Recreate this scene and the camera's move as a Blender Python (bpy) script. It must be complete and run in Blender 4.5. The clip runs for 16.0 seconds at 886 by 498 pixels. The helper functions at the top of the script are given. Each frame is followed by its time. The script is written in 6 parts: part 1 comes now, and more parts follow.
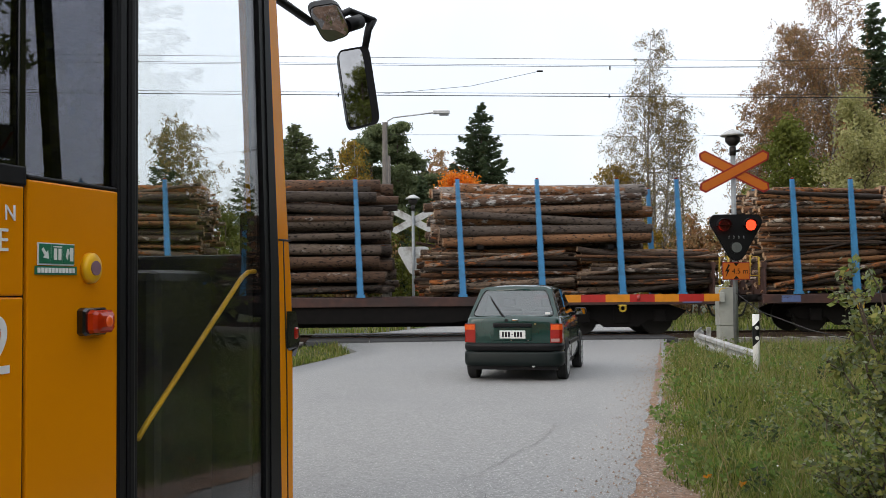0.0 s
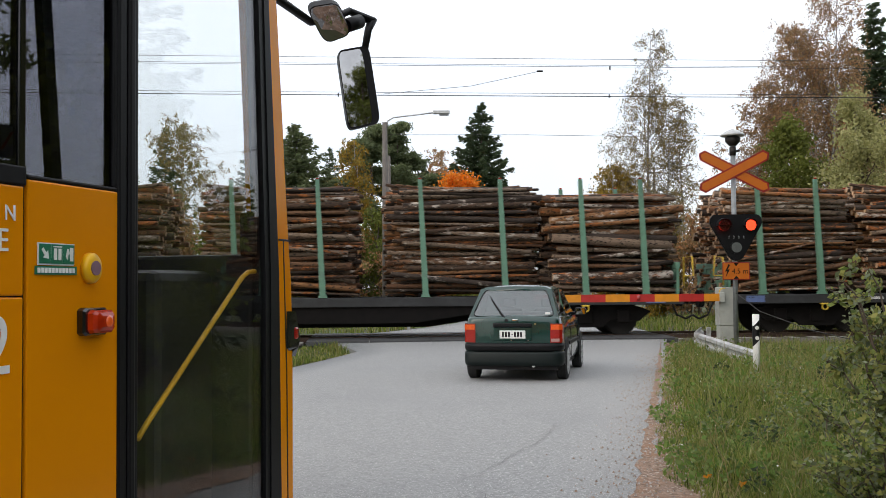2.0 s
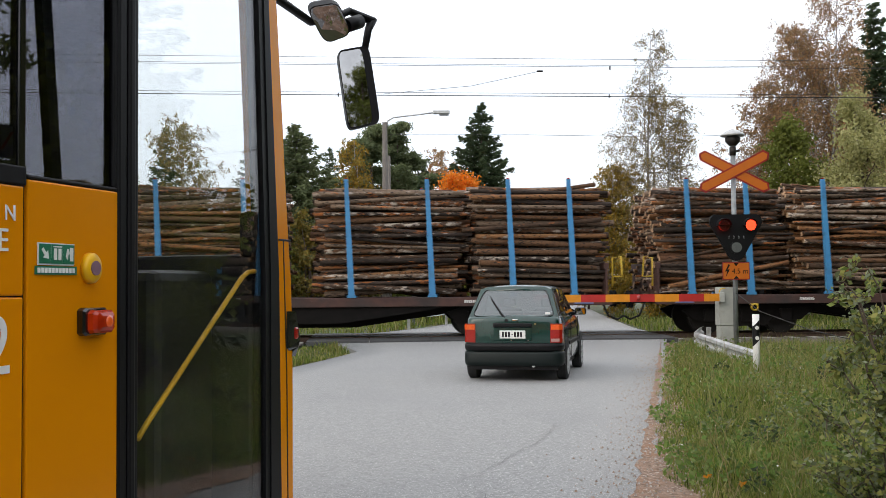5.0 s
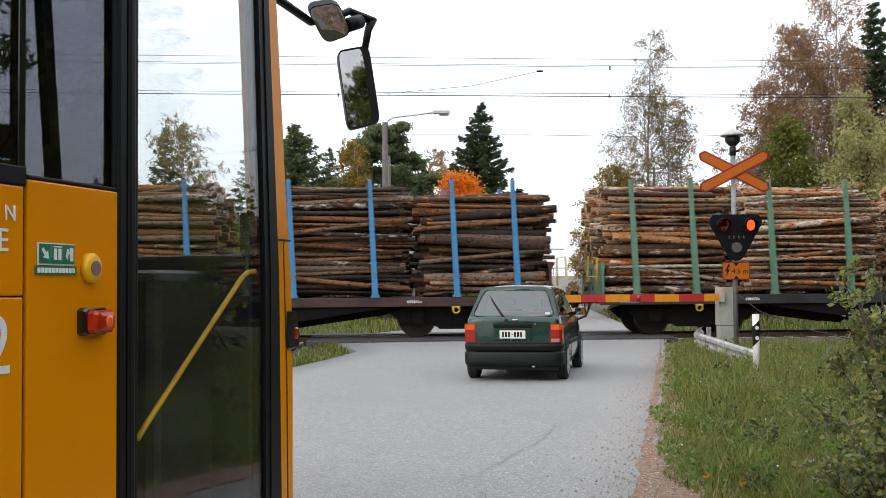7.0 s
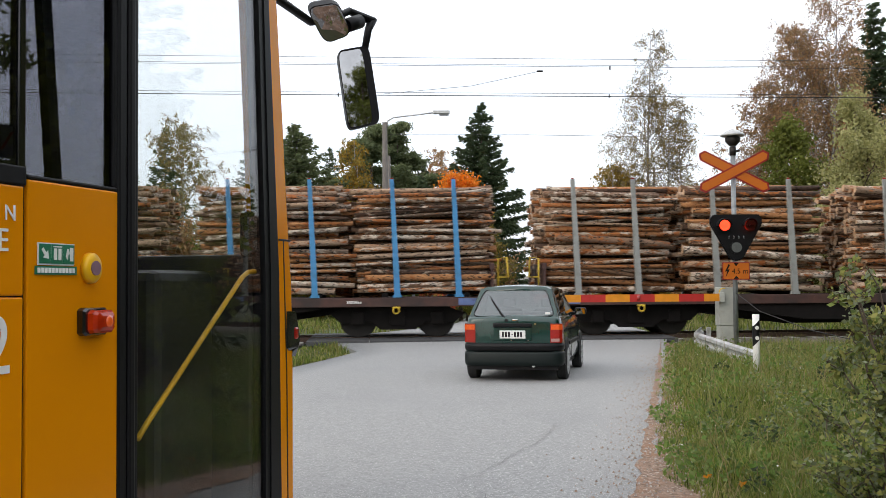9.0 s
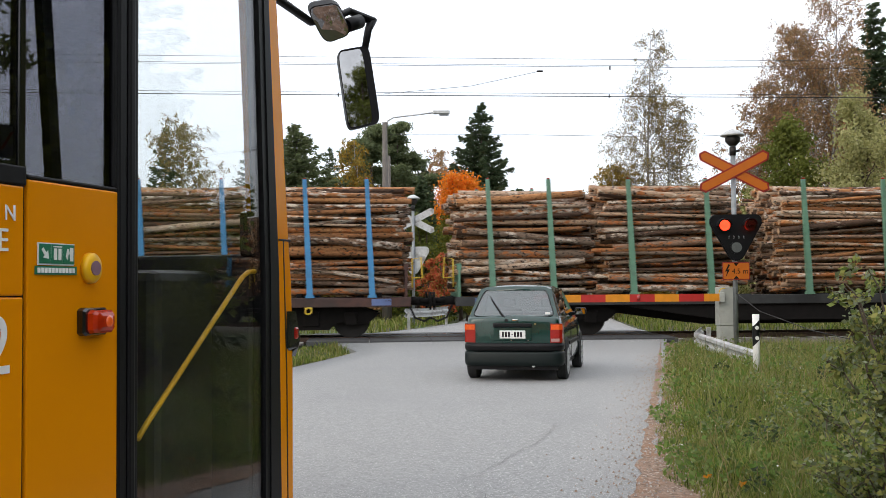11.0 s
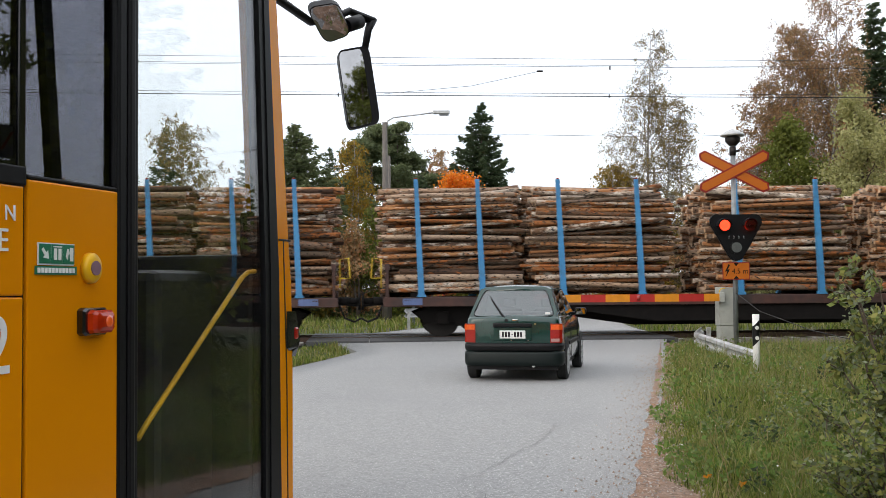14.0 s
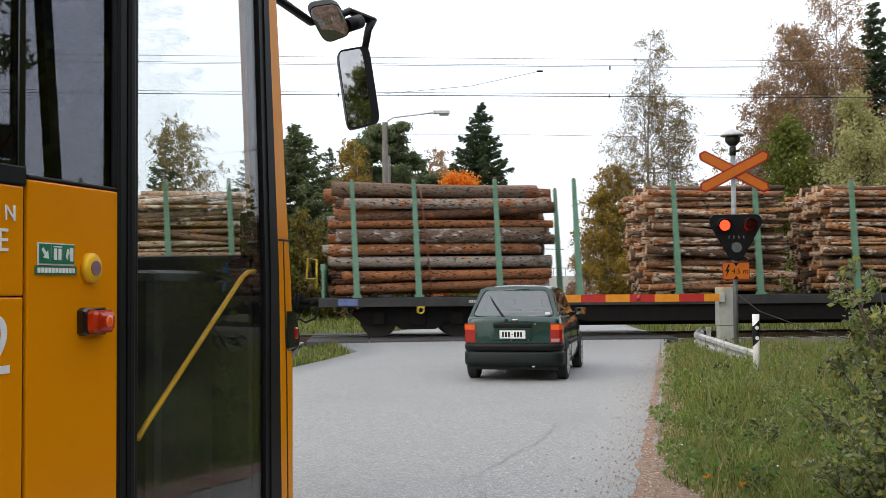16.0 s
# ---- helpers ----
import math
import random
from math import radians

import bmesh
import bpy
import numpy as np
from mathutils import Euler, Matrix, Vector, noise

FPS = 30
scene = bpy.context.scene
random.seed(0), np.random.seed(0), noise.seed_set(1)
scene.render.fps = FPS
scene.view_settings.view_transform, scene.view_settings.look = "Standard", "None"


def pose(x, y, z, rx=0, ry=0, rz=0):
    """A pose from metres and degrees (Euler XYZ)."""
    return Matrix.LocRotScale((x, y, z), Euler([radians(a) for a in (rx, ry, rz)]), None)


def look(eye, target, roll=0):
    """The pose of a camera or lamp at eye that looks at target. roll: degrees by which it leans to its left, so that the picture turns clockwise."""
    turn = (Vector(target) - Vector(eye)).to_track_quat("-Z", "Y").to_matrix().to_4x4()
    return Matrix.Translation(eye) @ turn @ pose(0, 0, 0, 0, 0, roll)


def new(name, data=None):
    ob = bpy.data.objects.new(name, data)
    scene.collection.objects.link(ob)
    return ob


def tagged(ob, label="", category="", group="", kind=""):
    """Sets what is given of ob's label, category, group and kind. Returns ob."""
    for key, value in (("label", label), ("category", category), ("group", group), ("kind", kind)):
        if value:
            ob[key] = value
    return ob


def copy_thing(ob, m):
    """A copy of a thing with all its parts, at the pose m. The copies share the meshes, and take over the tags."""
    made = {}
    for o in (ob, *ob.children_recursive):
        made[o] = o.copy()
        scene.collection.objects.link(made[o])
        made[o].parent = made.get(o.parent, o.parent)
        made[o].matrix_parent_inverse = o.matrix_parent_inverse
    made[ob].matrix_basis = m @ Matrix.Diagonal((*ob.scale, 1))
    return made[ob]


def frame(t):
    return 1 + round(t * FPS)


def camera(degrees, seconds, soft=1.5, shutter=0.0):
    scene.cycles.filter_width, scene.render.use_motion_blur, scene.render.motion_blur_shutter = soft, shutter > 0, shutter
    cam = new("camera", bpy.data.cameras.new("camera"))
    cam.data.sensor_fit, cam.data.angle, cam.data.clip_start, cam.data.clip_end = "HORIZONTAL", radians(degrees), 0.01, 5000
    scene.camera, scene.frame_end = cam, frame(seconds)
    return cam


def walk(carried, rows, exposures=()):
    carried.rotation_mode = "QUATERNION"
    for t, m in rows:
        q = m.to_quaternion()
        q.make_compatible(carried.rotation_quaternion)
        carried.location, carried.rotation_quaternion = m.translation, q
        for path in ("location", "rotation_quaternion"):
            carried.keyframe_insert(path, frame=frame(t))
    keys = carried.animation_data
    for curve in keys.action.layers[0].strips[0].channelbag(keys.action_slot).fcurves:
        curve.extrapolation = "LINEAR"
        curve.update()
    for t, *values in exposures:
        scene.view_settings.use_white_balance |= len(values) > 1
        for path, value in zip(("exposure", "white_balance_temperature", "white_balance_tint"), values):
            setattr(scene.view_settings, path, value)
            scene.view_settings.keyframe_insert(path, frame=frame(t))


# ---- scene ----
# ---- camera ----
cam = camera(45.94, 16.0, soft=0.8, shutter=0.06)
EYE = (0.0, 0.0, 1.43)
VIEW = look(EYE, (0.0, 10.0, 1.43 + 10.0 * math.tan(radians(2.1))), roll=-0.45)
walk(cam, [(0.0, VIEW), (16.0, VIEW)], exposures=[(0.0, -0.16), (2.0, -0.08), (4.0, 0.0), (7.0, 0.08), (16.0, 0.08)])

# ---- light: a bright overcast sky ----
world = bpy.data.worlds.new("overcast")
scene.world = world
world.use_nodes = True
wn, wl = world.node_tree.nodes, world.node_tree.links
wn.clear()
sky = wn.new("ShaderNodeTexSky")
sky.sky_type, sky.sun_disc = "NISHITA", False
sky.sun_elevation, sky.sun_rotation = radians(33), radians(232)
sky.air_density, sky.dust_density = 1.0, 4.0
bg_sky = wn.new("ShaderNodeBackground")
bg_sky.inputs["Strength"].default_value = 0.06
cloud = wn.new("ShaderNodeTexNoise")
cloud.inputs["Scale"].default_value, cloud.inputs["Detail"].default_value = 2.2, 5
ramp = wn.new("ShaderNodeValToRGB")
ramp.color_ramp.elements[0].position, ramp.color_ramp.elements[1].position = 0.3, 0.7
ramp.color_ramp.elements[0].color = (0.80, 0.84, 0.92, 1)
ramp.color_ramp.elements[1].color = (1.0, 1.0, 1.0, 1)
bg_cloud = wn.new("ShaderNodeBackground")
# an overcast sky is brightest overhead
way = wn.new("ShaderNodeTexCoord")
split = wn.new("ShaderNodeSeparateXYZ")
lift = wn.new("ShaderNodeMapRange")
lift.inputs["From Min"].default_value, lift.inputs["From Max"].default_value = 0.0, 1.0
lift.inputs["To Min"].default_value, lift.inputs["To Max"].default_value = 0.98, 1.8
wl.new(way.outputs["Generated"], split.inputs[0])
wl.new(split.outputs["Z"], lift.inputs["Value"])
wl.new(lift.outputs["Result"], bg_cloud.inputs["Strength"])
both = wn.new("ShaderNodeAddShader")
wout = wn.new("ShaderNodeOutputWorld")
wl.new(sky.outputs["Color"], bg_sky.inputs["Color"])
wl.new(cloud.outputs["Fac"], ramp.inputs["Fac"])
wl.new(ramp.outputs["Color"], bg_cloud.inputs["Color"])
wl.new(bg_sky.outputs[0], both.inputs[0])
wl.new(bg_cloud.outputs[0], both.inputs[1])
wl.new(both.outputs[0], wout.inputs["Surface"])
sun = new("sun", bpy.data.lights.new("sun", "SUN"))
sun.data.energy, sun.data.angle, sun.data.color = 0.5, radians(30), (1.0, 0.96, 0.9)
sun.matrix_basis = look((-18, -14, 15), (0, 0, 0))


# ---- materials ----
def material(name, color, other=None, rough=0.6, metal=0.0, scale=8.0, detail=6.0, stretch=(1, 1, 1), bump=0.0,
             stain=None, stain_scale=0.7, stain_at=(0.5, 0.7), coat=0.0, by_object=None, by_island=None, spec=0.5, bump_scale=None,
             glow=None, speck=None, speck_scale=120.0, speck_at=(0.62, 0.7)):
    """A surface whose colour runs between two tones by a fine noise, with coarser stains and relief."""
    m = bpy.data.materials.new(name)
    m.use_nodes = True
    n, l = m.node_tree.nodes, m.node_tree.links
    b = n["Principled BSDF"]
    b.inputs["Roughness"].default_value, b.inputs["Metallic"].default_value = rough, metal
    b.inputs["Coat Weight"].default_value = coat
    b.inputs["Coat Roughness"].default_value = 0.08
    b.inputs["Specular IOR Level"].default_value = spec
    at = n.new("ShaderNodeTexCoord")
    mp = n.new("ShaderNodeMapping")
    mp.inputs["Scale"].default_value = stretch
    l.new(at.outputs["Object"], mp.inputs["Vector"])

    def tone(fac, a, c):
        mix = n.new("ShaderNodeMix")
        mix.data_type = "RGBA"
        if isinstance(fac, float):
            mix.inputs["Factor"].default_value = fac
        else:
            l.new(fac, mix.inputs["Factor"])
        for socket, v in ((mix.inputs["A"], a), (mix.inputs["B"], c)):
            if isinstance(v, tuple):
                socket.default_value = (*v[:3], 1)
            else:
                l.new(v, socket)
        return mix.outputs["Result"]

    def cloudy(s, d, lo, hi):
        t = n.new("ShaderNodeTexNoise")
        t.inputs["Scale"].default_value, t.inputs["Detail"].default_value = s, d
        l.new(mp.outputs["Vector"], t.inputs["Vector"])
        r = n.new("ShaderNodeMapRange")
        r.inputs["From Min"].default_value, r.inputs["From Max"].default_value = lo, hi
        l.new(t.outputs["Fac"], r.inputs["Value"])
        return r.outputs["Result"], t.outputs["Fac"]

    fine, raw = cloudy(scale, detail, 0.3, 0.7)
    col = tone(fine, color, other or tuple(c * 0.8 for c in color))
    source = None
    if by_object:
        source = n.new("ShaderNodeObjectInfo").outputs["Random"]
    if by_island:
        source = n.new("ShaderNodeNewGeometry").outputs["Random Per Island"]
    tones = by_object or by_island
    if tones:
        r = n.new("ShaderNodeValToRGB")
        r.color_ramp.interpolation = "LINEAR"
        e = r.color_ramp.elements
        while len(e) < len(tones):
            e.new(0.5)
        for i, c in enumerate(tones):
            e[i].position = i / (len(tones) - 1)
        for i, c in enumerate(tones):
            e[i].color = (*c, 1)
        l.new(source, r.inputs["Fac"])
        mul = n.new("ShaderNodeMix")
        mul.data_type, mul.blend_type = "RGBA", "MULTIPLY"
        mul.inputs["Factor"].default_value = 1.0
        l.new(col, mul.inputs["A"])
        l.new(r.outputs["Color"], mul.inputs["B"])
        col = mul.outputs["Result"]
    if stain:
        f, _ = cloudy(stain_scale, 4.0, *stain_at)
        col = tone(f, col, stain)
    if speck:
        f, _ = cloudy(speck_scale, 2.0, *speck_at)
        col = tone(f, col, speck)
    l.new(col, b.inputs["Base Color"])
    if bump:
        bp = n.new("ShaderNodeBump")
        bp.inputs["Strength"].default_value, bp.inputs["Distance"].default_value = 1.0, bump
        if bump_scale:
            _, raw = cloudy(bump_scale, 4.0, 0.0, 1.0)
        l.new(raw, bp.inputs["Height"])
        l.new(bp.outputs["Normal"], b.inputs["Normal"])
    if glow:
        b.inputs["Emission Color"].default_value = (*glow[:3], 1)
        b.inputs["Emission Strength"].default_value = glow[3]
    return m


def glass(name, tint=(0.9, 0.95, 0.93), rough=0.0, gloss=0.02, edge=0.5):
    m = bpy.data.materials.new(name)
    m.use_nodes = True
    n, l = m.node_tree.nodes, m.node_tree.links
    n.clear()
    lw = n.new("ShaderNodeLayerWeight")
    lw.inputs["Blend"].default_value = 0.5
    pw = n.new("ShaderNodeMath")
    pw.operation, pw.inputs[1].default_value = "POWER", 4.0
    l.new(lw.outputs["Facing"], pw.inputs[0])
    fr = n.new("ShaderNodeMath")
    fr.operation, fr.inputs[1].default_value, fr.inputs[2].default_value = "MULTIPLY_ADD", edge, gloss
    l.new(pw.outputs[0], fr.inputs[0])
    tr = n.new("ShaderNodeBsdfTransparent")
    tr.inputs["Color"].default_value = (*tint, 1)
    gl = n.new("ShaderNodeBsdfGlossy")
    gl.inputs["Roughness"].default_value = rough
    mx = n.new("ShaderNodeMixShader")
    out = n.new("ShaderNodeOutputMaterial")
    l.new(fr.outputs[0], mx.inputs["Fac"])
    l.new(tr.outputs[0], mx.inputs[1])
    l.new(gl.outputs[0], mx.inputs[2])
    l.new(mx.outputs[0], out.inputs["Surface"])
    return m


def leaf(name, tones, scale=3.0, **more):
    """Foliage: a tone for each leaf, some light through it."""
    m = material(name, (1, 1, 1), (0.75, 0.75, 0.75), rough=0.6, scale=scale, by_island=tones, spec=0.25, **more)
    n, l = m.node_tree.nodes, m.node_tree.links
    b = n["Principled BSDF"]
    tl = n.new("ShaderNodeBsdfTranslucent")
    mx = n.new("ShaderNodeMixShader")
    mx.inputs["Fac"].default_value = 0.45
    l.new(b.inputs["Base Color"].links[0].from_socket, tl.inputs["Color"])
    l.new(b.outputs[0], mx.inputs[1])
    l.new(tl.outputs[0], mx.inputs[2])
    l.new(mx.outputs[0], n["Material Output"].inputs["Surface"])
    return m


M = {}
M["asphalt"] = material("asphalt", (0.315, 0.314, 0.308), (0.18, 0.18, 0.178), rough=0.92, scale=38, detail=10, bump=0.006, bump_scale=90,
                        stain=(0.21, 0.21, 0.212), stain_scale=0.5, stain_at=(0.5, 0.9), speck=(0.50, 0.495, 0.48), speck_scale=75, speck_at=(0.61, 0.66))
M["crack"] = material("crack", (0.19, 0.19, 0.19), rough=0.95, scale=30)
M["crossing"] = material("crossing", (0.07, 0.07, 0.072), (0.045, 0.045, 0.046), rough=0.7, scale=20, bump=0.004)
M["gravel"] = material("gravel", (0.38, 0.26, 0.19), (0.12, 0.075, 0.05), rough=0.95, scale=22, detail=8, bump=0.02, bump_scale=70,
                       stain=(0.27, 0.15, 0.09), stain_scale=2.5, stain_at=(0.45, 0.65), speck=(0.52, 0.44, 0.37), speck_scale=30)
M["ballast"] = material("ballast", (0.16, 0.14, 0.12), (0.07, 0.06, 0.055), rough=0.95, scale=25, bump=0.03)
# earth tone, kept dark to stand for shade among the grass blades
M["soil"] = material("soil", (0.04, 0.05, 0.018), (0.07, 0.06, 0.03), rough=0.95, scale=6, bump=0.03, stain=(0.06, 0.10, 0.025), stain_scale=0.4)
M["rail"] = material("rail", (0.13, 0.08, 0.06), (0.08, 0.05, 0.04), rough=0.6, metal=0.4, scale=12)
M["rail_top"] = material("rail_top", (0.55, 0.55, 0.56), rough=0.25, metal=1.0, scale=20)
M["concrete"] = material("concrete", (0.42, 0.41, 0.38), (0.3, 0.29, 0.27), rough=0.9, scale=18, bump=0.004)
def bark_surface(name, tones, white, white_at, orange_at, islands=False):
    """Log bark: one tone for each log, peeled orange and pale birch patches with sharp edges, dark knots, fine grain."""
    m = bpy.data.materials.new(name)
    m.use_nodes = True
    n, l = m.node_tree.nodes, m.node_tree.links
    b = n["Principled BSDF"]
    b.inputs["Roughness"].default_value, b.inputs["Specular IOR Level"].default_value = 0.85, 0.25
    if islands:
        own = n.new("ShaderNodeNewGeometry").outputs["Random Per Island"]
    else:
        own = n.new("ShaderNodeObjectInfo").outputs["Random"]
    at = n.new("ShaderNodeTexCoord").outputs["Object"]

    def sums(op, a, c):
        q = n.new("ShaderNodeMath")
        q.operation = op
        for socket, v in zip(q.inputs, (a, c)):
            if isinstance(v, (int, float)):
                socket.default_value = v
            else:
                l.new(v, socket)
        return q.outputs[0]

    def cloudy(scale, detail, stretch, seed):
        mp = n.new("ShaderNodeMapping")
        mp.inputs["Scale"].default_value = stretch
        l.new(at, mp.inputs["Vector"])
        t = n.new("ShaderNodeTexNoise")
        t.noise_dimensions = "4D"
        t.inputs["Scale"].default_value, t.inputs["Detail"].default_value, t.inputs["Roughness"].default_value = scale, detail, 0.62
        l.new(mp.outputs["Vector"], t.inputs["Vector"])
        l.new(sums("MULTIPLY", own, 91.7 + seed), t.inputs["W"])
        return t.outputs["Fac"]

    def edge(value, lo, width):
        return sums("MINIMUM", sums("MAXIMUM", sums("DIVIDE", sums("SUBTRACT", value, lo), width), 0.0), 1.0)

    def over(fac, a, c, how="MIX"):
        mix = n.new("ShaderNodeMix")
        mix.data_type, mix.blend_type = "RGBA", how
        l.new(fac, mix.inputs["Factor"])
        for socket, v in ((mix.inputs["A"], a), (mix.inputs["B"], c)):
            if isinstance(v, tuple):
                socket.default_value = (*v, 1)
            else:
                l.new(v, socket)
        return mix.outputs["Result"]

    ramp = n.new("ShaderNodeValToRGB")
    ramp.color_ramp.interpolation = "CONSTANT"
    e = ramp.color_ramp.elements
    while len(e) < len(tones):
        e.new(0.5)
    for i, c in enumerate(tones):
        e[i].position = i / len(tones)
    for i, c in enumerate(tones):
        e[i].color = (*c, 1)
    l.new(own, ramp.inputs["Fac"])
    second = sums("FRACT", sums("MULTIPLY", own, 13.37), 0.0)
    third = sums("FRACT", sums("MULTIPLY", own, 29.91), 0.0)
    knots = cloudy(13.0, 5.0, (0.8, 1.4, 1.4), 3.0)
    grain = cloudy(34.0, 4.0, (0.25, 1.6, 1.6), 7.0)
    col = over(edge(cloudy(6.0, 5.0, (0.6, 1.6, 1.6), 0.0), sums("ADD", orange_at, sums("MULTIPLY", third, 0.22)), 0.05), ramp.outputs["Color"], (0.36, 0.125, 0.038))
    col = over(edge(cloudy(5.5, 6.0, (0.7, 1.5, 1.5), 5.0), sums("ADD", white_at, sums("MULTIPLY", second, 0.30)), 0.09), col, white)
    col = over(edge(knots, 0.545, 0.06), col, (0.022, 0.016, 0.012))
    col = over(edge(grain, 0.42, 0.3), col, over(edge(grain, 0.0, 1.0), (0.30, 0.27, 0.25), (0.62, 0.58, 0.55)), "MULTIPLY")
    l.new(col, b.inputs["Base Color"])
    bp = n.new("ShaderNodeBump")
    bp.inputs["Strength"].default_value, bp.inputs["Distance"].default_value = 1.0, 0.02
    l.new(knots, bp.inputs["Height"])
    l.new(bp.outputs["Normal"], b.inputs["Normal"])
    return m


BARKS = {
    "bark": ([(0.085, 0.052, 0.034), (0.16, 0.085, 0.046), (0.04, 0.028, 0.021), (0.22, 0.155, 0.11), (0.12, 0.058, 0.03), (0.25, 0.12, 0.052), (0.06, 0.043, 0.034), (0.19, 0.135, 0.095)], (0.54, 0.47, 0.405), 0.49, 0.50),
    "pale_bark": ([(0.16, 0.09, 0.052), (0.40, 0.27, 0.18), (0.09, 0.052, 0.034), (0.46, 0.33, 0.235), (0.32, 0.145, 0.06), (0.24, 0.15, 0.10), (0.44, 0.21, 0.09), (0.20, 0.14, 0.10)], (0.62, 0.53, 0.44), 0.44, 0.46),
    "dark_bark": ([(0.075, 0.058, 0.047), (0.13, 0.098, 0.077), (0.05, 0.038, 0.032), (0.18, 0.135, 0.105), (0.12, 0.07, 0.045)], (0.40, 0.365, 0.335), 0.53, 0.58),
    "pine_bark": ([(0.24, 0.10, 0.045), (0.12, 0.065, 0.04), (0.34, 0.18, 0.09), (0.16, 0.11, 0.08), (0.30, 0.12, 0.05), (0.30, 0.26, 0.225)], (0.50, 0.475, 0.45), 0.52, 0.47)}
BARKS["mottled_bark"] = ([(0.11, 0.085, 0.07), (0.20, 0.13, 0.09), (0.28, 0.24, 0.21), (0.10, 0.06, 0.04), (0.24, 0.12, 0.06)], (0.52, 0.50, 0.48), 0.44, 0.55)
for key, (tones, white, white_at, orange_at) in BARKS.items():
    M[key] = bark_surface(key, tones, white, white_at, orange_at)
    M[key + "_stuff"] = bark_surface(key + "_stuff", tones, white, white_at, orange_at, True)
M["cut_wood"] = material("cut_wood", (0.55, 0.36, 0.21), (0.38, 0.24, 0.14), rough=0.85, scale=14, stain=(0.26, 0.17, 0.11), stain_scale=3.0)
M["wagon_brown"] = material("wagon_brown", (0.085, 0.036, 0.026), (0.05, 0.024, 0.02), rough=0.7, scale=5, stain=(0.03, 0.022, 0.02), stain_scale=1.2, stain_at=(0.45, 0.7))
M["wagon_grey"] = material("wagon_grey", (0.035, 0.036, 0.036), (0.022, 0.022, 0.023), rough=0.7, scale=5, stain=(0.015, 0.015, 0.015), stain_scale=1.2)
# near black: the shade under the decks is put into this colour
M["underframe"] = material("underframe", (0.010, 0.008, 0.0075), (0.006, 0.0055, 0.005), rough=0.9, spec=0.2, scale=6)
M["stake_blue"] = material("stake_blue", (0.06, 0.26, 0.50), (0.045, 0.2, 0.42), rough=0.45, scale=4, stain=(0.04, 0.10, 0.17), stain_scale=2.2, stain_at=(0.55, 0.75))
M["stake_green"] = material("stake_green", (0.13, 0.26, 0.18), (0.10, 0.21, 0.14), rough=0.5, scale=4, stain=(0.07, 0.10, 0.08), stain_scale=2.2, stain_at=(0.55, 0.75))
M["stake_grey"] = material("stake_grey", (0.30, 0.31, 0.30), (0.23, 0.24, 0.23), rough=0.5, scale=4, stain=(0.12, 0.11, 0.10), stain_scale=2.2, stain_at=(0.55, 0.75))
# steel darkened for the shade under the wagons; the signal bell shares it
M["wheel_steel"] = material("wheel_steel", (0.02, 0.017, 0.015), rough=0.6, metal=0.3, scale=10)
M["yellow_paint"] = material("yellow_paint", (0.62, 0.42, 0.03), rough=0.5, scale=8)
M["plate_blue"] = material("plate_blue", (0.12, 0.17, 0.35), rough=0.5, scale=8)
M["white_paint"] = material("white_paint", (0.75, 0.75, 0.73), (0.66, 0.66, 0.64), rough=0.5, scale=10, stain=(0.4, 0.38, 0.34), stain_scale=3, stain_at=(0.6, 0.8))
M["black_plastic"] = material("black_plastic", (0.007, 0.007, 0.008), rough=0.45, scale=30, spec=0.2)
M["rubber"] = material("rubber", (0.018, 0.018, 0.018), rough=0.8, scale=40)
M["black_gloss"] = material("black_gloss", (0.006, 0.006, 0.007), rough=0.12, scale=10, coat=0.4)
M["bus_yellow"] = material("bus_yellow", (0.70, 0.242, 0.0), (0.66, 0.227, 0.0), rough=0.24, scale=1.5, coat=0.0, spec=0.22, stain=(0.60, 0.205, 0.0), stain_scale=0.8, stain_at=(0.55, 0.8))
M["rail_yellow"] = material("rail_yellow", (0.80, 0.44, 0.005), rough=0.35, scale=8)
M["glass"] = glass("glass", (0.97, 0.98, 0.98), gloss=0.035, edge=1.0)
M["tinted_glass"] = glass("tinted_glass", (0.37, 0.375, 0.41), gloss=0.04, edge=0.8)
M["car_glass"] = glass("car_glass", (0.60, 0.67, 0.68), gloss=0.13, edge=0.9)
M["car_green"] = material("car_green", (0.003, 0.034, 0.027), (0.002, 0.028, 0.022), rough=0.25, metal=0.0, scale=3, coat=0.8, spec=0.3)
M["chrome"] = material("chrome", (0.7, 0.7, 0.7), rough=0.15, metal=1.0, scale=10)
M["mirror"] = material("mirror", (0.5, 0.5, 0.52), rough=0.02, metal=1.0, scale=10)
M["galvanised"] = material("galvanised", (0.52, 0.53, 0.53), (0.42, 0.43, 0.43), rough=0.5, metal=0.25, scale=12, stain=(0.25, 0.24, 0.22), stain_scale=3)
M["grey_box"] = material("grey_box", (0.40, 0.41, 0.37), (0.33, 0.34, 0.31), rough=0.55, scale=6, stain=(0.22, 0.21, 0.17), stain_scale=2.5, stain_at=(0.55, 0.8))
M["sign_orange"] = material("sign_orange", (0.50, 0.125, 0.002), (0.45, 0.11, 0.002), rough=0.5, scale=6)
M["sign_red"] = material("sign_red", (0.26, 0.012, 0.008), rough=0.5, scale=6)
M["boom_yellow"] = material("boom_yellow", (0.70, 0.26, 0.008), rough=0.5, scale=6)
M["boom_red"] = material("boom_red", (0.45, 0.02, 0.015), rough=0.5, scale=6)
M["red_lens"] = material("red_lens", (0.045, 0.004, 0.004), rough=0.2, scale=6, coat=0.5)
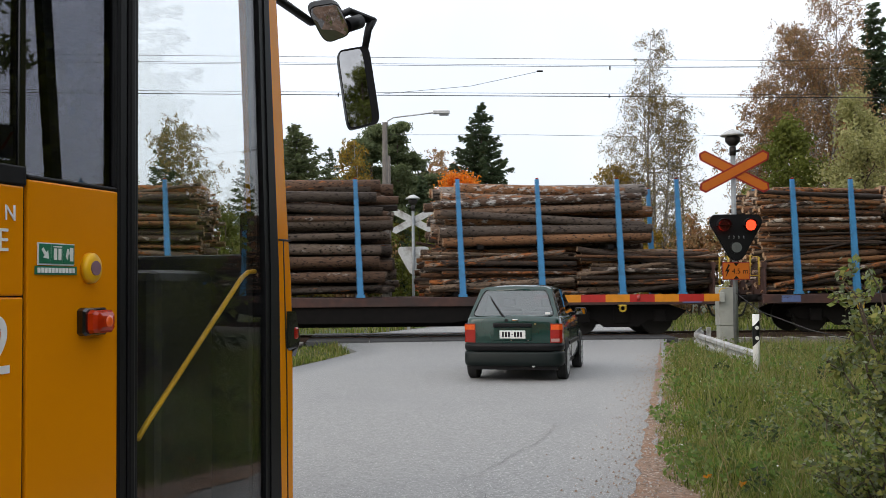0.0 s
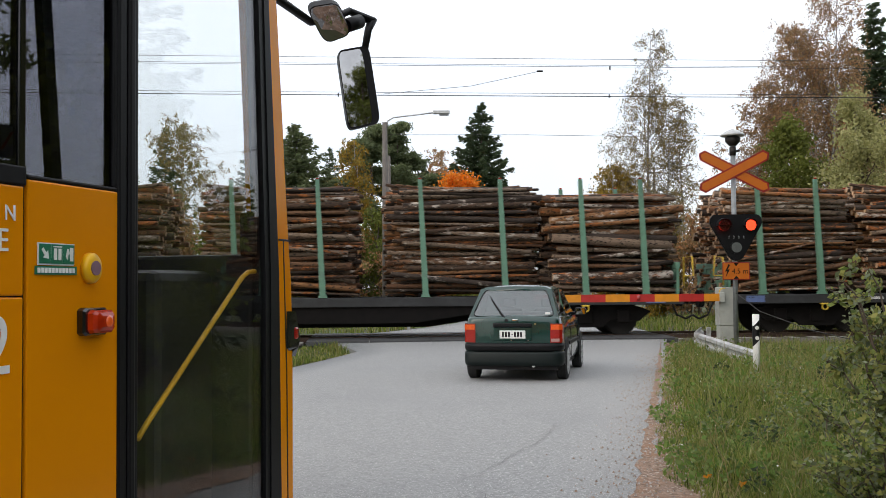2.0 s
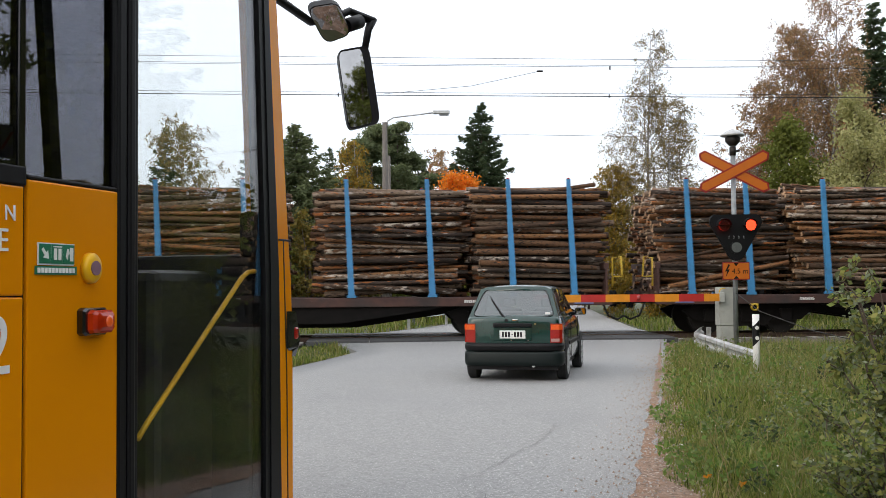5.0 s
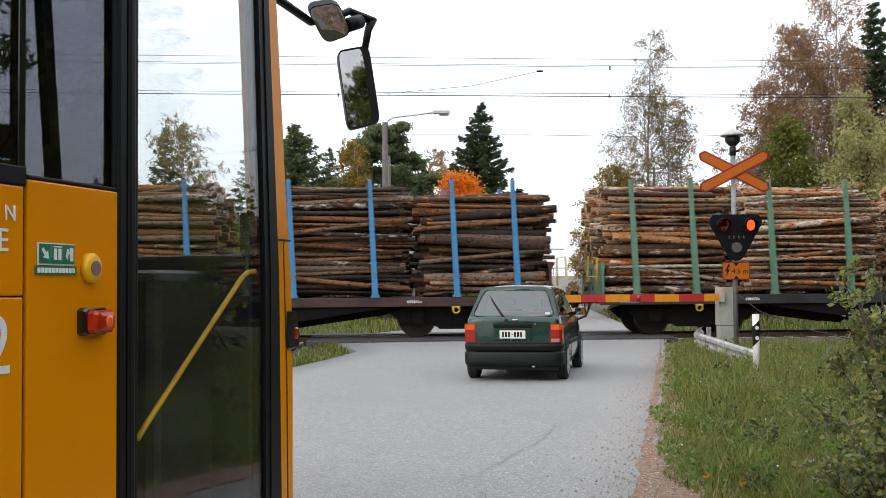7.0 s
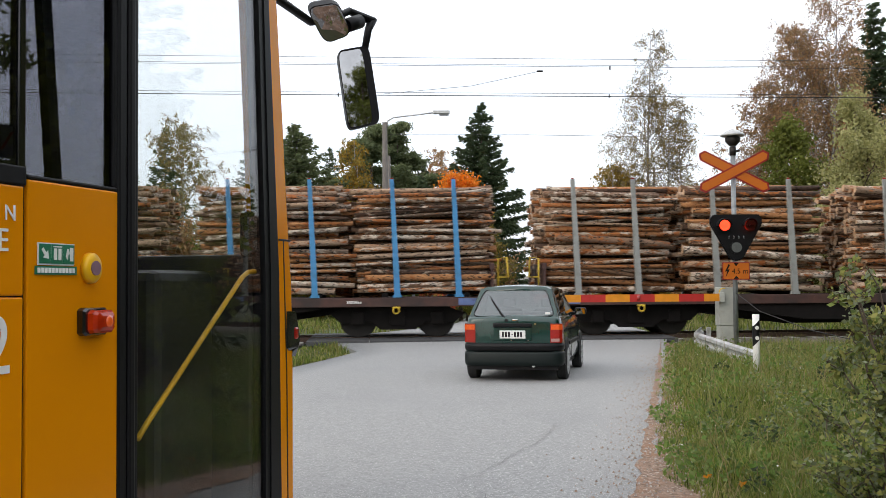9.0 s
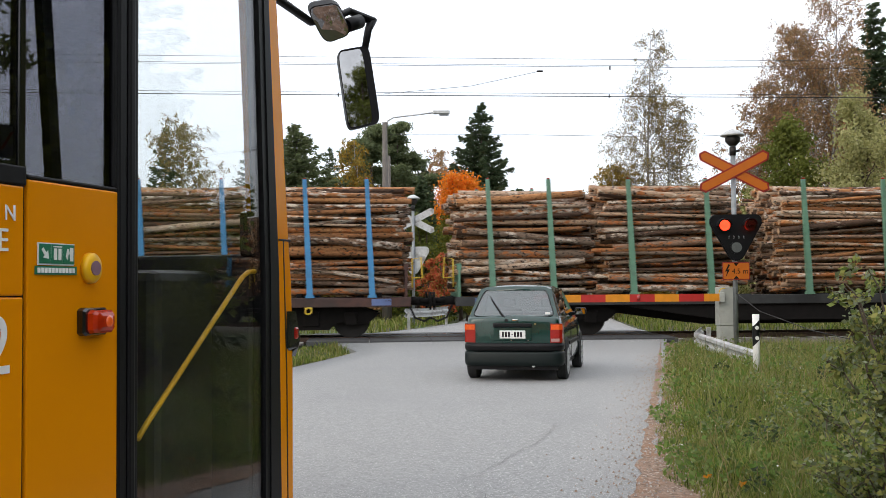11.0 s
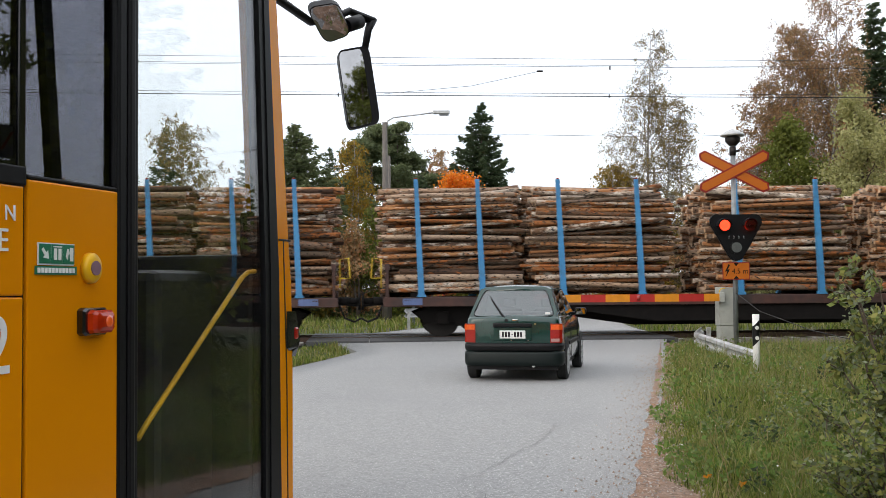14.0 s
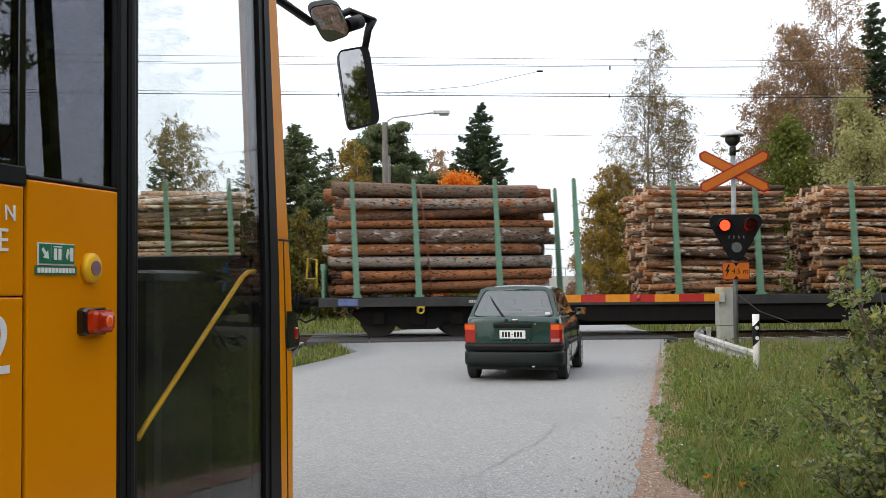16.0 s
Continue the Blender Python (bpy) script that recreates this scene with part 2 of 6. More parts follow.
M["tail_red"] = material("tail_red", (0.30, 0.012, 0.008), rough=0.15, scale=30, coat=0.6, glow=(0.9, 0.03, 0.01, 0.03))
M["tail_orange"] = material("tail_orange", (0.60, 0.09, 0.012), rough=0.15, scale=30, coat=0.6, glow=(1.0, 0.12, 0.02, 0.15))
M["red_glow"] = material("red_glow", (0.8, 0.03, 0.01), rough=0.3, scale=20, glow=(1.0, 0.045, 0.015, 3.0))
M["lens_white"] = material("lens_white", (0.12, 0.13, 0.13), rough=0.1, scale=20, coat=0.6)
M["sign_green"] = material("sign_green", (0.01, 0.16, 0.08), rough=0.4, scale=6)
M["dash"] = material("dash", (0.018, 0.018, 0.019), rough=0.6, scale=20)
M["seat_cloth"] = material("seat_cloth", (0.03, 0.035, 0.05), rough=0.9, scale=60)
M["pole_wood"] = material("pole_wood", (0.15, 0.135, 0.12), (0.085, 0.075, 0.068), rough=0.9, scale=10, stretch=(3, 3, 0.4), bump=0.01)
M["wire"] = material("wire", (0.05, 0.05, 0.05), rough=0.5, metal=0.5, scale=10)
M["mast_grey"] = material("mast_grey", (0.25, 0.27, 0.28), (0.19, 0.2, 0.21), rough=0.5, metal=0.3, scale=10)
M["trunk"] = material("trunk", (0.12, 0.09, 0.07), (0.06, 0.045, 0.038), rough=0.95, scale=14, stretch=(2, 2, 0.5), bump=0.02)
M["birch_trunk"] = material("birch_trunk", (0.38, 0.36, 0.335), (0.2, 0.185, 0.17), rough=0.9, scale=10, stretch=(1, 1, 3), bump=0.01, stain=(0.05, 0.045, 0.04), stain_scale=5, stain_at=(0.55, 0.65))
M["spruce_needle"] = leaf("spruce_needle", [(0.045, 0.075, 0.036), (0.10, 0.13, 0.06), (0.06, 0.10, 0.05)])
M["pine_needle"] = leaf("pine_needle", [(0.09, 0.125, 0.055), (0.19, 0.22, 0.10), (0.125, 0.16, 0.08)])
M["birch_leaf"] = leaf("birch_leaf", [(0.15, 0.17, 0.035), (0.30, 0.23, 0.06), (0.40, 0.25, 0.09), (0.28, 0.25, 0.12), (0.44, 0.34, 0.16)])
M["brown_leaf"] = leaf("brown_leaf", [(0.44, 0.21, 0.085), (0.52, 0.31, 0.15), (0.32, 0.16, 0.07), (0.42, 0.30, 0.17), (0.26, 0.19, 0.08), (0.36, 0.20, 0.09)])
M["green_leaf"] = leaf("green_leaf", [(0.11, 0.135, 0.022), (0.19, 0.21, 0.04), (0.14, 0.165, 0.035)])
M["willow_leaf"] = leaf("willow_leaf", [(0.36, 0.35, 0.13), (0.48, 0.46, 0.21), (0.27, 0.27, 0.10)])
M["orange_leaf"] = leaf("orange_leaf", [(0.92, 0.24, 0.02), (0.85, 0.34, 0.03), (0.75, 0.17, 0.015)])
M["yellow_leaf"] = leaf("yellow_leaf", [(0.24, 0.19, 0.035), (0.15, 0.14, 0.035), (0.30, 0.2, 0.04), (0.12, 0.12, 0.04)])
M["bush_leaf"] = leaf("bush_leaf", [(0.11, 0.16, 0.035), (0.22, 0.28, 0.07), (0.42, 0.40, 0.12), (0.15, 0.19, 0.08), (0.34, 0.38, 0.24), (0.07, 0.09, 0.03)])
M["twig"] = material("twig", (0.10, 0.075, 0.055), rough=0.9, scale=20)
M["grass"] = leaf("grass", [(0.05, 0.08, 0.011), (0.23, 0.29, 0.036), (0.08, 0.135, 0.016), (0.37, 0.37, 0.10), (0.03, 0.055, 0.010), (0.18, 0.25, 0.027), (0.44, 0.37, 0.18), (0.085, 0.15, 0.02), (0.27, 0.31, 0.06)], stain=(0.20, 0.18, 0.055), stain_scale=1.4, stain_at=(0.52, 0.7))


# ---- mesh helpers ----
def mesh_of(name, bm, mats, smooth=False):
    me = bpy.data.meshes.new(name)
    bm.normal_update()
    bm.to_mesh(me)
    bm.free()
    for m in mats if isinstance(mats, (list, tuple)) else [mats]:
        me.materials.append(M[m])
    if smooth:
        me.shade_smooth()
    return me


def thing(name, label, category, at=None, group="", kind="", bm=None, mats=None, smooth=False):
    ob = new(name, mesh_of(name, bm, mats, smooth) if bm else None)
    if at is not None:
        ob.matrix_basis = at
    return tagged(ob, label, category, group, kind)


def part(name, bm, mats, parent, label="", smooth=False, at=None):
    ob = new(name, mesh_of(name, bm, mats, smooth))
    ob.parent = parent
    if at is not None:
        ob.matrix_basis = at
    return tagged(ob, label)


def again(ob, parent, at):
    """The same mesh once more, as a part of parent."""
    o = new(ob.name.split(".")[0], ob.data)
    o.parent = parent
    o.matrix_basis = at
    return o


def box(bm, lo, hi, bevel=0.0, mat=0):
    r = bmesh.ops.create_cube(bm, size=1.0)
    vs = r["verts"]
    for v in vs:
        v.co = Vector([lo[i] + (v.co[i] + 0.5) * (hi[i] - lo[i]) for i in range(3)])
    fs = list({f for v in vs for f in v.link_faces})
    for f in fs:
        f.material_index = mat
    if bevel:
        es = list({e for v in vs for e in v.link_edges})
        bmesh.ops.bevel(bm, geom=es, offset=bevel, segments=2, affect="EDGES", profile=0.5)
    return bm


def prism(bm, outline, lo, hi, axis="y", mat=0):
    """An outline of 2D points pushed along an axis from lo to hi."""
    def at(p, d):
        return {"x": (d, p[0], p[1]), "y": (p[0], d, p[1]), "z": (p[0], p[1], d)}[axis]
    a = [bm.verts.new(at(p, lo)) for p in outline]
    b = [bm.verts.new(at(p, hi)) for p in outline]
    fs = [bm.faces.new(a), bm.faces.new(b[::-1])]
    for i in range(len(a)):
        fs.append(bm.faces.new((a[i - 1], b[i - 1], b[i], a[i])))
    for f in fs:
        f.material_index = mat
    bmesh.ops.recalc_face_normals(bm, faces=fs)
    return bm


def rod(bm, pts, radius, sides=8, mat=0, caps=True):
    """A round bar through points; radius one number or one for each point."""
    pts = [Vector(p) for p in pts]
    rad = radius if isinstance(radius, (list, tuple)) else [radius] * len(pts)
    rings = []
    side = None
    for i, p in enumerate(pts):
        way = (pts[min(i + 1, len(pts) - 1)] - pts[max(i - 1, 0)]).normalized()
        if side is None:
            side = way.orthogonal().normalized()
        side = (side - way * side.dot(way)).normalized()
        up = way.cross(side)
        rings.append([bm.verts.new(p + (side * math.cos(2 * math.pi * k / sides) + up * math.sin(2 * math.pi * k / sides)) * rad[i]) for k in range(sides)])
    for a, b in zip(rings, rings[1:]):
        for k in range(sides):
            f = bm.faces.new((a[k - 1], a[k], b[k], b[k - 1]))
            f.material_index, f.smooth = mat, True
    if caps:
        for ring in (rings[0][::-1], rings[-1]):
            bm.faces.new(ring).material_index = mat
    return bm


def loft(bm, sections, mat=0, caps=True, closed=True):
    """A skin over sections with the same number of points."""
    rings = [[bm.verts.new(p) for p in s] for s in sections]
    fs = []
    for a, b in zip(rings, rings[1:]):
        for k in range(0 if closed else 1, len(a)):
            fs.append(bm.faces.new((a[k - 1], a[k], b[k], b[k - 1])))
    if caps:
        fs += [bm.faces.new(rings[0][::-1]), bm.faces.new(rings[-1])]
    for f in fs:
        f.material_index = mat
    bmesh.ops.recalc_face_normals(bm, faces=fs)
    return bm


def disc(bm, centre, axis, radius, thick, sides=20, mat=0):
    c, a = Vector(centre), Vector(axis).normalized()
    return rod(bm, [c - a * thick / 2, c + a * thick / 2], radius, sides, mat)


def B():
    return bmesh.new()


# ---- ground, road, track ----
TRACK = 4.0                       # degrees by which the track turns away
TX, TY = math.cos(radians(TRACK)), math.sin(radians(TRACK))
Y0 = 26.81                        # near side of the wagons straight ahead
RAIL_Z = 0.15


def on_track(s, off=0.0, z=0.0):
    """s metres along the train's near side, off metres beyond it."""
    return Vector((s * TX - off * TY, Y0 + s * TY + off * TX, z))


def right_edge(y):
    return -0.29 + 0.218 * y if y < 27 else 5.6 + 0.085 * (y - 27)


def left_edge(y):
    return -6.9 + 0.218 * y if y < 23 else (-1.9 - 0.25 * (y - 23) if y < 28 else -3.1 + 0.26 * (y - 28) if y < 42 else 0.54 + 0.075 * (y - 42))


def build_ground():
    near = list(np.arange(-30, 45, 0.75))
    far = [60, 80, 110, 160, 240, 400, 700, 1500]
    xs = [-v for v in far[::-1]] + near + far
    ys = [-1500, -700, -300, -150, -80, -50] + list(np.arange(-30, 75, 0.75)) + [85, 100, 130, 180, 260, 400, 700, 1500]
    bm = B()
    g = []
    for y in ys:
        row = []
        for x in xs:
            d = max(left_edge(y) - x, x - right_edge(y))
            z = -0.07
            if d > 0.6:
                z = -0.03 + min(1, (d - 0.6) / 2) * (0.05 * noise.noise((x * 0.35, y * 0.35, 0)) + 0.03)
            if abs(y) > 80 or abs(x) > 50:
                z += 0.4 * noise.noise((x * 0.02, y * 0.02, 3)) - 0.2
            row.append(bm.verts.new((x, y, z)))
        g.append(row)
    for a, b in zip(g, g[1:]):
        for i in range(1, len(a)):
            bm.faces.new((a[i - 1], a[i], b[i], b[i - 1])).smooth = True
    thing("ground", "grassy earth with low weeds", "ground", kind="structure", bm=bm, mats="soil")

    bm = B()
    ys = [-60, -20] + list(np.arange(0, 60, 1.0)) + [75, 95, 120, 160, 220]
    rows = []
    for y in ys:
        a, b = left_edge(y), right_edge(y) + 0.14
        lift = 0.10 * max(0, 1 - abs(y - 28.4) / 8)
        lift += 0.00016 * max(0, y - 45) ** 2 if y < 130 else 1.2
        jag = 0.06 * noise.noise((y * 1.3, 1, 0))
        rows.append([bm.verts.new((a + (b - a) * k / 8 + (jag if k == 8 else 0), y, lift + 0.015 * math.sin(math.pi * k / 8))) for k in range(9)])
    for p, q in zip(rows, rows[1:]):
        for k in range(8):
            bm.faces.new((p[k], p[k + 1], q[k + 1], q[k])).smooth = True
    for k in (0, 8):
        low = [bm.verts.new(r[k].co - Vector((0, 0, 0.12))) for r in rows]
        for i in range(1, len(rows)):
            q = (rows[i - 1][k], rows[i][k], low[i], low[i - 1])
            bm.faces.new(q if k == 8 else q[::-1])
    thing("road", "worn light grey asphalt road with fine cracks", "road", kind="structure", bm=bm, mats="asphalt")

    bm = B()
    for pts in (((0.35, 8.2), (0.62, 9.0), (0.78, 9.4), (1.05, 10.3), (1.2, 11.0)), ((-1.3, 10.5), (-0.6, 11.6), (-0.1, 12.3), (0.2, 13.5)), ((-1.9, 13.0), (-1.1, 13.4), (-0.2, 13.5), (0.4, 14.2)),
                ((-0.6, 16.0), (-0.1, 16.8), (-0.2, 17.6)), ((-0.7, 19.8), (-0.2, 20.0), (0.3, 20.6)), ((0.4, 6.8), (0.1, 7.6), (0.35, 8.2)), ((2.6, 14.2), (2.8, 15.6), (3.3, 17.2))):
        rng = random.Random(len(pts) + int(pts[0][1] * 10))
        fine = []
        for (xa, ya), (xb, yb) in zip(pts, pts[1:]):
            for k in range(6):
                f = k / 6
                fine.append((xa + (xb - xa) * f + rng.uniform(-0.03, 0.03), ya + (yb - ya) * f))
        for (xa, ya), (xb, yb) in zip(fine, fine[1:]):
            w = rng.uniform(0.0018, 0.0045)
            za, zb = [0.10 * max(0, 1 - abs(y - 28.4) / 8) + 0.018 for y in (ya, yb)]
            bm.faces.new([bm.verts.new(q) for q in ((xa - w, ya, za), (xa + w, ya, za), (xb + w, yb, zb), (xb - w, yb, zb))])
    tagged(thing("road_cracks", "fine dark cracks in the asphalt", "cracks", bm=bm, mats="crack"), kind="stuff")

    bm = B()
    rows = []
    for y in np.arange(-8, 25.5, 0.12):
        x = right_edge(y)
        w = 0.21 + 0.08 * noise.noise((y * 0.9, 5, 0)) + 0.05 * noise.noise((y * 4, 5, 0)) + max(0, 9.5 - y) * 0.13
        w *= min(1, (26.0 - y) / 8)
        jut = 0.0 + 0.07 * noise.noise((y * 2.2, 9, 0)) + 0.05 * noise.noise((y * 7, 9, 0))
        rows.append([bm.verts.new((x + 0.01 + jut + (w - 0.01 - jut) * k / 4, y, (0.012 if k == 0 else 0.016 - 0.008 * k) + 0.006 * noise.noise((x * 5, y * 5, k)) + 0.10 * max(0, 1 - abs(y - 28.4) / 8))) for k in range(5)])
    for r in rows:
        r.append(bm.verts.new(r[4].co + Vector((0.9, 0, -0.05))))
    for p, q in zip(rows, rows[1:]):
        for k in range(5):
            bm.faces.new((p[k], p[k + 1], q[k + 1], q[k])).smooth = True
    thing("gravel_shoulder", "reddish sandy gravel along the road edge", "shoulder", kind="structure", bm=bm, mats="gravel")


def build_track():
    bm = B()
    for a, b in ((-160, -3.6), (6.2, 160)):
        s = [[on_track(u, o, z) for o, z in ((-2.4, -0.06), (-1.2, 0.02), (-0.2, 0.03), (3.0, 0.03), (4.0, 0.02), (5.4, -0.06))] for u in (a, b)]
        loft(bm, s, caps=False, closed=False)
    thing("ballast_bed", "dark crushed stone ballast under the rails", "ballast", kind="structure", bm=bm, mats="ballast")
    track = thing("railway_track", "steel rails on concrete sleepers crossing the road", "railway track", kind="structure")
    prof = [(-0.075, 0), (0.075, 0), (0.075, 0.015), (0.012, 0.035), (0.012, 0.11), (0.036, 0.12), (0.036, 0.15), (-0.036, 0.15), (-0.036, 0.12), (-0.012, 0.11), (-0.012, 0.035), (-0.075, 0.015)]
    for off in (0.69, 2.21):
        bm = B()
        loft(bm, [[on_track(u, off + p[0], RAIL_Z - 0.15 + p[1]) for p in prof] for u in (-220, -60, 0, 60, 220)])
        for f in bm.faces:
            if f.normal.z > 0.9 and f.calc_center_median().z > RAIL_Z - 0.01:
                f.material_index = 1
        part("rail", bm, ["rail", "rail_top"], track)
    bm = B()
    box(bm, (-0.13, -1.3, -0.09), (0.13, 1.3, 0.04), 0.015)
    me = mesh_of("sleeper", bm, "concrete")
    for k in range(-46, 47):
        s = k * 0.62
        if -3.4 < s < 6.0:
            continue
        o = new("sleeper", me)
        o.parent = track
        p = on_track(s, 1.45, 0.0)
        o.matrix_basis = pose(p.x, p.y, p.z, 0, 0, TRACK)
    panel = thing("crossing_deck", "dark rubber crossing panels between the rails", "crossing deck", kind="structure")
    for lo, hi in ((-0.75, 0.60), (0.80, 2.10), (2.30, 3.3)):
        for k in range(6):
            bm = B()
            a, b = -3.45 + k * 1.56, -3.45 + (k + 1) * 1.56 - 0.02
            loft(bm, [[on_track(u, lo, 0.0), on_track(u, hi, 0.0), on_track(u, hi, RAIL_Z - 0.012), on_track(u, lo, RAIL_Z - 0.012 if lo > 0 else 0.115)] for u in (a, b)])
            part("panel", bm, "crossing", panel)


# ---- the train ----
PITCH = 22.052                    # wagon length over couplings
STAKES = (-9.47, -7.885, -5.785, -3.715, -1.09, 1.09, 3.715, 5.785, 7.885, 9.47)
PILES = ((-8.62, 3.55), (-4.75, 3.75), (0.0, 3.7), (4.75, 3.75), (8.62, 3.55))
DECK = 1.18
LEAN = -0.13                      # the stakes lean back at the top
# seconds and metres along the track of the first wagon's middle
RUN = [(0.0, 18.85), (0.5, 29.21), (1.0, 40.41), (1.5, 50.75), (2.0, 61.99), (2.5, 72.31), (3.0, 83.47), (3.5, 93.74), (4.0, 104.89),
       (6.5, 157.81), (7.0, 168.89), (7.5, 179.12), (8.0, 190.21), (8.5, 200.4), (9.0, 211.46), (11.5, 264.15), (12.0, 275.17),
       (12.5, 285.36), (13.0, 296.43), (13.5, 306.62), (14.0, 317.64), (14.5, 327.84), (15.0, 338.89), (15.5, 349.11), (16.0, 360.1)]
WAGONS = "BBGGBBBGBSBGBBBBGG"     # blue, green or silver-grey stakes
MOVING = []                       # things of the train with their place along it, height and turn


def wagon_at(s):
    p = on_track(s, 1.45)
    return pose(p.x, p.y, RAIL_Z, 0, 0, TRACK)


def build_wagon(sill, stake, label):
    """A bogie timber wagon, rails at z = 0, its length along x."""
    w = thing("timber_wagon", label, "railway wagon", group="wagons of the timber train")
    z0 = DECK - RAIL_Z
    half = 10.45
    for y in (-1.45, 1.33):
        bm = B()
        box(bm, (-half, y, z0 - 0.24), (half, y + 0.12, z0), 0.012)
        for k in range(28):
            x = -9.9 + k * 0.73
            box(bm, (x, y - 0.012 if y < 0 else y + 0.12, z0 - 0.10), (x + 0.2, y if y < 0 else y + 0.132, z0 - 0.06))
        part("side_sill", bm, sill, w)
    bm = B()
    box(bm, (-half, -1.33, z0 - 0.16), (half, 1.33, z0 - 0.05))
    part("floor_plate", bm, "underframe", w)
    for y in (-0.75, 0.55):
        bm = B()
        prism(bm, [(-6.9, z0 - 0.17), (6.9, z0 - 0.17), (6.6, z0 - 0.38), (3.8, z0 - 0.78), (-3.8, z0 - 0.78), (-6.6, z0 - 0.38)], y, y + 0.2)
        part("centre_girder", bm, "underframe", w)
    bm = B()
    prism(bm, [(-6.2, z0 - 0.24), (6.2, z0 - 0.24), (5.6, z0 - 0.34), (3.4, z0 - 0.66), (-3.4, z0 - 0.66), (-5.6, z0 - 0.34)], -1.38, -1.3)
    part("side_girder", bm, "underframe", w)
    # stakes
    bm = B()
    def post(bm):
        secs = []
        for f, wd in ((0, 0.24), (0.022, 0.20), (0.026, 0.155), (0.5, 0.135), (1, 0.10)):
            x, d = LEAN * f, 0.13 - 0.05 * f
            z = z0 + 0.0 + 3.03 * f
            secs.append([(x - wd / 2, -d / 2, z), (x + wd / 2, -d / 2, z), (x + wd / 2, d / 2, z), (x - wd / 2, d / 2, z)])
        loft(bm, secs)
        return bm
    first = None
    for x in STAKES:
        for y in (-1.40, 1.40):
            if first is None:
                first = part("stake", post(bm), stake, w, at=pose(x, y, 0))
                bm = B()
                box(bm, (LEAN - 0.035, -0.035, z0 + 3.03), (LEAN + 0.035, 0.035, z0 + 3.07), 0.01)
                tip = part("stake_tip", bm, "tail_red", first)
                tip["label"] = "red painted stake tip"
            else:
                o = again(first, w, pose(x, y, 0))
                again(tip, o, pose(0, 0, 0))
    # ends
    for sgn in (-1, 1):
        bm = B()
        for k in range(-2, 3):
            box(bm, (sgn * 10.34 - 0.05, k * 0.5 - 0.07, z0), (sgn * 10.34 + 0.05, k * 0.5 + 0.07, z0 + 0.85), 0.01)
        box(bm, (sgn * 10.34 - 0.06, -1.3, z0 + 0.70), (sgn * 10.34 + 0.06, 1.3, z0 + 0.86), 0.01)
        box(bm, (sgn * 10.34 - 0.03, -1.3, z0), (sgn * 10.34 + 0.03, 1.3, z0 + 0.72))
        part("bulkhead", bm, sill if sill != "wagon_grey" else "stake_green", w)
        bm = B()
        x = sgn * 10.5
        rod(bm, [(x, -1.3, z0 + 0.25), (x, -1.3, z0 + 0.98), (x + sgn * 0.22, -1.3, z0 + 1.02), (x + sgn * 0.26, -1.3, z0 + 0.5), (x, -1.3, z0 + 0.5)], 0.022, 6)
        part("grab_handle", bm, "yellow_paint", w, "yellow grab rail")
        for y in (-0.95, 0.95):
            bm = B()
            rod(bm, [(sgn * 10.4, y, z0 - 0.1), (sgn * 10.7, y, z0 - 0.1)], 0.1, 10)
            rod(bm, [(sgn * 10.7, y, z0 - 0.1), (sgn * 10.95, y, z0 - 0.1)], 0.07, 10)
            disc(bm, (sgn * 10.98, y, z0 - 0.1), (1, 0, 0), 0.23, 0.05, 16)
            part("buffer", bm, "underframe", w)
        bm = B()
        rod(bm, [(sgn * 10.4, 0, z0 - 0.15), (sgn * 11.0, 0, z0 - 0.2)], 0.06, 6)
        part("coupling", bm, "wheel_steel", w)
        bm = B()
        rod(bm, [(sgn * 10.45, -0.3, z0 - 0.2), (sgn * 10.6, -0.3, z0 - 0.55), (sgn * 10.85, -0.3, z0 - 0.65), (sgn * 11.02, -0.3, z0 - 0.55)], 0.03, 6)
        part("brake_hose", bm, "rubber", w)
        bm = B()
        box(bm, (sgn * 9.7 - 0.25, -1.462, z0 - 0.2), (sgn * 9.7 + 0.25, -1.45, z0 - 0.03))
        part("data_plate", bm, "plate_blue", w, "small blue data plate")
        bm = B()
        for k in range(7):
            box(bm, (sgn * 6.6 + k * 0.055, -1.456, z0 - 0.15), (sgn * 6.6 + k * 0.055 + 0.035, -1.45, z0 - 0.08))
        part("wagon_lettering", bm, "white_paint", w, "unreadable white lettering")
        bm = B()
        r = [(sgn * 7.85 + 0.08 * math.cos(a), -1.5, z0 - 0.33 + 0.08 * math.sin(a)) for a in np.linspace(0, 2 * math.pi, 13)]
        rod(bm, r, 0.022, 6)
        box(bm, (sgn * 7.85 - 0.1, -1.5, z0 - 0.27), (sgn * 7.85 + 0.1, -1.4, z0 - 0.235))
        part("towing_ring", bm, "yellow_paint", w, "yellow towing ring")
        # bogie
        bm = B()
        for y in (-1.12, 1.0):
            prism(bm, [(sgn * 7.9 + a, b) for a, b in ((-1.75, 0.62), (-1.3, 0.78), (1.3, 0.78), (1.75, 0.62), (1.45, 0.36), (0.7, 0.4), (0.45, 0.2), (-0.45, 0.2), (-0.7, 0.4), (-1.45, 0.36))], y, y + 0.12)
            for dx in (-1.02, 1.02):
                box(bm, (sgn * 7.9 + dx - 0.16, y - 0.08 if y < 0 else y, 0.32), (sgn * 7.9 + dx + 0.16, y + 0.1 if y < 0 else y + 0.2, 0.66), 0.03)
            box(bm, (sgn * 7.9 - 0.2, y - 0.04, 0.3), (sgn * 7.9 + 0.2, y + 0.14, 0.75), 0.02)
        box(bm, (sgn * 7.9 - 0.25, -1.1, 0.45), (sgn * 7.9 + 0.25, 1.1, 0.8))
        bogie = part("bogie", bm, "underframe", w)
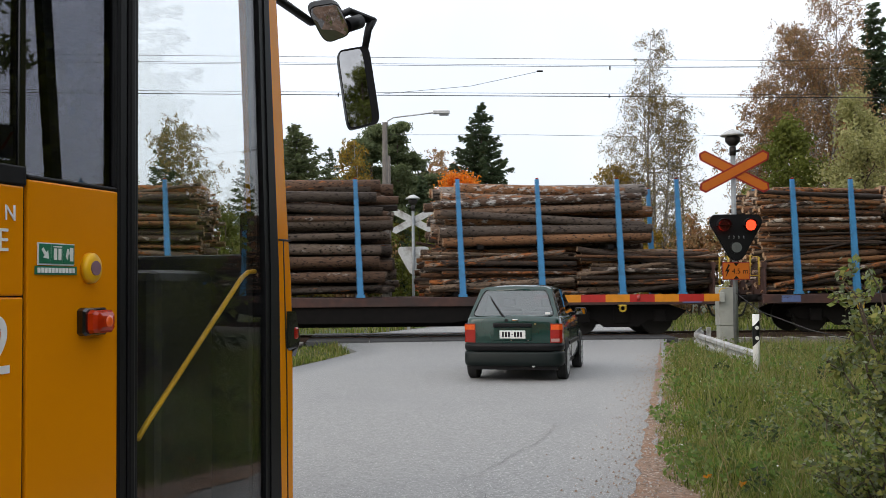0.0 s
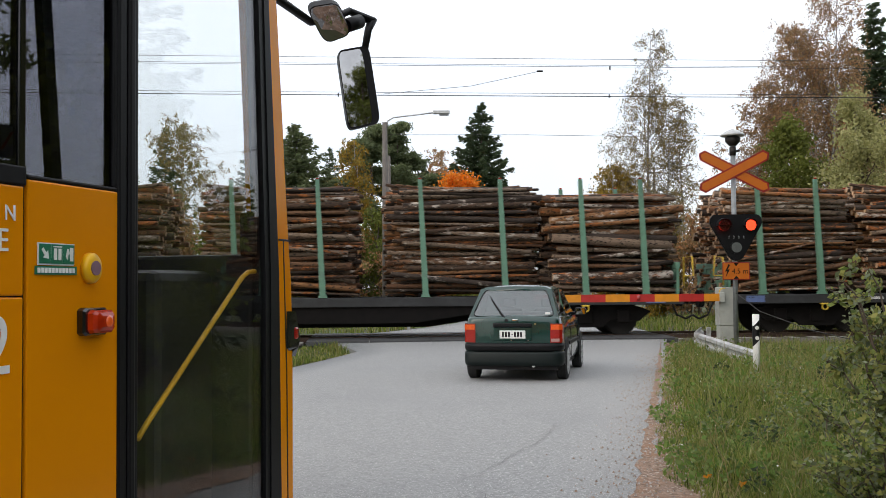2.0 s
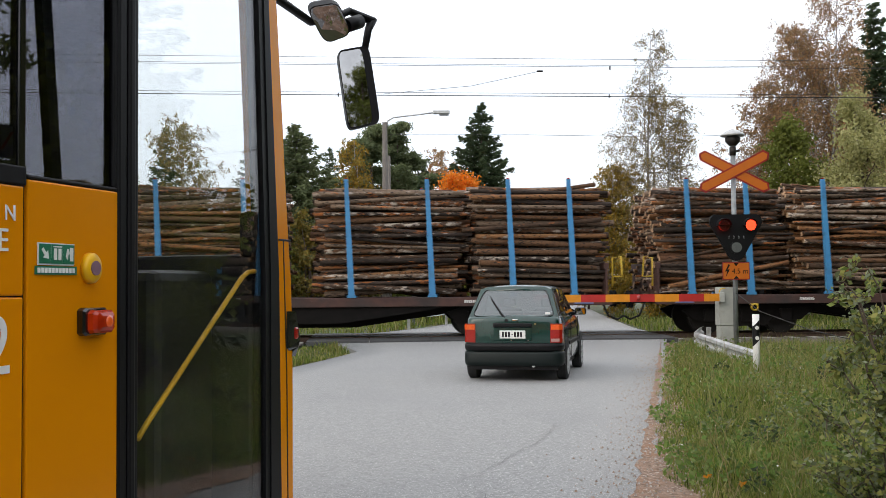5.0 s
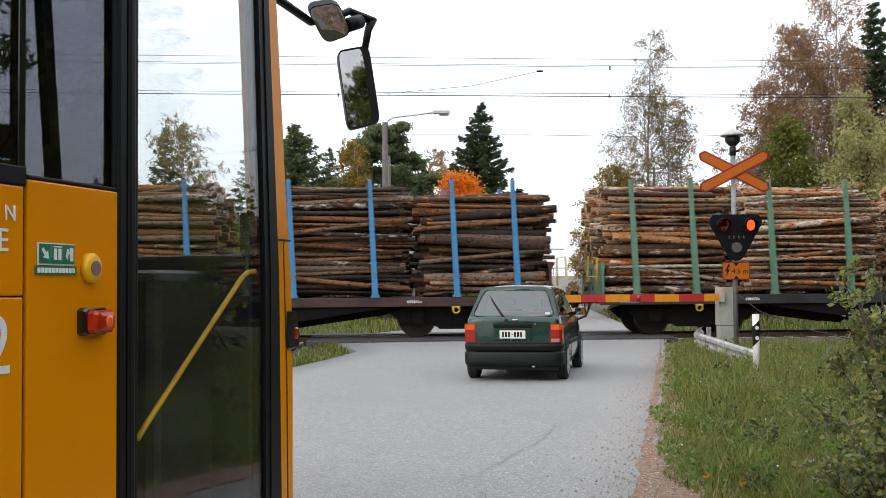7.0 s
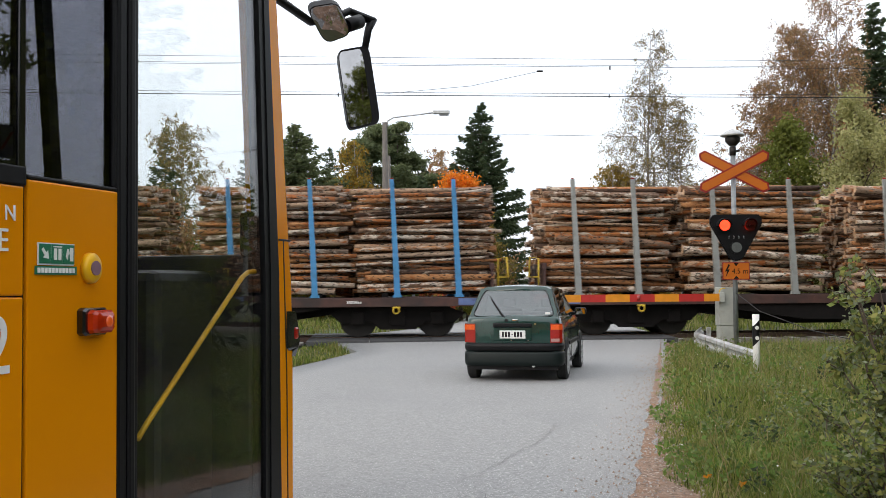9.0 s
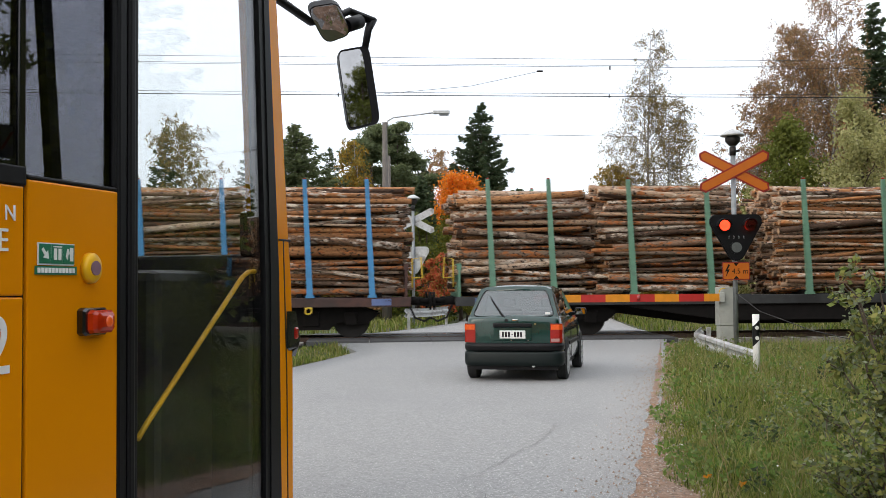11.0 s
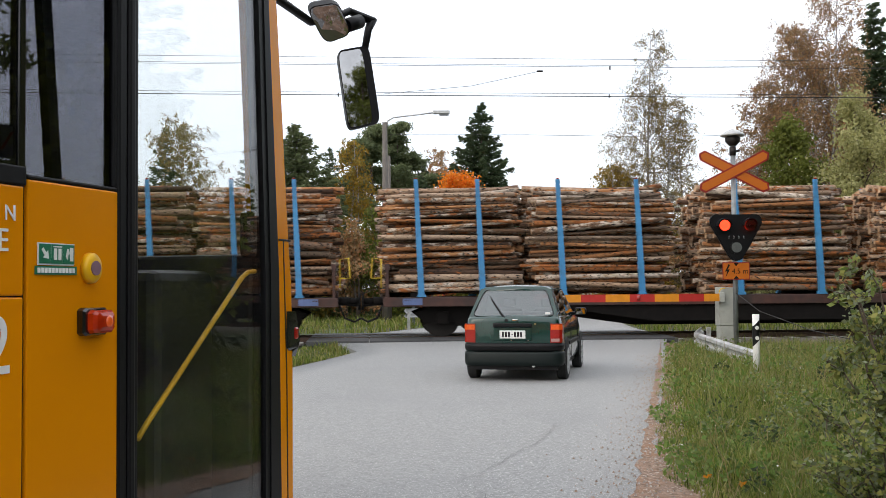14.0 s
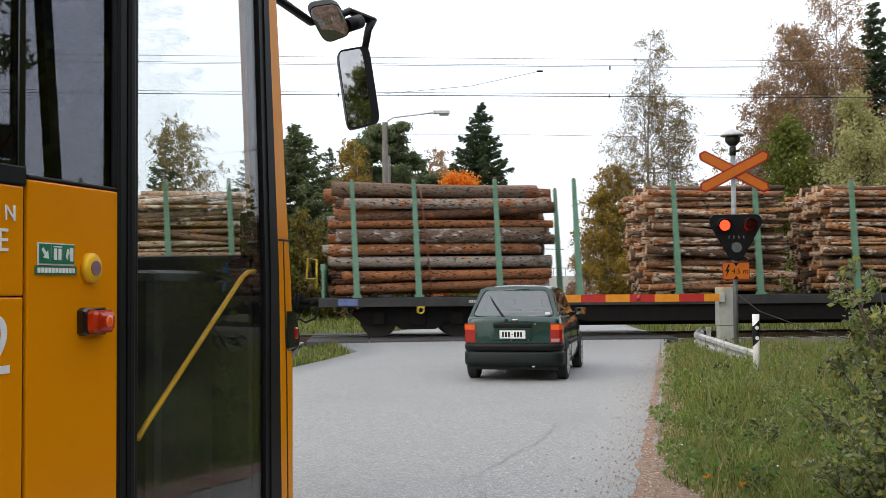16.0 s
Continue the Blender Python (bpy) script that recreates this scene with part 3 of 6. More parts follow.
        for dx in (-1.02, 1.02):
            bm = B()
            for y in (-0.76, 0.76):
                disc(bm, (0, y, 0), (0, 1, 0), 0.46, 0.13, 24)
                disc(bm, (0, y - 0.07 * (1 if y > 0 else -1), 0), (0, 1, 0), 0.49, 0.03, 24)
            rod(bm, [(0, -0.9, 0), (0, 0.9, 0)], 0.08, 8)
            part("wheelset", bm, "wheel_steel", bogie, at=pose(sgn * 7.9 + dx, 0, 0.46))
    return w


def log_mesh(name, length, r, rng, mats, axis_shift=0.0):
    bm = B()
    bow = rng.uniform(-0.02, 0.02)
    lift = rng.uniform(-0.02, 0.02)
    pts = [(-length / 2 + length * k / 4 + axis_shift, bow * math.sin(math.pi * k / 4), lift * math.sin(math.pi * k / 4)) for k in range(5)]
    tp = rng.uniform(0.84, 1.0) if rng.random() < 0.5 else rng.uniform(1.0, 1.16)
    rad = [r * (1 + (tp - 1) * k / 4) * rng.uniform(0.95, 1.05) for k in range(5)]
    rod(bm, pts, rad, 9)
    for f in bm.faces:
        if len(f.verts) > 4:
            f.material_index = 1
    return mesh_of(name, bm, mats)


def build_pile(seed, length, dmin, dmax, bark, height, label, short_top=0):
    """A stack of logs between stakes: those on the near face singly, the rest together."""
    rng = random.Random(seed)
    pile = thing("log_pile", label, "log pile", group="log piles on the train")
    logs = []
    z = 0.10
    while True:
        d_row = rng.uniform(dmin, dmax)
        y = -1.28
        row = []
        while y < 1.2:
            d = min(dmax * 1.15, max(dmin * 0.7, rng.gauss(d_row, (dmax - dmin) * 0.3)))
            if y + d > 1.20:
                break
            row.append((y + d / 2, d))
            y += d * 1.005
        top = z + d_row
        if top > height + 0.05:
            break
        for i, (yy, d) in enumerate(row):
            logs.append((rng.uniform(-0.22, 0.22), yy + (rng.uniform(-0.03, 0.12) if i == 0 else 0.10 + rng.uniform(-0.015, 0.015)), z + d / 2 + rng.uniform(-0.04, 0.04), d / 2 * rng.uniform(0.62, 1.0), length + rng.uniform(-0.45, 0.18), i == 0, rng.gauss(0, 1.3 if rng.random() < 0.5 else 4.2) * min(1, 0.2 / d)))
        z += d_row * 0.93
    # a few crooked logs on top
    for k in range(10):
        d = rng.uniform(dmin, dmax)
        logs.append((rng.uniform(-0.3, 0.3), rng.uniform(-0.9, 0.9), z + d * 0.45, d / 2, length * rng.uniform(0.8, 1.0), False, rng.uniform(-2, 2)))
    rest = B()
    for x, y, zz, r, ln, near, tilt in logs:
        if near:
            me = log_mesh("log", ln, r, rng, [bark, "cut_wood"])
            o = new("log", me)
            o.parent = pile
            o.matrix_basis = pose(x, y, zz, rng.uniform(0, 90), tilt, rng.uniform(-0.5, 0.5))
        else:
            c, s_ = math.cos(radians(tilt)), math.sin(radians(tilt))
            a = (x - ln / 2 * c, y + rng.uniform(-0.02, 0.02), zz + ln / 2 * s_)
            b = (x + ln / 2 * c, y + rng.uniform(-0.02, 0.02), zz - ln / 2 * s_)
            rod(rest, [a, b], [r, r * rng.uniform(0.85, 1.0)], 8)
    for f in rest.faces:
        if len(f.verts) > 4:
            f.material_index = 1
    o = part("inner_log", rest, [bark + "_stuff", "cut_wood"], pile, "logs packed behind the face of the stack")
    o["kind"] = "stuff"
    if seed == 33:
        bm = B()
        x = -0.25
        rod(bm, [(x, -1.33, 0.0), (x - 0.12, -1.34, 1.4), (x - 0.26, -1.32, z - 0.05), (x - 0.28, -1.2, z + 0.2), (x - 0.28, 1.2, z + 0.2), (x - 0.26, 1.34, z), (x, 1.33, 0.0)], 0.018, 5)
        part("strap", bm, "strap_red", pile, "rusty red lashing strap")
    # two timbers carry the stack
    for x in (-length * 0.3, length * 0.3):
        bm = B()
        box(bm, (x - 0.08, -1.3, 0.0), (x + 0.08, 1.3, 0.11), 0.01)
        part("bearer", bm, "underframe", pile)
    return pile


def build_train():
    kinds = {"B": build_wagon("wagon_brown", "stake_blue", "red-brown timber wagon with bright blue stakes"),
             "G": build_wagon("wagon_grey", "stake_green", "dark grey timber wagon with pale green stakes"),
             "S": build_wagon("wagon_brown", "stake_grey", "brown timber wagon with bare grey stakes")}
    thin = "stack of thin birch and pine pulpwood logs on a wagon"
    mid = "stack of mixed brown pulpwood logs on a wagon"
    thick = "stack of thick dark-barked logs on a wagon"
    ends = [build_pile(11, 3.45, 0.10, 0.17, "bark", 2.72, thin), build_pile(12, 3.5, 0.11, 0.2, "bark", 2.80, mid), build_pile(13, 3.4, 0.12, 0.23, "bark", 2.66, mid)]
    mids = [build_pile(21, 3.75, 0.10, 0.17, "bark", 2.76, thin), build_pile(22, 3.65, 0.12, 0.22, "bark", 2.82, mid), build_pile(23, 3.8, 0.11, 0.19, "bark", 2.68, thin)]
    darks = [build_pile(31, 3.6, 0.2, 0.36, "dark_bark", 2.78, thick), build_pile(32, 3.7, 0.24, 0.40, "dark_bark", 2.75, thick)]
    long_logs = build_pile(33, 5.7, 0.26, 0.40, "pine_bark", 2.76, "stack of long thick reddish-brown pine logs on a wagon")
    grey_long = build_pile(34, 5.9, 0.26, 0.38, "dark_bark", 2.74, "stack of long thick dark grey logs on a wagon")
    low = [build_pile(61, 3.95, 0.09, 0.17, "bark", 1.12, "low stack of thin crooked pulpwood logs on a wagon"), build_pile(62, 3.75, 0.09, 0.16, "bark", 1.16, "low stack of thin crooked pulpwood logs on a wagon")]
    upper = build_pile(63, 5.7, 0.24, 0.34, "mottled_bark", 1.48, "long thick mottled birch logs lying on two low stacks")
    pale_ends = [build_pile(s, ln, a, b, "pale_bark", h, "stack of pale birch pulpwood logs on a wagon") for s, ln, a, b, h in ((41, 3.5, 0.10, 0.18, 2.74), (42, 3.4, 0.11, 0.2, 2.68), (43, 3.5, 0.12, 0.22, 2.78))]
    pale_mids = [build_pile(s, ln, a, b, "pale_bark", h, "stack of pale birch pulpwood logs on a wagon") for s, ln, a, b, h in ((51, 3.7, 0.10, 0.17, 2.70), (52, 3.8, 0.11, 0.2, 2.78), (53, 3.65, 0.12, 0.22, 2.74))]
    used = set()
    rng = random.Random(4)

    def place(proto, m, s, z):
        if proto in used:
            ob = copy_thing(proto, m)
        else:
            used.add(proto)
            ob = proto
            ob.matrix_basis = m
        MOVING.append((ob, s, z))

    dark_at = {(1, 2), (5, 3), (5, 4), (6, 1), (0, 2)}
    long_at = {(4, 4): (grey_long, 7.3), (16, 0): (long_logs, -7.3)}
    low_at = {(1, 3): low[0], (1, 4): low[1]}
    pale_wagons = {7, *range(9, 18)}
    bare_at = {(4, 3), (16, 1)}
    for i, k in enumerate(WAGONS):
        s = -i * PITCH
        place(kinds[k], wagon_at(18.85 + s), s, 0.0)
        for j, (x, ln) in enumerate(PILES):
            if (i, j) in bare_at:
                continue
            if (i, j) in long_at:
                proto, x = long_at[i, j]
            elif (i, j) in low_at:
                proto = low_at[i, j]
            elif (i, j) in dark_at:
                proto = darks[(i + j) % 2]
            elif j in (0, 4):
                proto = (pale_ends if i in pale_wagons else ends)[rng.randrange(3)]
            else:
                proto = (pale_mids if i in pale_wagons else mids)[rng.randrange(3)]
            m = wagon_at(18.85 + s + x)
            m.translation.z += DECK - RAIL_Z
            place(proto, m, s + x, DECK - RAIL_Z)
            if proto is low[0]:
                m = wagon_at(18.85 + s + 5.9)
                m.translation.z += DECK - RAIL_Z + 1.22
                place(upper, m, s + 5.9, DECK - RAIL_Z + 1.22)
    for proto in ends + mids + darks + pale_ends + pale_mids:
        if proto not in used:
            for o in (proto, *proto.children_recursive):
                bpy.data.objects.remove(o)


M["strap_red"] = material("strap_red", (0.22, 0.06, 0.03), rough=0.7, scale=20)


# ---- the bus: local x outwards from its right side, y forwards, z up ----
BUS = pose(-2.3 * math.cos(radians(17)), 2.3 * math.sin(radians(17)), 0, 0, 0, -17)


def build_bus():
    bus = thing("bus", "orange-yellow bus with black framed door waiting on the road", "bus", at=BUS)

    def plate(name, y0, y1, z0, z1, mat, x0=-0.05, x1=0.0, bevel=0.006, label=""):
        bm = B()
        box(bm, (x0, y0, z0), (x1, y1, z1), bevel)
        return part(name, bm, mat, bus, label)

    plate("side_panel", -6.5, 2.853, 0.30, 1.409, "bus_yellow")
    plate("side_panel", -6.5, 2.853, 1.413, 1.770, "bus_yellow")
    plate("side_panel", 2.872, 3.372, 0.30, 1.796, "bus_yellow")
    plate("belt_strip", -6.5, 2.862, 1.772, 1.835, "black_plastic", -0.045, 0.004)
    plate("belt_strip", 2.872, 3.372, 1.798, 1.812, "black_plastic", -0.045, -0.002)
    plate("panel_gap", 2.8535, 2.8715, 0.30, 1.797, "black_plastic", -0.06, -0.012)
    # door posts and frame
    for y0, y1, x1 in ((3.374, 3.43, 0.004), (3.434, 3.475, 0.012), (3.479, 3.516, -0.004)):
        plate("door_post", y0, y1, 0.28, 3.05, "black_plastic", -0.07, x1, 0.01)
    def post_back(z):
        return 4.746 - 0.02 * (z - 0.36) if z < 1.5 else 4.723 - 0.082 * (z - 1.5)
    for y0, x1, wide in ((4.585, 0.0, 0.045), (4.632, 0.006, 0.0)):
        bm = B()
        secs = []
        for z, d in ((0.28, 0.0), (0.9, 0.0), (1.5, 0.0), (2.2, 0.038), (3.05, 0.085)):
            y1 = y0 - d + wide if wide else post_back(z) - 0.002
            secs.append([(-0.07, y0 - d, z), (x1, y0 - d, z), (x1, y1, z), (-0.07, y1, z)])
        loft(bm, secs)
        part("door_post", bm, "black_plastic", bus)
    plate("window_post", 2.838, 2.872, 1.80, 3.05, "black_gloss", -0.05, -0.008)
    plate("window_post", 3.352, 3.374, 1.812, 3.05, "black_plastic", -0.05, -0.004)
    for y in (1.2, -0.4, -2.0, -3.6, -5.2):
        plate("window_post", y, y + 0.07, 1.835, 3.05, "black_gloss", -0.05, -0.004)
    plate("door_header", 3.43, 4.668, 2.90, 3.05, "black_plastic", -0.07, -0.002)
    plate("door_sill", 3.43, 4.668, 0.28, 0.36, "black_plastic", -0.07, -0.002)
    for y0, y1, z0, mat in ((-6.5, 2.838, 1.835, "tinted_glass"), (2.872, 3.352, 1.812, "tinted_glass")):
        bm = B()
        prism(bm, [(y0, z0), (y1, z0), (y1, 3.05), (y0, 3.05)], -0.022, -0.016, "x")
        part("side_window", bm, mat, bus)
    bm = B()
    prism(bm, [(3.516, 0.36), (4.585, 0.36), (4.585, 2.90), (3.516, 2.90)], -0.020, -0.014, "x")
    part("door_glass", bm, "glass", bus)
    # yellow front corner post, round towards the front
    def corner_front(z):
        return float(np.interp(z, (0.28, 0.9, 1.2, 1.5, 1.67, 2.2, 2.6, 3.1), (4.921, 4.922, 4.918, 4.902, 4.874, 4.816, 4.772, 4.715)))
    secs = []
    for z in np.linspace(0.28, 3.10, 20):
        f = corner_front(z)
        b = post_back(z)
        w = 0.16
        c = 0.045
        ring = [(0.0, b, z)] + [(-c + c * math.cos(a), f - c + c * math.sin(a), z) for a in np.linspace(0.0, math.pi / 2, 6)] + [(-w, f, z), (-w, b, z)]
        secs.append(ring)
    bm = B()
    loft(bm, secs)
    post = part("corner_post", bm, "bus_yellow", bus)
    bm = B()
    box(bm, (-0.004, 4.725, 1.668), (0.004, 4.86, 1.678), 0.002)
    part("trim_line", bm, "black_plastic", post)
    bm = B()
    loft(bm, [[(-0.004, y, z), (0.002, y, z), (0.002, y + 0.009, z), (-0.004, y + 0.009, z)] for z, y in ((0.28, post_back(0.28) + 0.075), (1.0, post_back(1.0) + 0.078), (1.67, post_back(1.67) + 0.066))])
    part("panel_seam", bm, "black_plastic", post)
    bm = B()
    loft(bm, [[(x, y0, z), (x + 0.012, y0 + 0.01, z), (0.012, y1 - 0.02, z), (-0.03, y1, z), (-0.08, y1 - 0.01, z)] for z, y0, y1, x in
              ((1.085, 4.85, 4.915, -0.03), (1.13, 4.815, 4.95, -0.004), (1.165, 4.81, 4.972, -0.004), (1.21, 4.81, 4.962, -0.004), (1.27, 4.81, 4.935, -0.004), (1.315, 4.812, 4.922, -0.004))])
    lamp = part("corner_lamp", bm, "black_gloss", bus, "dark corner lamp housing")
    bm = B()
    box(bm, (-0.02, 4.885, 1.17), (0.018, 4.93, 1.235), 0.012)
    part("corner_reflector", bm, "tail_red", lamp)
    # front
    def front_y(z):
        return 4.86 - 0.100 * (z - 0.9)
    bm = B()
    prism(bm, [(front_y(0.3), 0.3), (front_y(1.6), 1.6), (front_y(1.6) - 0.05, 1.6), (front_y(0.3) - 0.05, 0.3)], -2.4, -0.162, "x")
    part("front_panel", bm, "bus_yellow", bus)
    bm = B()
    prism(bm, [(front_y(1.6), 1.604), (front_y(3.0), 3.0), (front_y(3.0) - 0.008, 3.0), (front_y(1.6) - 0.008, 1.604)], -2.4, -0.162, "x")
    part("windscreen", bm, "glass", bus)
    bm = B()
    prism(bm, [(front_y(1.6) - 0.02, 1.604), (front_y(3.0) - 0.02, 3.0), (front_y(3.0) - 0.10, 3.0), (front_y(1.6) - 0.10, 1.604)], -1.32, -1.27, "x")
    part("windscreen_divider", bm, "black_plastic", bus)
    # roof, floor, left wall, rear
    bm = B()
    loft(bm, [[(0.0, y, 3.052), (-0.03, y, 3.12), (-0.2, y, 3.2), (-2.3, y, 3.2), (-2.52, y, 3.12), (-2.55, y, 3.052)] for y in (-6.5, 4.55)])
    part("roof", bm, "bus_yellow", bus)
    plate("floor_plate", -6.45, 4.70, 0.30, 0.36, "dash", -2.5, -0.075, 0)
    plate("left_panel", -6.5, 4.70, 0.30, 1.35, "bus_yellow", -2.55, -2.50)
    for y in (-6.5, -4.9, -3.3, -1.7, -0.1, 1.5, 3.0, 4.58):
        plate("left_post", y, y + 0.12, 1.352, 3.05, "black_plastic", -2.55, -2.50)
    bm = B()
    prism(bm, [(-6.4, 1.352), (4.58, 1.352), (4.58, 3.05), (-6.4, 3.05)], -2.53, -2.524, "x")
    part("left_window", bm, "tinted_glass", bus)
    plate("rear_panel", -6.5, -6.45, 0.36, 3.05, "bus_yellow", -2.5, -0.05)
    # inside
    bm = B()
    box(bm, (-2.45, 4.1, 0.36), (-0.30, 4.72, 1.52), 0.05)
    box(bm, (-2.45, 4.60, 0.37), (-0.08, 4.725, 1.60), 0.02)
    box(bm, (-2.3, 3.95, 1.2), (-1.2, 4.3, 1.64), 0.08)
    part("dashboard", bm, "dash", bus)
    bm = B()
    rod(bm, [(-1.75 + 0.23 * math.cos(a), 3.92 + 0.06 * math.sin(a), 1.55 + 0.2 * math.sin(a)) for a in np.linspace(0, 2 * math.pi, 21)], 0.016, 6)
    rod(bm, [(-1.75, 4.05, 1.45), (-1.75, 3.92, 1.55)], 0.03, 8)
    part("steering_wheel", bm, "black_plastic", bus)
    bm = B()
    box(bm, (-2.0, 3.0, 0.8), (-1.5, 3.5, 0.95), 0.05)
    box(bm, (-2.0, 2.95, 0.9), (-1.5, 3.08, 1.7), 0.05)
    part("driver_seat", bm, "seat_cloth", bus)
    for y in (2.2, 1.3, 0.4, -0.5, -1.4, -2.3):
        for x in (-0.55, -2.1):
            bm = B()
            box(bm, (x - 0.38, y, 0.8), (x + 0.38, y + 0.45, 0.92), 0.04)
            box(bm, (x - 0.38, y - 0.1, 0.85), (x + 0.38, y + 0.02, 1.62), 0.05)
            part("passenger_seat", bm, "seat_cloth", bus)
    bm = B()
    box(bm, (-1.15, 3.05, 0.36), (-0.09, 3.10, 1.75), 0.01)
    part("partition", bm, "dash", bus)
    # slanting yellow rail inside the door
    bm = B()
    rod(bm, [(-0.05, 3.58, 0.845), (-0.05, 3.66, 0.91), (-0.05, 4.44, 1.485), (-0.05, 4.50, 1.51), (-0.05, 4.57, 1.514)], 0.0115, 8)
    part("door_handrail", bm, "rail_yellow", bus, "slanting yellow door handrail")
    bm = B()
    box(bm, (-0.07, 4.44, 1.58), (-0.03, 4.57, 1.80), 0.03)
    part("door_lock", bm, "black_gloss", bus)
    # emergency sign, button, marker lamp, lettering
    bm = B()
    box(bm, (0.001, 2.917, 1.515), (0.005, 3.108, 1.590))
    sign = part("emergency_sign", bm, "white_paint", bus, "green and white emergency exit sticker")
    for k in range(3):
        bm = B()
        box(bm, (0.004, 2.922 + k * 0.0625, 1.520), (0.0075, 2.980 + k * 0.0625, 1.586))
        field = part("field", bm, "sign_green", sign)
        bm = B()
        y = 2.951 + k * 0.0625
        if k == 0:
            prism(bm, [(y - 0.020, 1.566), (y - 0.012, 1.574), (y + 0.004, 1.556), (y + 0.012, 1.564), (y + 0.016, 1.536), (y - 0.012, 1.540), (y - 0.004, 1.548)], 0.007, 0.0095, "x")
        elif k == 1:
            for a in (-0.019, 0.004):
                box(bm, (0.007, y + a, 1.533), (0.0095, y + a + 0.015, 1.572))
            box(bm, (0.007, y - 0.022, 1.576), (0.0095, y + 0.022, 1.580))
        else:
            box(bm, (0.007, y + 0.004, 1.530), (0.0095, y + 0.021, 1.577))
            prism(bm, [(y - 0.018, 1.545), (y - 0.010, 1.572), (y - 0.003, 1.572), (y + 0.001, 1.555), (y - 0.006, 1.550), (y - 0.008, 1.534)], 0.007, 0.0095, "x")
        part("pictogram", bm, "white_paint", field)
    bm = B()
    box(bm, (0.001, 2.905, 1.483), (0.005, 3.122, 1.512))
    s2 = part("emergency_text", bm, "sign_green", bus, "green sticker with unreadable white text")
    bm = B()
    for k in range(11):
        box(bm, (0.004, 2.914 + k * 0.0182, 1.489), (0.0075, 2.927 + k * 0.0182, 1.506))
    part("text_bar", bm, "white_paint", s2)
    bm = B()
    secs = []
    for x, r in ((0.0, 1.0), (0.018, 0.97), (0.026, 0.85), (0.028, 0.6)):
        secs.append([(x, 3.197 + 0.050 * r * math.cos(a), 1.508 + 0.056 * r * math.sin(a)) for a in np.linspace(0, 2 * math.pi, 24, endpoint=False)])
    loft(bm, secs)
    btn = part("door_button", bm, "rail_yellow", bus, "round yellow emergency door button", smooth=True)
    bm = B()
    disc(bm, (0.029, 3.197, 1.508), (1, 0, 0), 0.026, 0.008, 20)
    part("button_face", bm, "plate_purple", btn)
    bm = B()
    loft(bm, [[(x, 3.205 + s * w, 1.318 + t * h) for s, t in ((-1, -0.8), (-0.75, -1), (0.8, -1), (1, -0.8), (1, 0.8), (0.8, 1), (-0.75, 1), (-1, 0.8))] for x, w, h in ((0.0, 0.074, 0.050), (0.022, 0.073, 0.049), (0.03, 0.066, 0.043))])
    lamp = part("side_marker_lamp", bm, "black_gloss", bus, "orange-red side marker lamp in a dark base")
    bm = B()
    loft(bm, [[(x, 3.213 + s * w, 1.318 + t * h) for s, t in ((-1, -0.7), (-0.8, -1), (0.8, -1), (1, -0.7), (1, 0.7), (0.8, 1), (-0.8, 1), (-1, 0.7))] for x, w, h in ((0.02, 0.064, 0.042), (0.05, 0.060, 0.040), (0.062, 0.050, 0.032), (0.067, 0.030, 0.019))])
    part("lens", bm, "marker_orange", lamp, "orange-red ribbed lens")
    bm = B()
    loft(bm, [[(x, 3.228 + r * 0.024 * math.cos(a), 1.318 + r * 0.024 * math.sin(a)) for a in np.linspace(0, 2 * math.pi, 14, endpoint=False)] for x, r in ((0.060, 1.0), (0.069, 0.9), (0.072, 0.5))])
    part("lens_centre", bm, "tail_orange", lamp, "bright orange centre of the lens", smooth=True)
    for word, y, z, size, w in (("N", 2.757, 1.655, 0.072, 1), ("IE", 2.700, 1.556, 0.105, 1), ("2", 2.66, 1.168, 0.27, 1)):
        cu = bpy.data.curves.new("letter", "FONT")
        cu.body, cu.size, cu.extrude = word, size, 0.0015
        o = new("letter", cu)
        cu.materials.append(M["white_paint"])
        o.parent = bus
        o.matrix_basis = Matrix(((0, 0, 1, 0.003), (1, 0, 0, y), (0, 1, 0, z), (0, 0, 0, 1)))
        tagged(o, "white lettering on the bus side")
    bm = B()
    box(bm, (-0.030, 2.60, 1.86), (-0.026, 2.83, 1.965))
    st = part("window_sticker", bm, "grey_box", bus, "small grey prohibition sticker in the window")
    for y in (2.64, 2.72, 2.80):
        bm = B()
        prism(bm, [(y - 0.03, 1.885), (y - 0.018, 1.885), (y + 0.03, 1.945), (y + 0.018, 1.945)], -0.0255, -0.0235, "x")
        part("red_bar", bm, "boom_red", st)
    # wheels, far enough back and front
    for y in (2.0, -4.4):
        for x in (-0.17, -2.38):
            bm = B()
            disc(bm, (0, 0, 0), (1, 0, 0), 0.48, 0.28, 28)
            wh = part("wheel", bm, "rubber", bus, at=pose(x, y, 0.48))
            bm = B()
            disc(bm, (0.0, 0, 0), (1, 0, 0), 0.28, 0.29, 20)
            part("rim", bm, "galvanised", wh)
    # mirrors on arms
    inv = BUS.inverted()
    def L(*p):
        return inv @ Vector(p)
    bm = B()
    disc(bm, L(-0.50, 5.88, 2.93), L(-0.50, 5.88, 2.93) - L(-0.44, 5.95, 2.97), 0.04, 0.12, 12)
    rod(bm, [L(-0.95, 5.05, 3.00), L(-0.856, 5.35, 2.935), L(-0.72, 5.7, 2.895), L(-0.62, 5.8, 2.93), L(-0.53, 5.95, 3.02), L(-0.40, 6.05, 2.985)], [0.03, 0.024, 0.022, 0.022, 0.022, 0.026], 10)
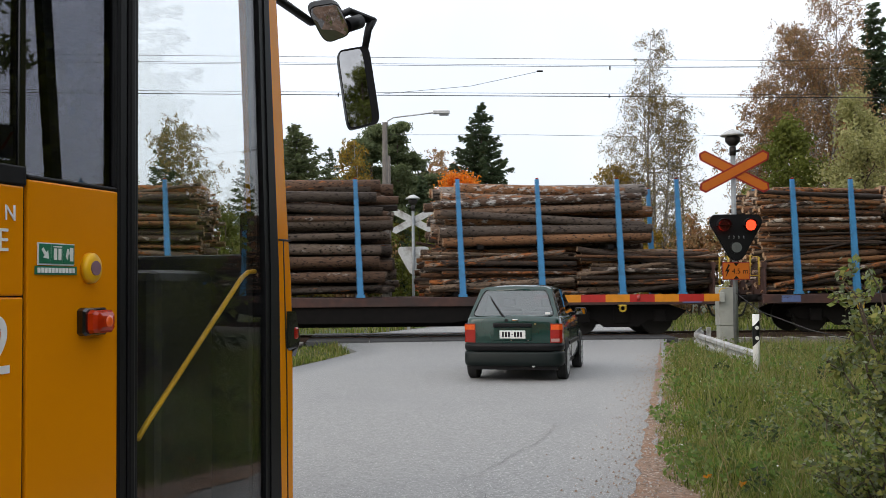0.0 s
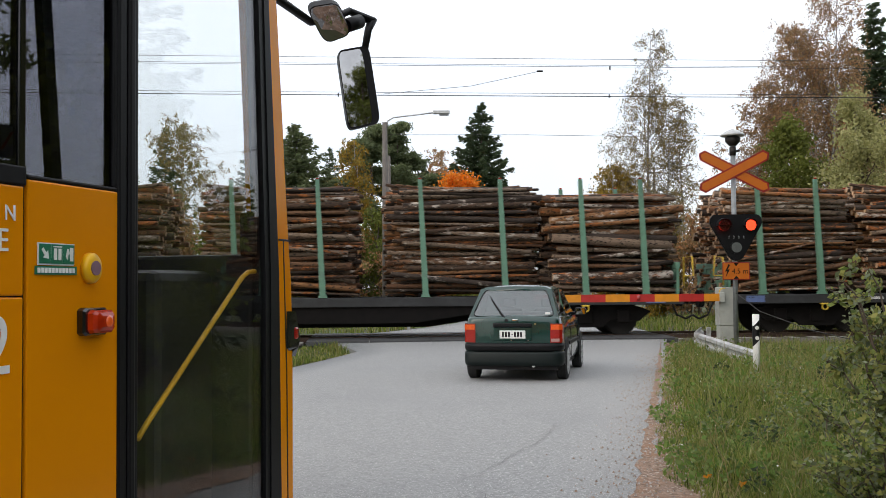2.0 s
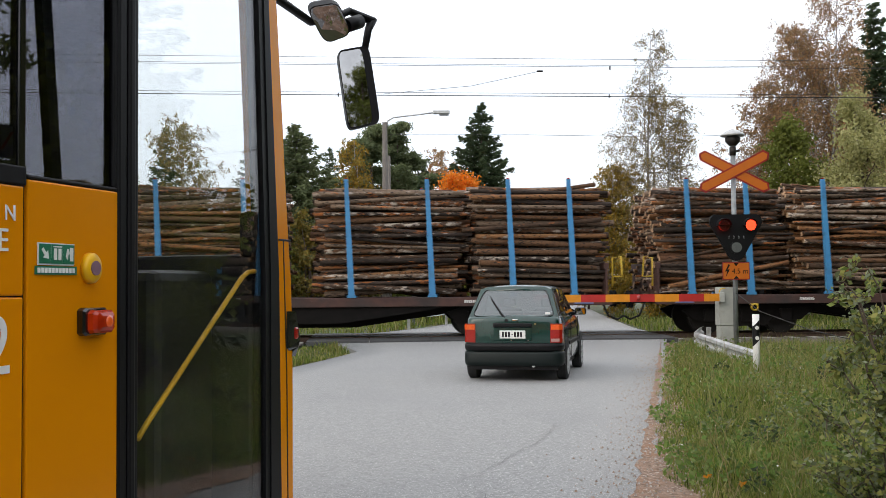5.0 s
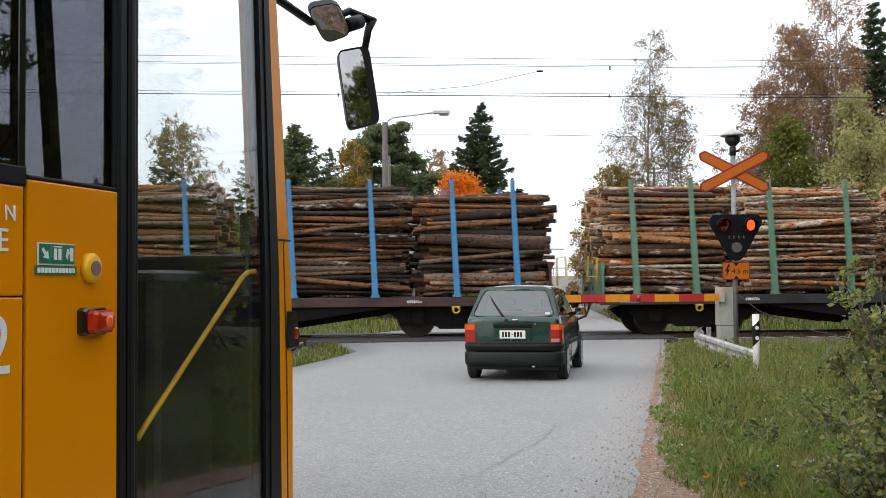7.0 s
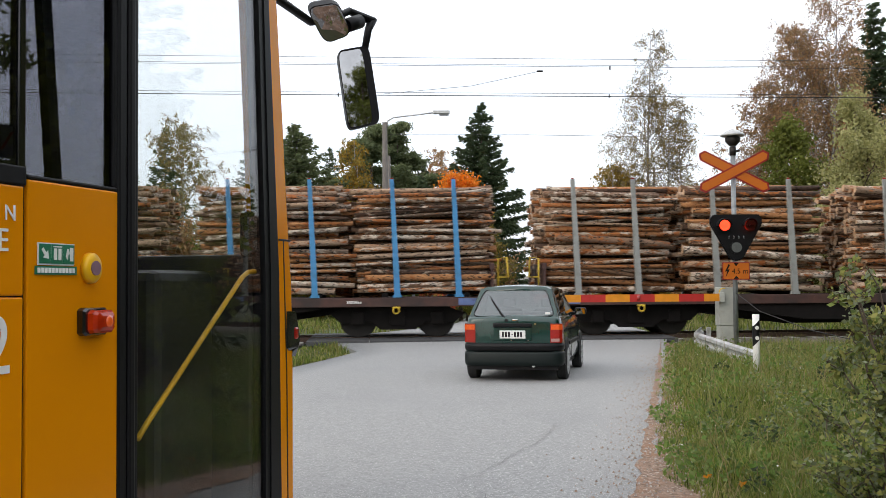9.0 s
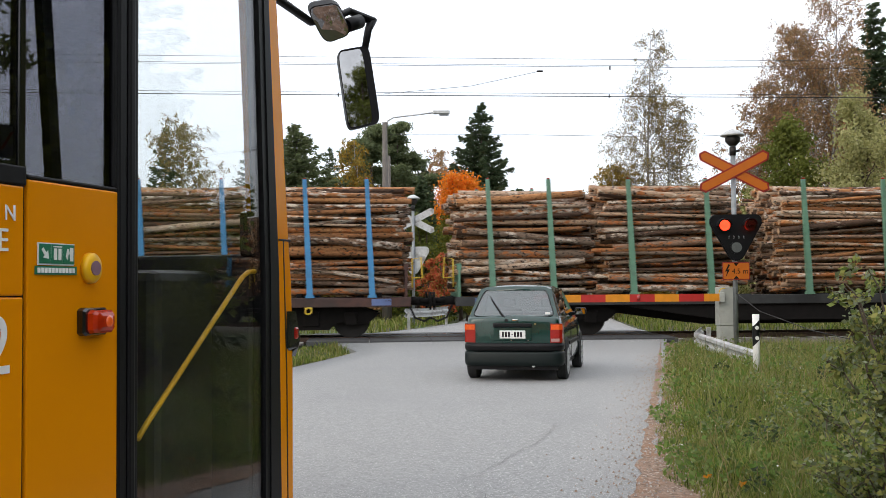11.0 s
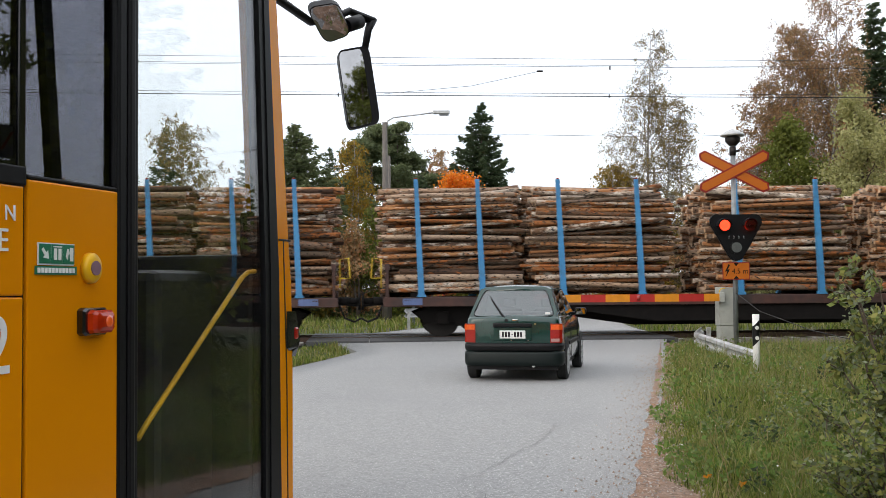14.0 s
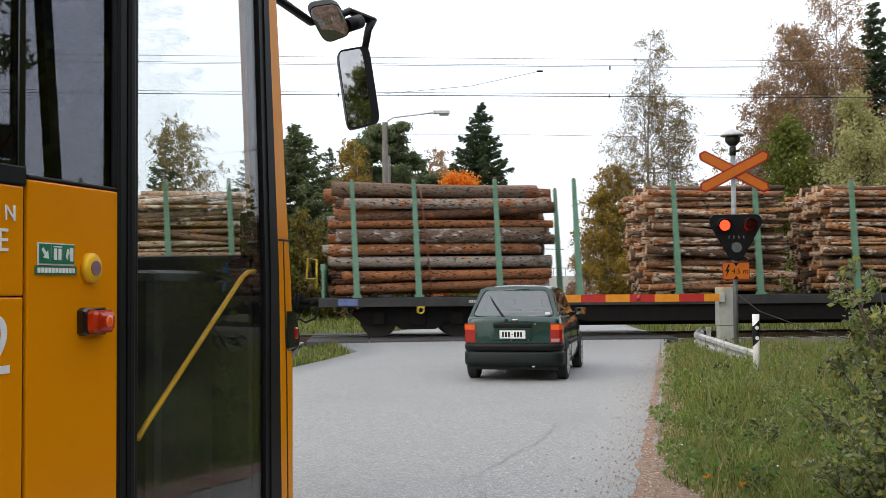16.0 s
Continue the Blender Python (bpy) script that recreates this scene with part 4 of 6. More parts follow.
    rod(bm, [L(-0.40, 6.05, 3.0), L(-0.425, 6.03, 2.93), L(-0.445, 6.0, 2.80)], [0.028, 0.022, 0.020], 10)
    part("mirror_arm", bm, "black_plastic", bus)

    def mirror(name, corners, thick, face_in, label, r=0.18, slim=0.0):
        """A housing behind four corners (top left, top right, bottom right, bottom left) with a mirror plate in it."""
        c = [L(*p) for p in corners]
        nrm = (c[1] - c[0]).cross(c[3] - c[0]).normalized()
        mid = sum(c, Vector()) / 4
        def ring(k, d, n=6):
            out = []
            q = [mid + (p - mid) * k + nrm * d for p in c]
            if k == face_in:
                q[1], q[2] = q[1].lerp(q[0], slim), q[2].lerp(q[3], slim)
            for i in range(4):
                a, b, d2 = q[i - 1], q[i], q[(i + 1) % 4]
                for t in np.linspace(0, 1, n):
                    p0, p1 = b + (a - b) * r, b + (d2 - b) * r
                    out.append((p0 * (1 - t) + b * t) * (1 - t) + (b * (1 - t) + p1 * t) * t)
            return out
        bm = B()
        loft(bm, [ring(0.93, -0.001), ring(1.0, -0.003), ring(1.0, thick * 0.5), ring(0.9, thick * 0.85), ring(0.6, thick)])
        h = part(name, bm, "black_plastic", bus, label, smooth=False)
        bm = B()
        loft(bm, [ring(face_in, -0.004), ring(face_in, -0.0015)])
        part("mirror_plate", bm, "mirror", h)
        return h
    mirror("wing_mirror", [(-0.592, 5.88, 2.775), (-0.415, 5.92, 2.815), (-0.352, 5.957, 2.375), (-0.532, 5.917, 2.325)], 0.13, 0.95, "large black wing mirror", 0.16, 0.22)
    mirror("kerb_mirror", [(-0.735, 5.62, 2.955), (-0.56, 5.66, 2.995), (-0.505, 5.84, 2.86), (-0.65, 5.80, 2.795)], 0.09, 0.95, "small black kerb mirror", 0.3)


M["plate_purple"] = material("plate_purple", (0.22, 0.12, 0.16), rough=0.4, scale=30)
M["marker_orange"] = material("marker_orange", (0.55, 0.035, 0.004), (0.3, 0.015, 0.003), rough=0.15, scale=14, coat=0.2)


# ---- the car: local y forwards from its rear, x to its right ----
def build_car():
    car = thing("car", "small dark green hatchback waiting at the crossing", "car", at=pose(1.03, 15.72, 0.012, 0, 0, -12.5) @ Matrix.Diagonal((0.955, 1.0, 1.01, 1.0)))

    def ring(y, w, z0, zb, crown=0.015):
        half = [(w * 0.88, z0), (w * 0.985, z0 + 0.08), (w, z0 + 0.25), (w * 0.995, 0.70 if zb > 0.75 else zb - 0.08), (w * 0.955, zb - 0.03), (w * 0.90, zb)]
        pts = [(x, y, z) for x, z in half] + [(w * 0.45, y, zb + crown), (0, y, zb + crown * 1.2), (-w * 0.45, y, zb + crown)]
        return pts + [(-x, y, z) for x, z in half[::-1]]
    bm = B()
    loft(bm, [ring(0.030, 0.64, 0.32, 0.87), ring(0.036, 0.69, 0.30, 0.905), ring(0.055, 0.735, 0.28, 0.935), ring(0.10, 0.765, 0.26, 0.955), ring(0.3, 0.785, 0.24, 0.965), ring(1.0, 0.792, 0.2, 0.955),
              ring(2.0, 0.792, 0.2, 0.935), ring(2.6, 0.788, 0.22, 0.915), ring(3.0, 0.775, 0.24, 0.87), ring(3.4, 0.74, 0.26, 0.78), ring(3.62, 0.66, 0.28, 0.68), ring(3.68, 0.55, 0.32, 0.60)])
    body = part("body", bm, "car_green", car, "dark green painted body", smooth=True)
    # roof and pillars
    def roof_ring(y, w, z):
        return [(-w * 1.02, y, z - 0.075), (-w * 0.985, y, z - 0.03), (-w * 0.88, y, z + 0.002), (-w * 0.5, y, z + 0.028), (0, y, z + 0.036), (w * 0.5, y, z + 0.028), (w * 0.88, y, z + 0.002), (w * 0.985, y, z - 0.03), (w * 1.02, y, z - 0.075), (0, y, z - 0.03)]
    bm = B()
    loft(bm, [roof_ring(0.36, 0.50, 1.365), roof_ring(0.42, 0.545, 1.385), roof_ring(0.7, 0.575, 1.40), roof_ring(1.3, 0.58, 1.405), roof_ring(1.8, 0.56, 1.38), roof_ring(1.95, 0.53, 1.35)])
    part("roof", bm, "car_green", car, smooth=True)
    def pillar(a, b, wa, wb, depth=0.03):
        bm = B()
        (ax, ay, az), (bx, by, bz) = a, b
        loft(bm, [[(x - w[0], y - w[1], z), (x + w[0], y - w[1], z), (x + w[0], y + w[1], z), (x - w[0], y + w[1], z)] for (x, y, z), w in ((a, wa), (b, wb))])
        return part("pillar", bm, "car_green", car)
    for sg in (-1, 1):
        pillar((sg * 0.672, 0.17, 0.93), (sg * 0.528, 0.44, 1.37), (0.052, 0.06), (0.04, 0.05))
        pillar((sg * 0.695, 1.25, 0.93), (sg * 0.575, 1.25, 1.38), (0.012, 0.05), (0.012, 0.045))
        pillar((sg * 0.69, 2.62, 0.90), (sg * 0.545, 1.88, 1.36), (0.03, 0.05), (0.025, 0.05))
        pillar((sg * 0.690, 0.35, 0.93), (sg * 0.565, 0.52, 1.375), (0.014, 0.17), (0.012, 0.06))
    # glass
    def pane(name, pts, t=0.006):
        bm = B()
        v = [Vector(p) for p in pts]
        n = (v[1] - v[0]).cross(v[2] - v[0]).normalized() * t
        loft(bm, [[p for p in v], [p + n for p in v]])
        return part(name, bm, "car_glass", car)
    def rounded(c, r, n=6):
        c, out = [Vector(p) for p in c], []
        for i in range(4):
            a, b, d = c[i - 1], c[i], c[(i + 1) % 4]
            ra, rd = r / (a - b).length, r / (d - b).length
            for t in np.linspace(0, 1, n):
                p0, p1 = b + (a - b) * ra, b + (d - b) * rd
                out.append((p0 * (1 - t) + b * t) * (1 - t) + (b * (1 - t) + p1 * t) * t)
        return out
    inner = rounded([(-0.655, 0.105, 0.962), (0.655, 0.105, 0.962), (0.495, 0.374, 1.362), (-0.495, 0.374, 1.362)], 0.10)
    outer = rounded([(-0.71, 0.075, 0.925), (0.71, 0.075, 0.925), (0.548, 0.41, 1.408), (-0.548, 0.41, 1.408)], 0.13)
    back = [p + Vector((0, 0.03, -0.01)) for p in inner]
    bm = B()
    loft(bm, [[p + Vector((0, 0.05, -0.01)) for p in outer], outer, inner, back], caps=False)
    part("tailgate_frame", bm, "car_green", car)
    rear = pane("rear_window", [p + Vector((0, 0.006, 0)) for p in inner])
    bm = B()
    rod(bm, [q + Vector((0, -0.002, 0)) for q in inner] + [inner[0]], 0.009, 5)
    part("window_seal", bm, "black_plastic", rear)
    pane("windscreen", [(0.66, 2.6, 0.915), (-0.66, 2.6, 0.915), (-0.53, 1.9, 1.36), (0.53, 1.9, 1.36)])
    for sg in (-1, 1):
        pane("side_window", [(sg * 0.705, 0.5, 0.955), (sg * 0.705, 1.22, 0.955), (sg * 0.583, 1.22, 1.365), (sg * 0.58, 0.58, 1.355)])
        pane("side_window", [(sg * 0.705, 1.28, 0.95), (sg * 0.70, 2.5, 0.93), (sg * 0.57, 1.85, 1.35), (sg * 0.583, 1.28, 1.365)])
    # inside
    bm = B()
    box(bm, (-0.62, 0.75, 0.5), (0.62, 0.9, 1.02), 0.05)
    part("rear_bench", bm, "seat_cloth", car)
    for x in (-0.34, 0.34):
        bm = B()
        box(bm, (x - 0.24, 1.75, 0.5), (x + 0.24, 1.9, 1.06), 0.05)
        box(bm, (x - 0.12, 1.76, 1.07), (x + 0.12, 1.86, 1.22), 0.04)
        part("front_seat", bm, "seat_cloth", car)
    bm = B()
    box(bm, (-0.62, 0.2, 0.86), (0.62, 0.74, 0.90))
    part("parcel_shelf", bm, "dash", car)
    bm = B()
    box(bm, (-0.64, 2.3, 0.5), (0.64, 2.7, 0.93), 0.04)
    part("dashboard", bm, "dash", car)
    # bumper
    def bar(z0, z1, out, mat, name):
        bm = B()
        def loop(z, g):
            half = [(0.795 - g, 0.34), (0.795 - g, 0.20), (0.785 - g, 0.11), (0.76 - g, 0.05), (0.71 - g, 0.01 + g), (0.62, -0.018 - out + g), (0.45, -0.036 - out + g), (0.2, -0.047 - out + g)]
            xs = [(-x, y) for x, y in half] + [(0, -0.05 - out + g)] + half[::-1]
            return [(x, y, z) for x, y in xs]
        loft(bm, [loop(z0, 0.045), loop(z0 + 0.012, 0.018), loop(z0 + 0.035, 0.004), loop(z0 + 0.07, 0.0), loop(z1 - 0.035, 0.0), loop(z1 - 0.012, 0.008), loop(z1, 0.03)])
        return part(name, bm, mat, car, smooth=True)
    bar(0.225, 0.445, 0.0, "bumper_dark", "rear_bumper")
    bar(0.445, 0.565, 0.014, "black_plastic", "bumper_trim")
    bm = B()
    box(bm, (-0.70, 0.05, 0.17), (0.70, 3.4, 0.26))
    part("underbody", bm, "black_plastic", car)
    # tail lights
    for sg in (-1, 1):
        bm = B()
        prism(bm, [(sg * 0.596, 0.05), (sg * 0.596, 0.024), (sg * 0.735, 0.034), (sg * 0.776, 0.085), (sg * 0.789, 0.20), (sg * 0.765, 0.20)], 0.575, 0.855, "z")
        t = part("tail_light", bm, "tail_red", car, "red tail light")
        bm = B()
        prism(bm, [(sg * 0.606, 0.03), (sg * 0.606, 0.018), (sg * 0.732, 0.028), (sg * 0.780, 0.085), (sg * 0.765, 0.1)], 0.765, 0.842, "z")
        part("brake_lens", bm, "tail_orange", t, "lit orange-red lens")
        bm = B()
        prism(bm, [(sg * 0.606, 0.03), (sg * 0.606, 0.018), (sg * 0.732, 0.028), (sg * 0.745, 0.05)], 0.59, 0.635, "z")
        part("reversing_lens", bm, "lens_pale" if sg > 0 else "tail_red", t)
    # plate, handle, badge, lock
    bm = B()
    box(bm, (-0.30, 0.015, 0.60), (0.30, 0.045, 0.80), 0.01)
    part("plate_recess", bm, "car_green", car)
    bm = B()
    box(bm, (-0.31, -0.002, 0.80), (0.31, 0.05, 0.862), 0.015)
    part("boot_handle", bm, "black_plastic", car)
    bm = B()
    box(bm, (-0.205, 0.006, 0.635), (0.205, 0.014, 0.755), 0.003)
    plate = part("licence_plate", bm, "white_paint", car, "white licence plate with black bars")
    bm = B()
    for k in range(7):
        x = -0.165 + k * 0.048
        if k == 3:
            box(bm, (x + 0.008, 0.003, 0.688), (x + 0.028, 0.007, 0.702))
        else:
            box(bm, (x, 0.003, 0.658), (x + 0.030, 0.007, 0.734))
    part("plate_bar", bm, "black_plastic", plate)
    bm = B()
    box(bm, (-0.005, 0.020, 0.89), (0.085, 0.045, 0.925), 0.008)
    part("badge", bm, "chrome", car)
    bm = B()
    disc(bm, (0.36, 0.03, 0.85), (0, 1, 0), 0.014, 0.03, 12)
    part("boot_lock", bm, "chrome", car)
    for x in (-0.02, 0.25):
        bm = B()
        disc(bm, (x, 0.012, 0.61), (0, 1, 0), 0.010, 0.02, 10)
        part("plate_screw", bm, "chrome", car)
    bm = B()
    rod(bm, [(-0.10, 0.045, 0.90), (-0.20, 0.105, 1.02), (-0.31, 0.20, 1.15), (-0.40, 0.265, 1.265)], [0.018, 0.012, 0.010, 0.006], 6)
    disc(bm, (-0.10, 0.045, 0.90), (0, 1, 0), 0.028, 0.03, 12)
    part("rear_wiper", bm, "black_plastic", car)
    bm = B()
    box(bm, (0.50, 0.125, 0.985), (0.585, 0.140, 1.02), 0.004)
    part("window_sticker", bm, "white_paint", car)
    for sg in (-1, 1):
        bm = B()
        box(bm, (sg * 0.87 - 0.10, 2.12, 0.93), (sg * 0.87 + 0.10, 2.24, 1.05), 0.035)
        rod(bm, [(sg * 0.70, 2.2, 0.95), (sg * 0.80, 2.2, 0.96)], 0.03, 8)
        w = part("door_mirror", bm, "black_plastic", car)
        bm = B()
        box(bm, (sg * 0.87 - 0.08, 2.112, 0.945), (sg * 0.87 + 0.08, 2.119, 1.035))
        part("mirror_plate", bm, "mirror", w)
        bm = B()
        box(bm, (sg * 0.797 - 0.01, 0.95, 0.50), (sg * 0.797 + 0.008, 2.5, 0.56), 0.005)
        part("side_strip", bm, "black_plastic", car)
        bm = B()
        box(bm, (sg * 0.80 - 0.012, 1.38, 0.80), (sg * 0.80 + 0.01, 1.52, 0.835), 0.008)
        part("door_handle", bm, "black_plastic", car)
        for y0, z0, z1 in ((1.27, 0.26, 0.93), (2.42, 0.45, 0.9)):
            bm = B()
            box(bm, (sg * 0.79 - 0.004, y0 - 0.004, z0), (sg * 0.79 + 0.006, y0 + 0.004, z1))
            part("door_gap", bm, "black_plastic", car)
        for y in (0.62, 2.98):
            bm = B()
            arch = [(y + 0.345 * math.cos(a), 0.285 + 0.345 * math.sin(a)) for a in np.linspace(-0.15, math.pi + 0.15, 17)]
            prism(bm, arch, sg * 0.70, sg * 0.797, "x")
            part("wheel_arch", bm, "black_plastic", car)
            secs = [[(x, r * math.cos(a), r * math.sin(a)) for a in np.linspace(0, 2 * math.pi, 28, endpoint=False)] for x, r in ((-0.085, 0.2), (-0.085, 0.255), (-0.06, 0.283), (0.06, 0.283), (0.085, 0.255), (0.085, 0.2))]
            bm = B()
            loft(bm, secs)
            tyre = part("wheel", bm, "rubber", car, "black tyre with silver hubcap", at=pose(sg * 0.725, y, 0.272))
            bm = B()
            disc(bm, (sg * 0.080, 0, 0), (1, 0, 0), 0.20, 0.014, 24)
            for k in range(6):
                a = k * math.pi / 3
                box(bm, (sg * 0.09 - 0.006, 0.12 * math.cos(a) - 0.02, 0.12 * math.sin(a) - 0.02), (sg * 0.09 + 0.006, 0.12 * math.cos(a) + 0.02, 0.12 * math.sin(a) + 0.02), 0.004)
            part("hubcap", bm, "galvanised", tyre)
    bm = B()
    rod(bm, [(0.33, -0.02, 0.235), (0.33, 0.3, 0.235)], 0.025, 10)
    part("exhaust_pipe", bm, "galvanised", car)


M["bumper_dark"] = material("bumper_dark", (0.002, 0.007, 0.0065), rough=0.5, scale=12, spec=0.3)
M["lens_pale"] = material("lens_pale", (0.42, 0.24, 0.22), rough=0.2, scale=30, coat=0.4)


# ---- crossing signals, barrier, roadside ----
FLASH = []
SX, SY = 6.56, 23.5


def cross_arms(parent, y, z, length, mats, back):
    for tilt in (27.5, -27.5):
        bm = B()
        h, w = length / 2, 0.125
        prism(bm, [(-h, 0), (-h + 0.09, -w), (h - 0.09, -w), (h, 0), (h - 0.09, w), (-h + 0.09, w)], -0.012, 0.0)
        arm = part("cross_arm", bm, mats[0], parent, at=pose(0.0, y + (0.0 if tilt > 0 else -0.02), z, 0, tilt, 0))
        if not back:
            bm = B()
            h, w = length / 2 - 0.05, 0.125 - 0.035
            prism(bm, [(-h, 0), (-h + 0.07, -w), (h - 0.07, -w), (h, 0), (h - 0.07, w), (-h + 0.07, w)], -0.016, -0.012)
            part("cross_face", bm, mats[1], arm)


def signal(at, back, label):
    s = thing("crossing_signal", label, "railway signal", at=at, group="level crossing signals")
    bm = B()
    rod(bm, [(0, 0, -0.1), (0, 0, 4.55)], 0.055, 14)
    part("mast", bm, "mast_grey", s)
    bm = B()
    rod(bm, [(0, 0, 4.3), (0, 0, 4.5)], 0.075, 12)
    rod(bm, [(0, 0, 4.52), (0, 0, 4.62), (0, 0, 4.70), (0, 0, 4.76)], [0.08, 0.17, 0.17, 0.10], 16)
    rod(bm, [(0.08, 0, 4.4), (0.16, 0, 4.42)], 0.03, 6)
    bell = part("bell", bm, "wheel_steel", s)
    bm = B()
    rod(bm, [(0, 0, 4.74), (0, 0, 4.78), (0, 0, 4.86), (0, 0, 4.9)], [0.27, 0.265, 0.13, 0.02], 20)
    part("bell_hood", bm, "galvanised", bell)
    cross_arms(s, -0.075, 3.93, 1.78, ("sign_red", "sign_orange") if not back else ("galvanised", "galvanised"), back)
    # signal head: a rounded triangle, point down
    bm = B()
    out = [(-0.58, 2.88), (-0.50, 2.96), (0.50, 2.96), (0.58, 2.88), (0.58, 2.74), (0.15, 1.98), (0.05, 1.92), (-0.05, 1.92), (-0.15, 1.98), (-0.58, 2.74)]
    prism(bm, out, -0.16, -0.06)
    bmesh.ops.bevel(bm, geom=[e for e in bm.edges], offset=0.02, segments=2, affect="EDGES")
    head = part("signal_head", bm, "black_plastic" if not back else "galvanised", s)
    if back:
        return s
    for x, z, mat in ((-0.29, 2.71, "red_lens"), (0.29, 2.71, "red_lens"), (0.0, 2.22, "lens_white")):
        bm = B()
        secs = []
        for y, r in ((-0.16, 0.165), (-0.36, 0.16), (-0.36, 0.148), (-0.17, 0.148)):
            secs.append([(x + r * math.cos(a), y, z + r * math.sin(a)) for a in np.linspace(0.0, math.pi, 17)])
        if mat == "red_lens":
            loft(bm, secs, closed=True, caps=False)
            part("hood", bm, "black_plastic", head)
        bm = B()
        disc(bm, (x, -0.168, z), (0, 1, 0), 0.15, 0.014, 24)
        part("lens_ring", bm, "black_plastic", head)
        bm = B()
        disc(bm, (x, -0.172, z), (0, 1, 0), 0.115, 0.016, 24)
        part("lens", bm, mat, head)
        if mat == "red_lens":
            # a lamp disc that turns: one side glows, the other is dark
            bm = B()
            disc(bm, (0, 0, 0), (0, 1, 0), 0.118, 0.008, 24, mat=1)
            for f in bm.faces:
                if len(f.verts) > 4 and f.calc_center_median().y < 0:
                    f.material_index = 0
            lamp = part("turning_lamp", bm, ["red_glow", "red_lens"], s, "red warning lamp", at=pose(x, -0.30, z))
            FLASH.append((lamp, x, z))
    bm = B()
    for k in (-1.5, -0.5, 0.5, 1.5):
        for z in (2.47, 2.43):
            disc(bm, (k * 0.11, -0.162, z), (0, 1, 0), 0.010, 0.01, 8)
    part("rivet", bm, "galvanised", head)
    # height sign
    bm = B()
    box(bm, (-0.305, -0.09, 1.50), (0.305, -0.08, 1.89), 0.004)
    sign = part("height_sign", bm, "sign_red", s, "orange sign with a lightning bolt and 4.5 m")
    bm = B()
    box(bm, (-0.285, -0.094, 1.52), (0.285, -0.089, 1.87))
    part("sign_face", bm, "sign_orange", sign)
    bm = B()
    for pts in ([(-0.17, 1.85), (-0.25, 1.68), (-0.20, 1.69), (-0.235, 1.56), (-0.14, 1.735), (-0.195, 1.725), (-0.13, 1.83)], [(-0.06, 1.87), (0.06, 1.87), (0, 1.80)], [(-0.06, 1.52), (0.06, 1.52), (0, 1.59)]):
        prism(bm, pts, -0.097, -0.093)
    part("bolt_mark", bm, "black_plastic", sign)
    cu = bpy.data.curves.new("height_text", "FONT")
    cu.body, cu.size, cu.extrude, cu.space_character = "4.5 m", 0.165, 0.002, 1.0
    o = new("height_text", cu)
    cu.materials.append(M["black_plastic"])
    o.parent = sign
    o.matrix_basis = pose(-0.10, -0.097, 1.635, 90, 0, 0)
    return s


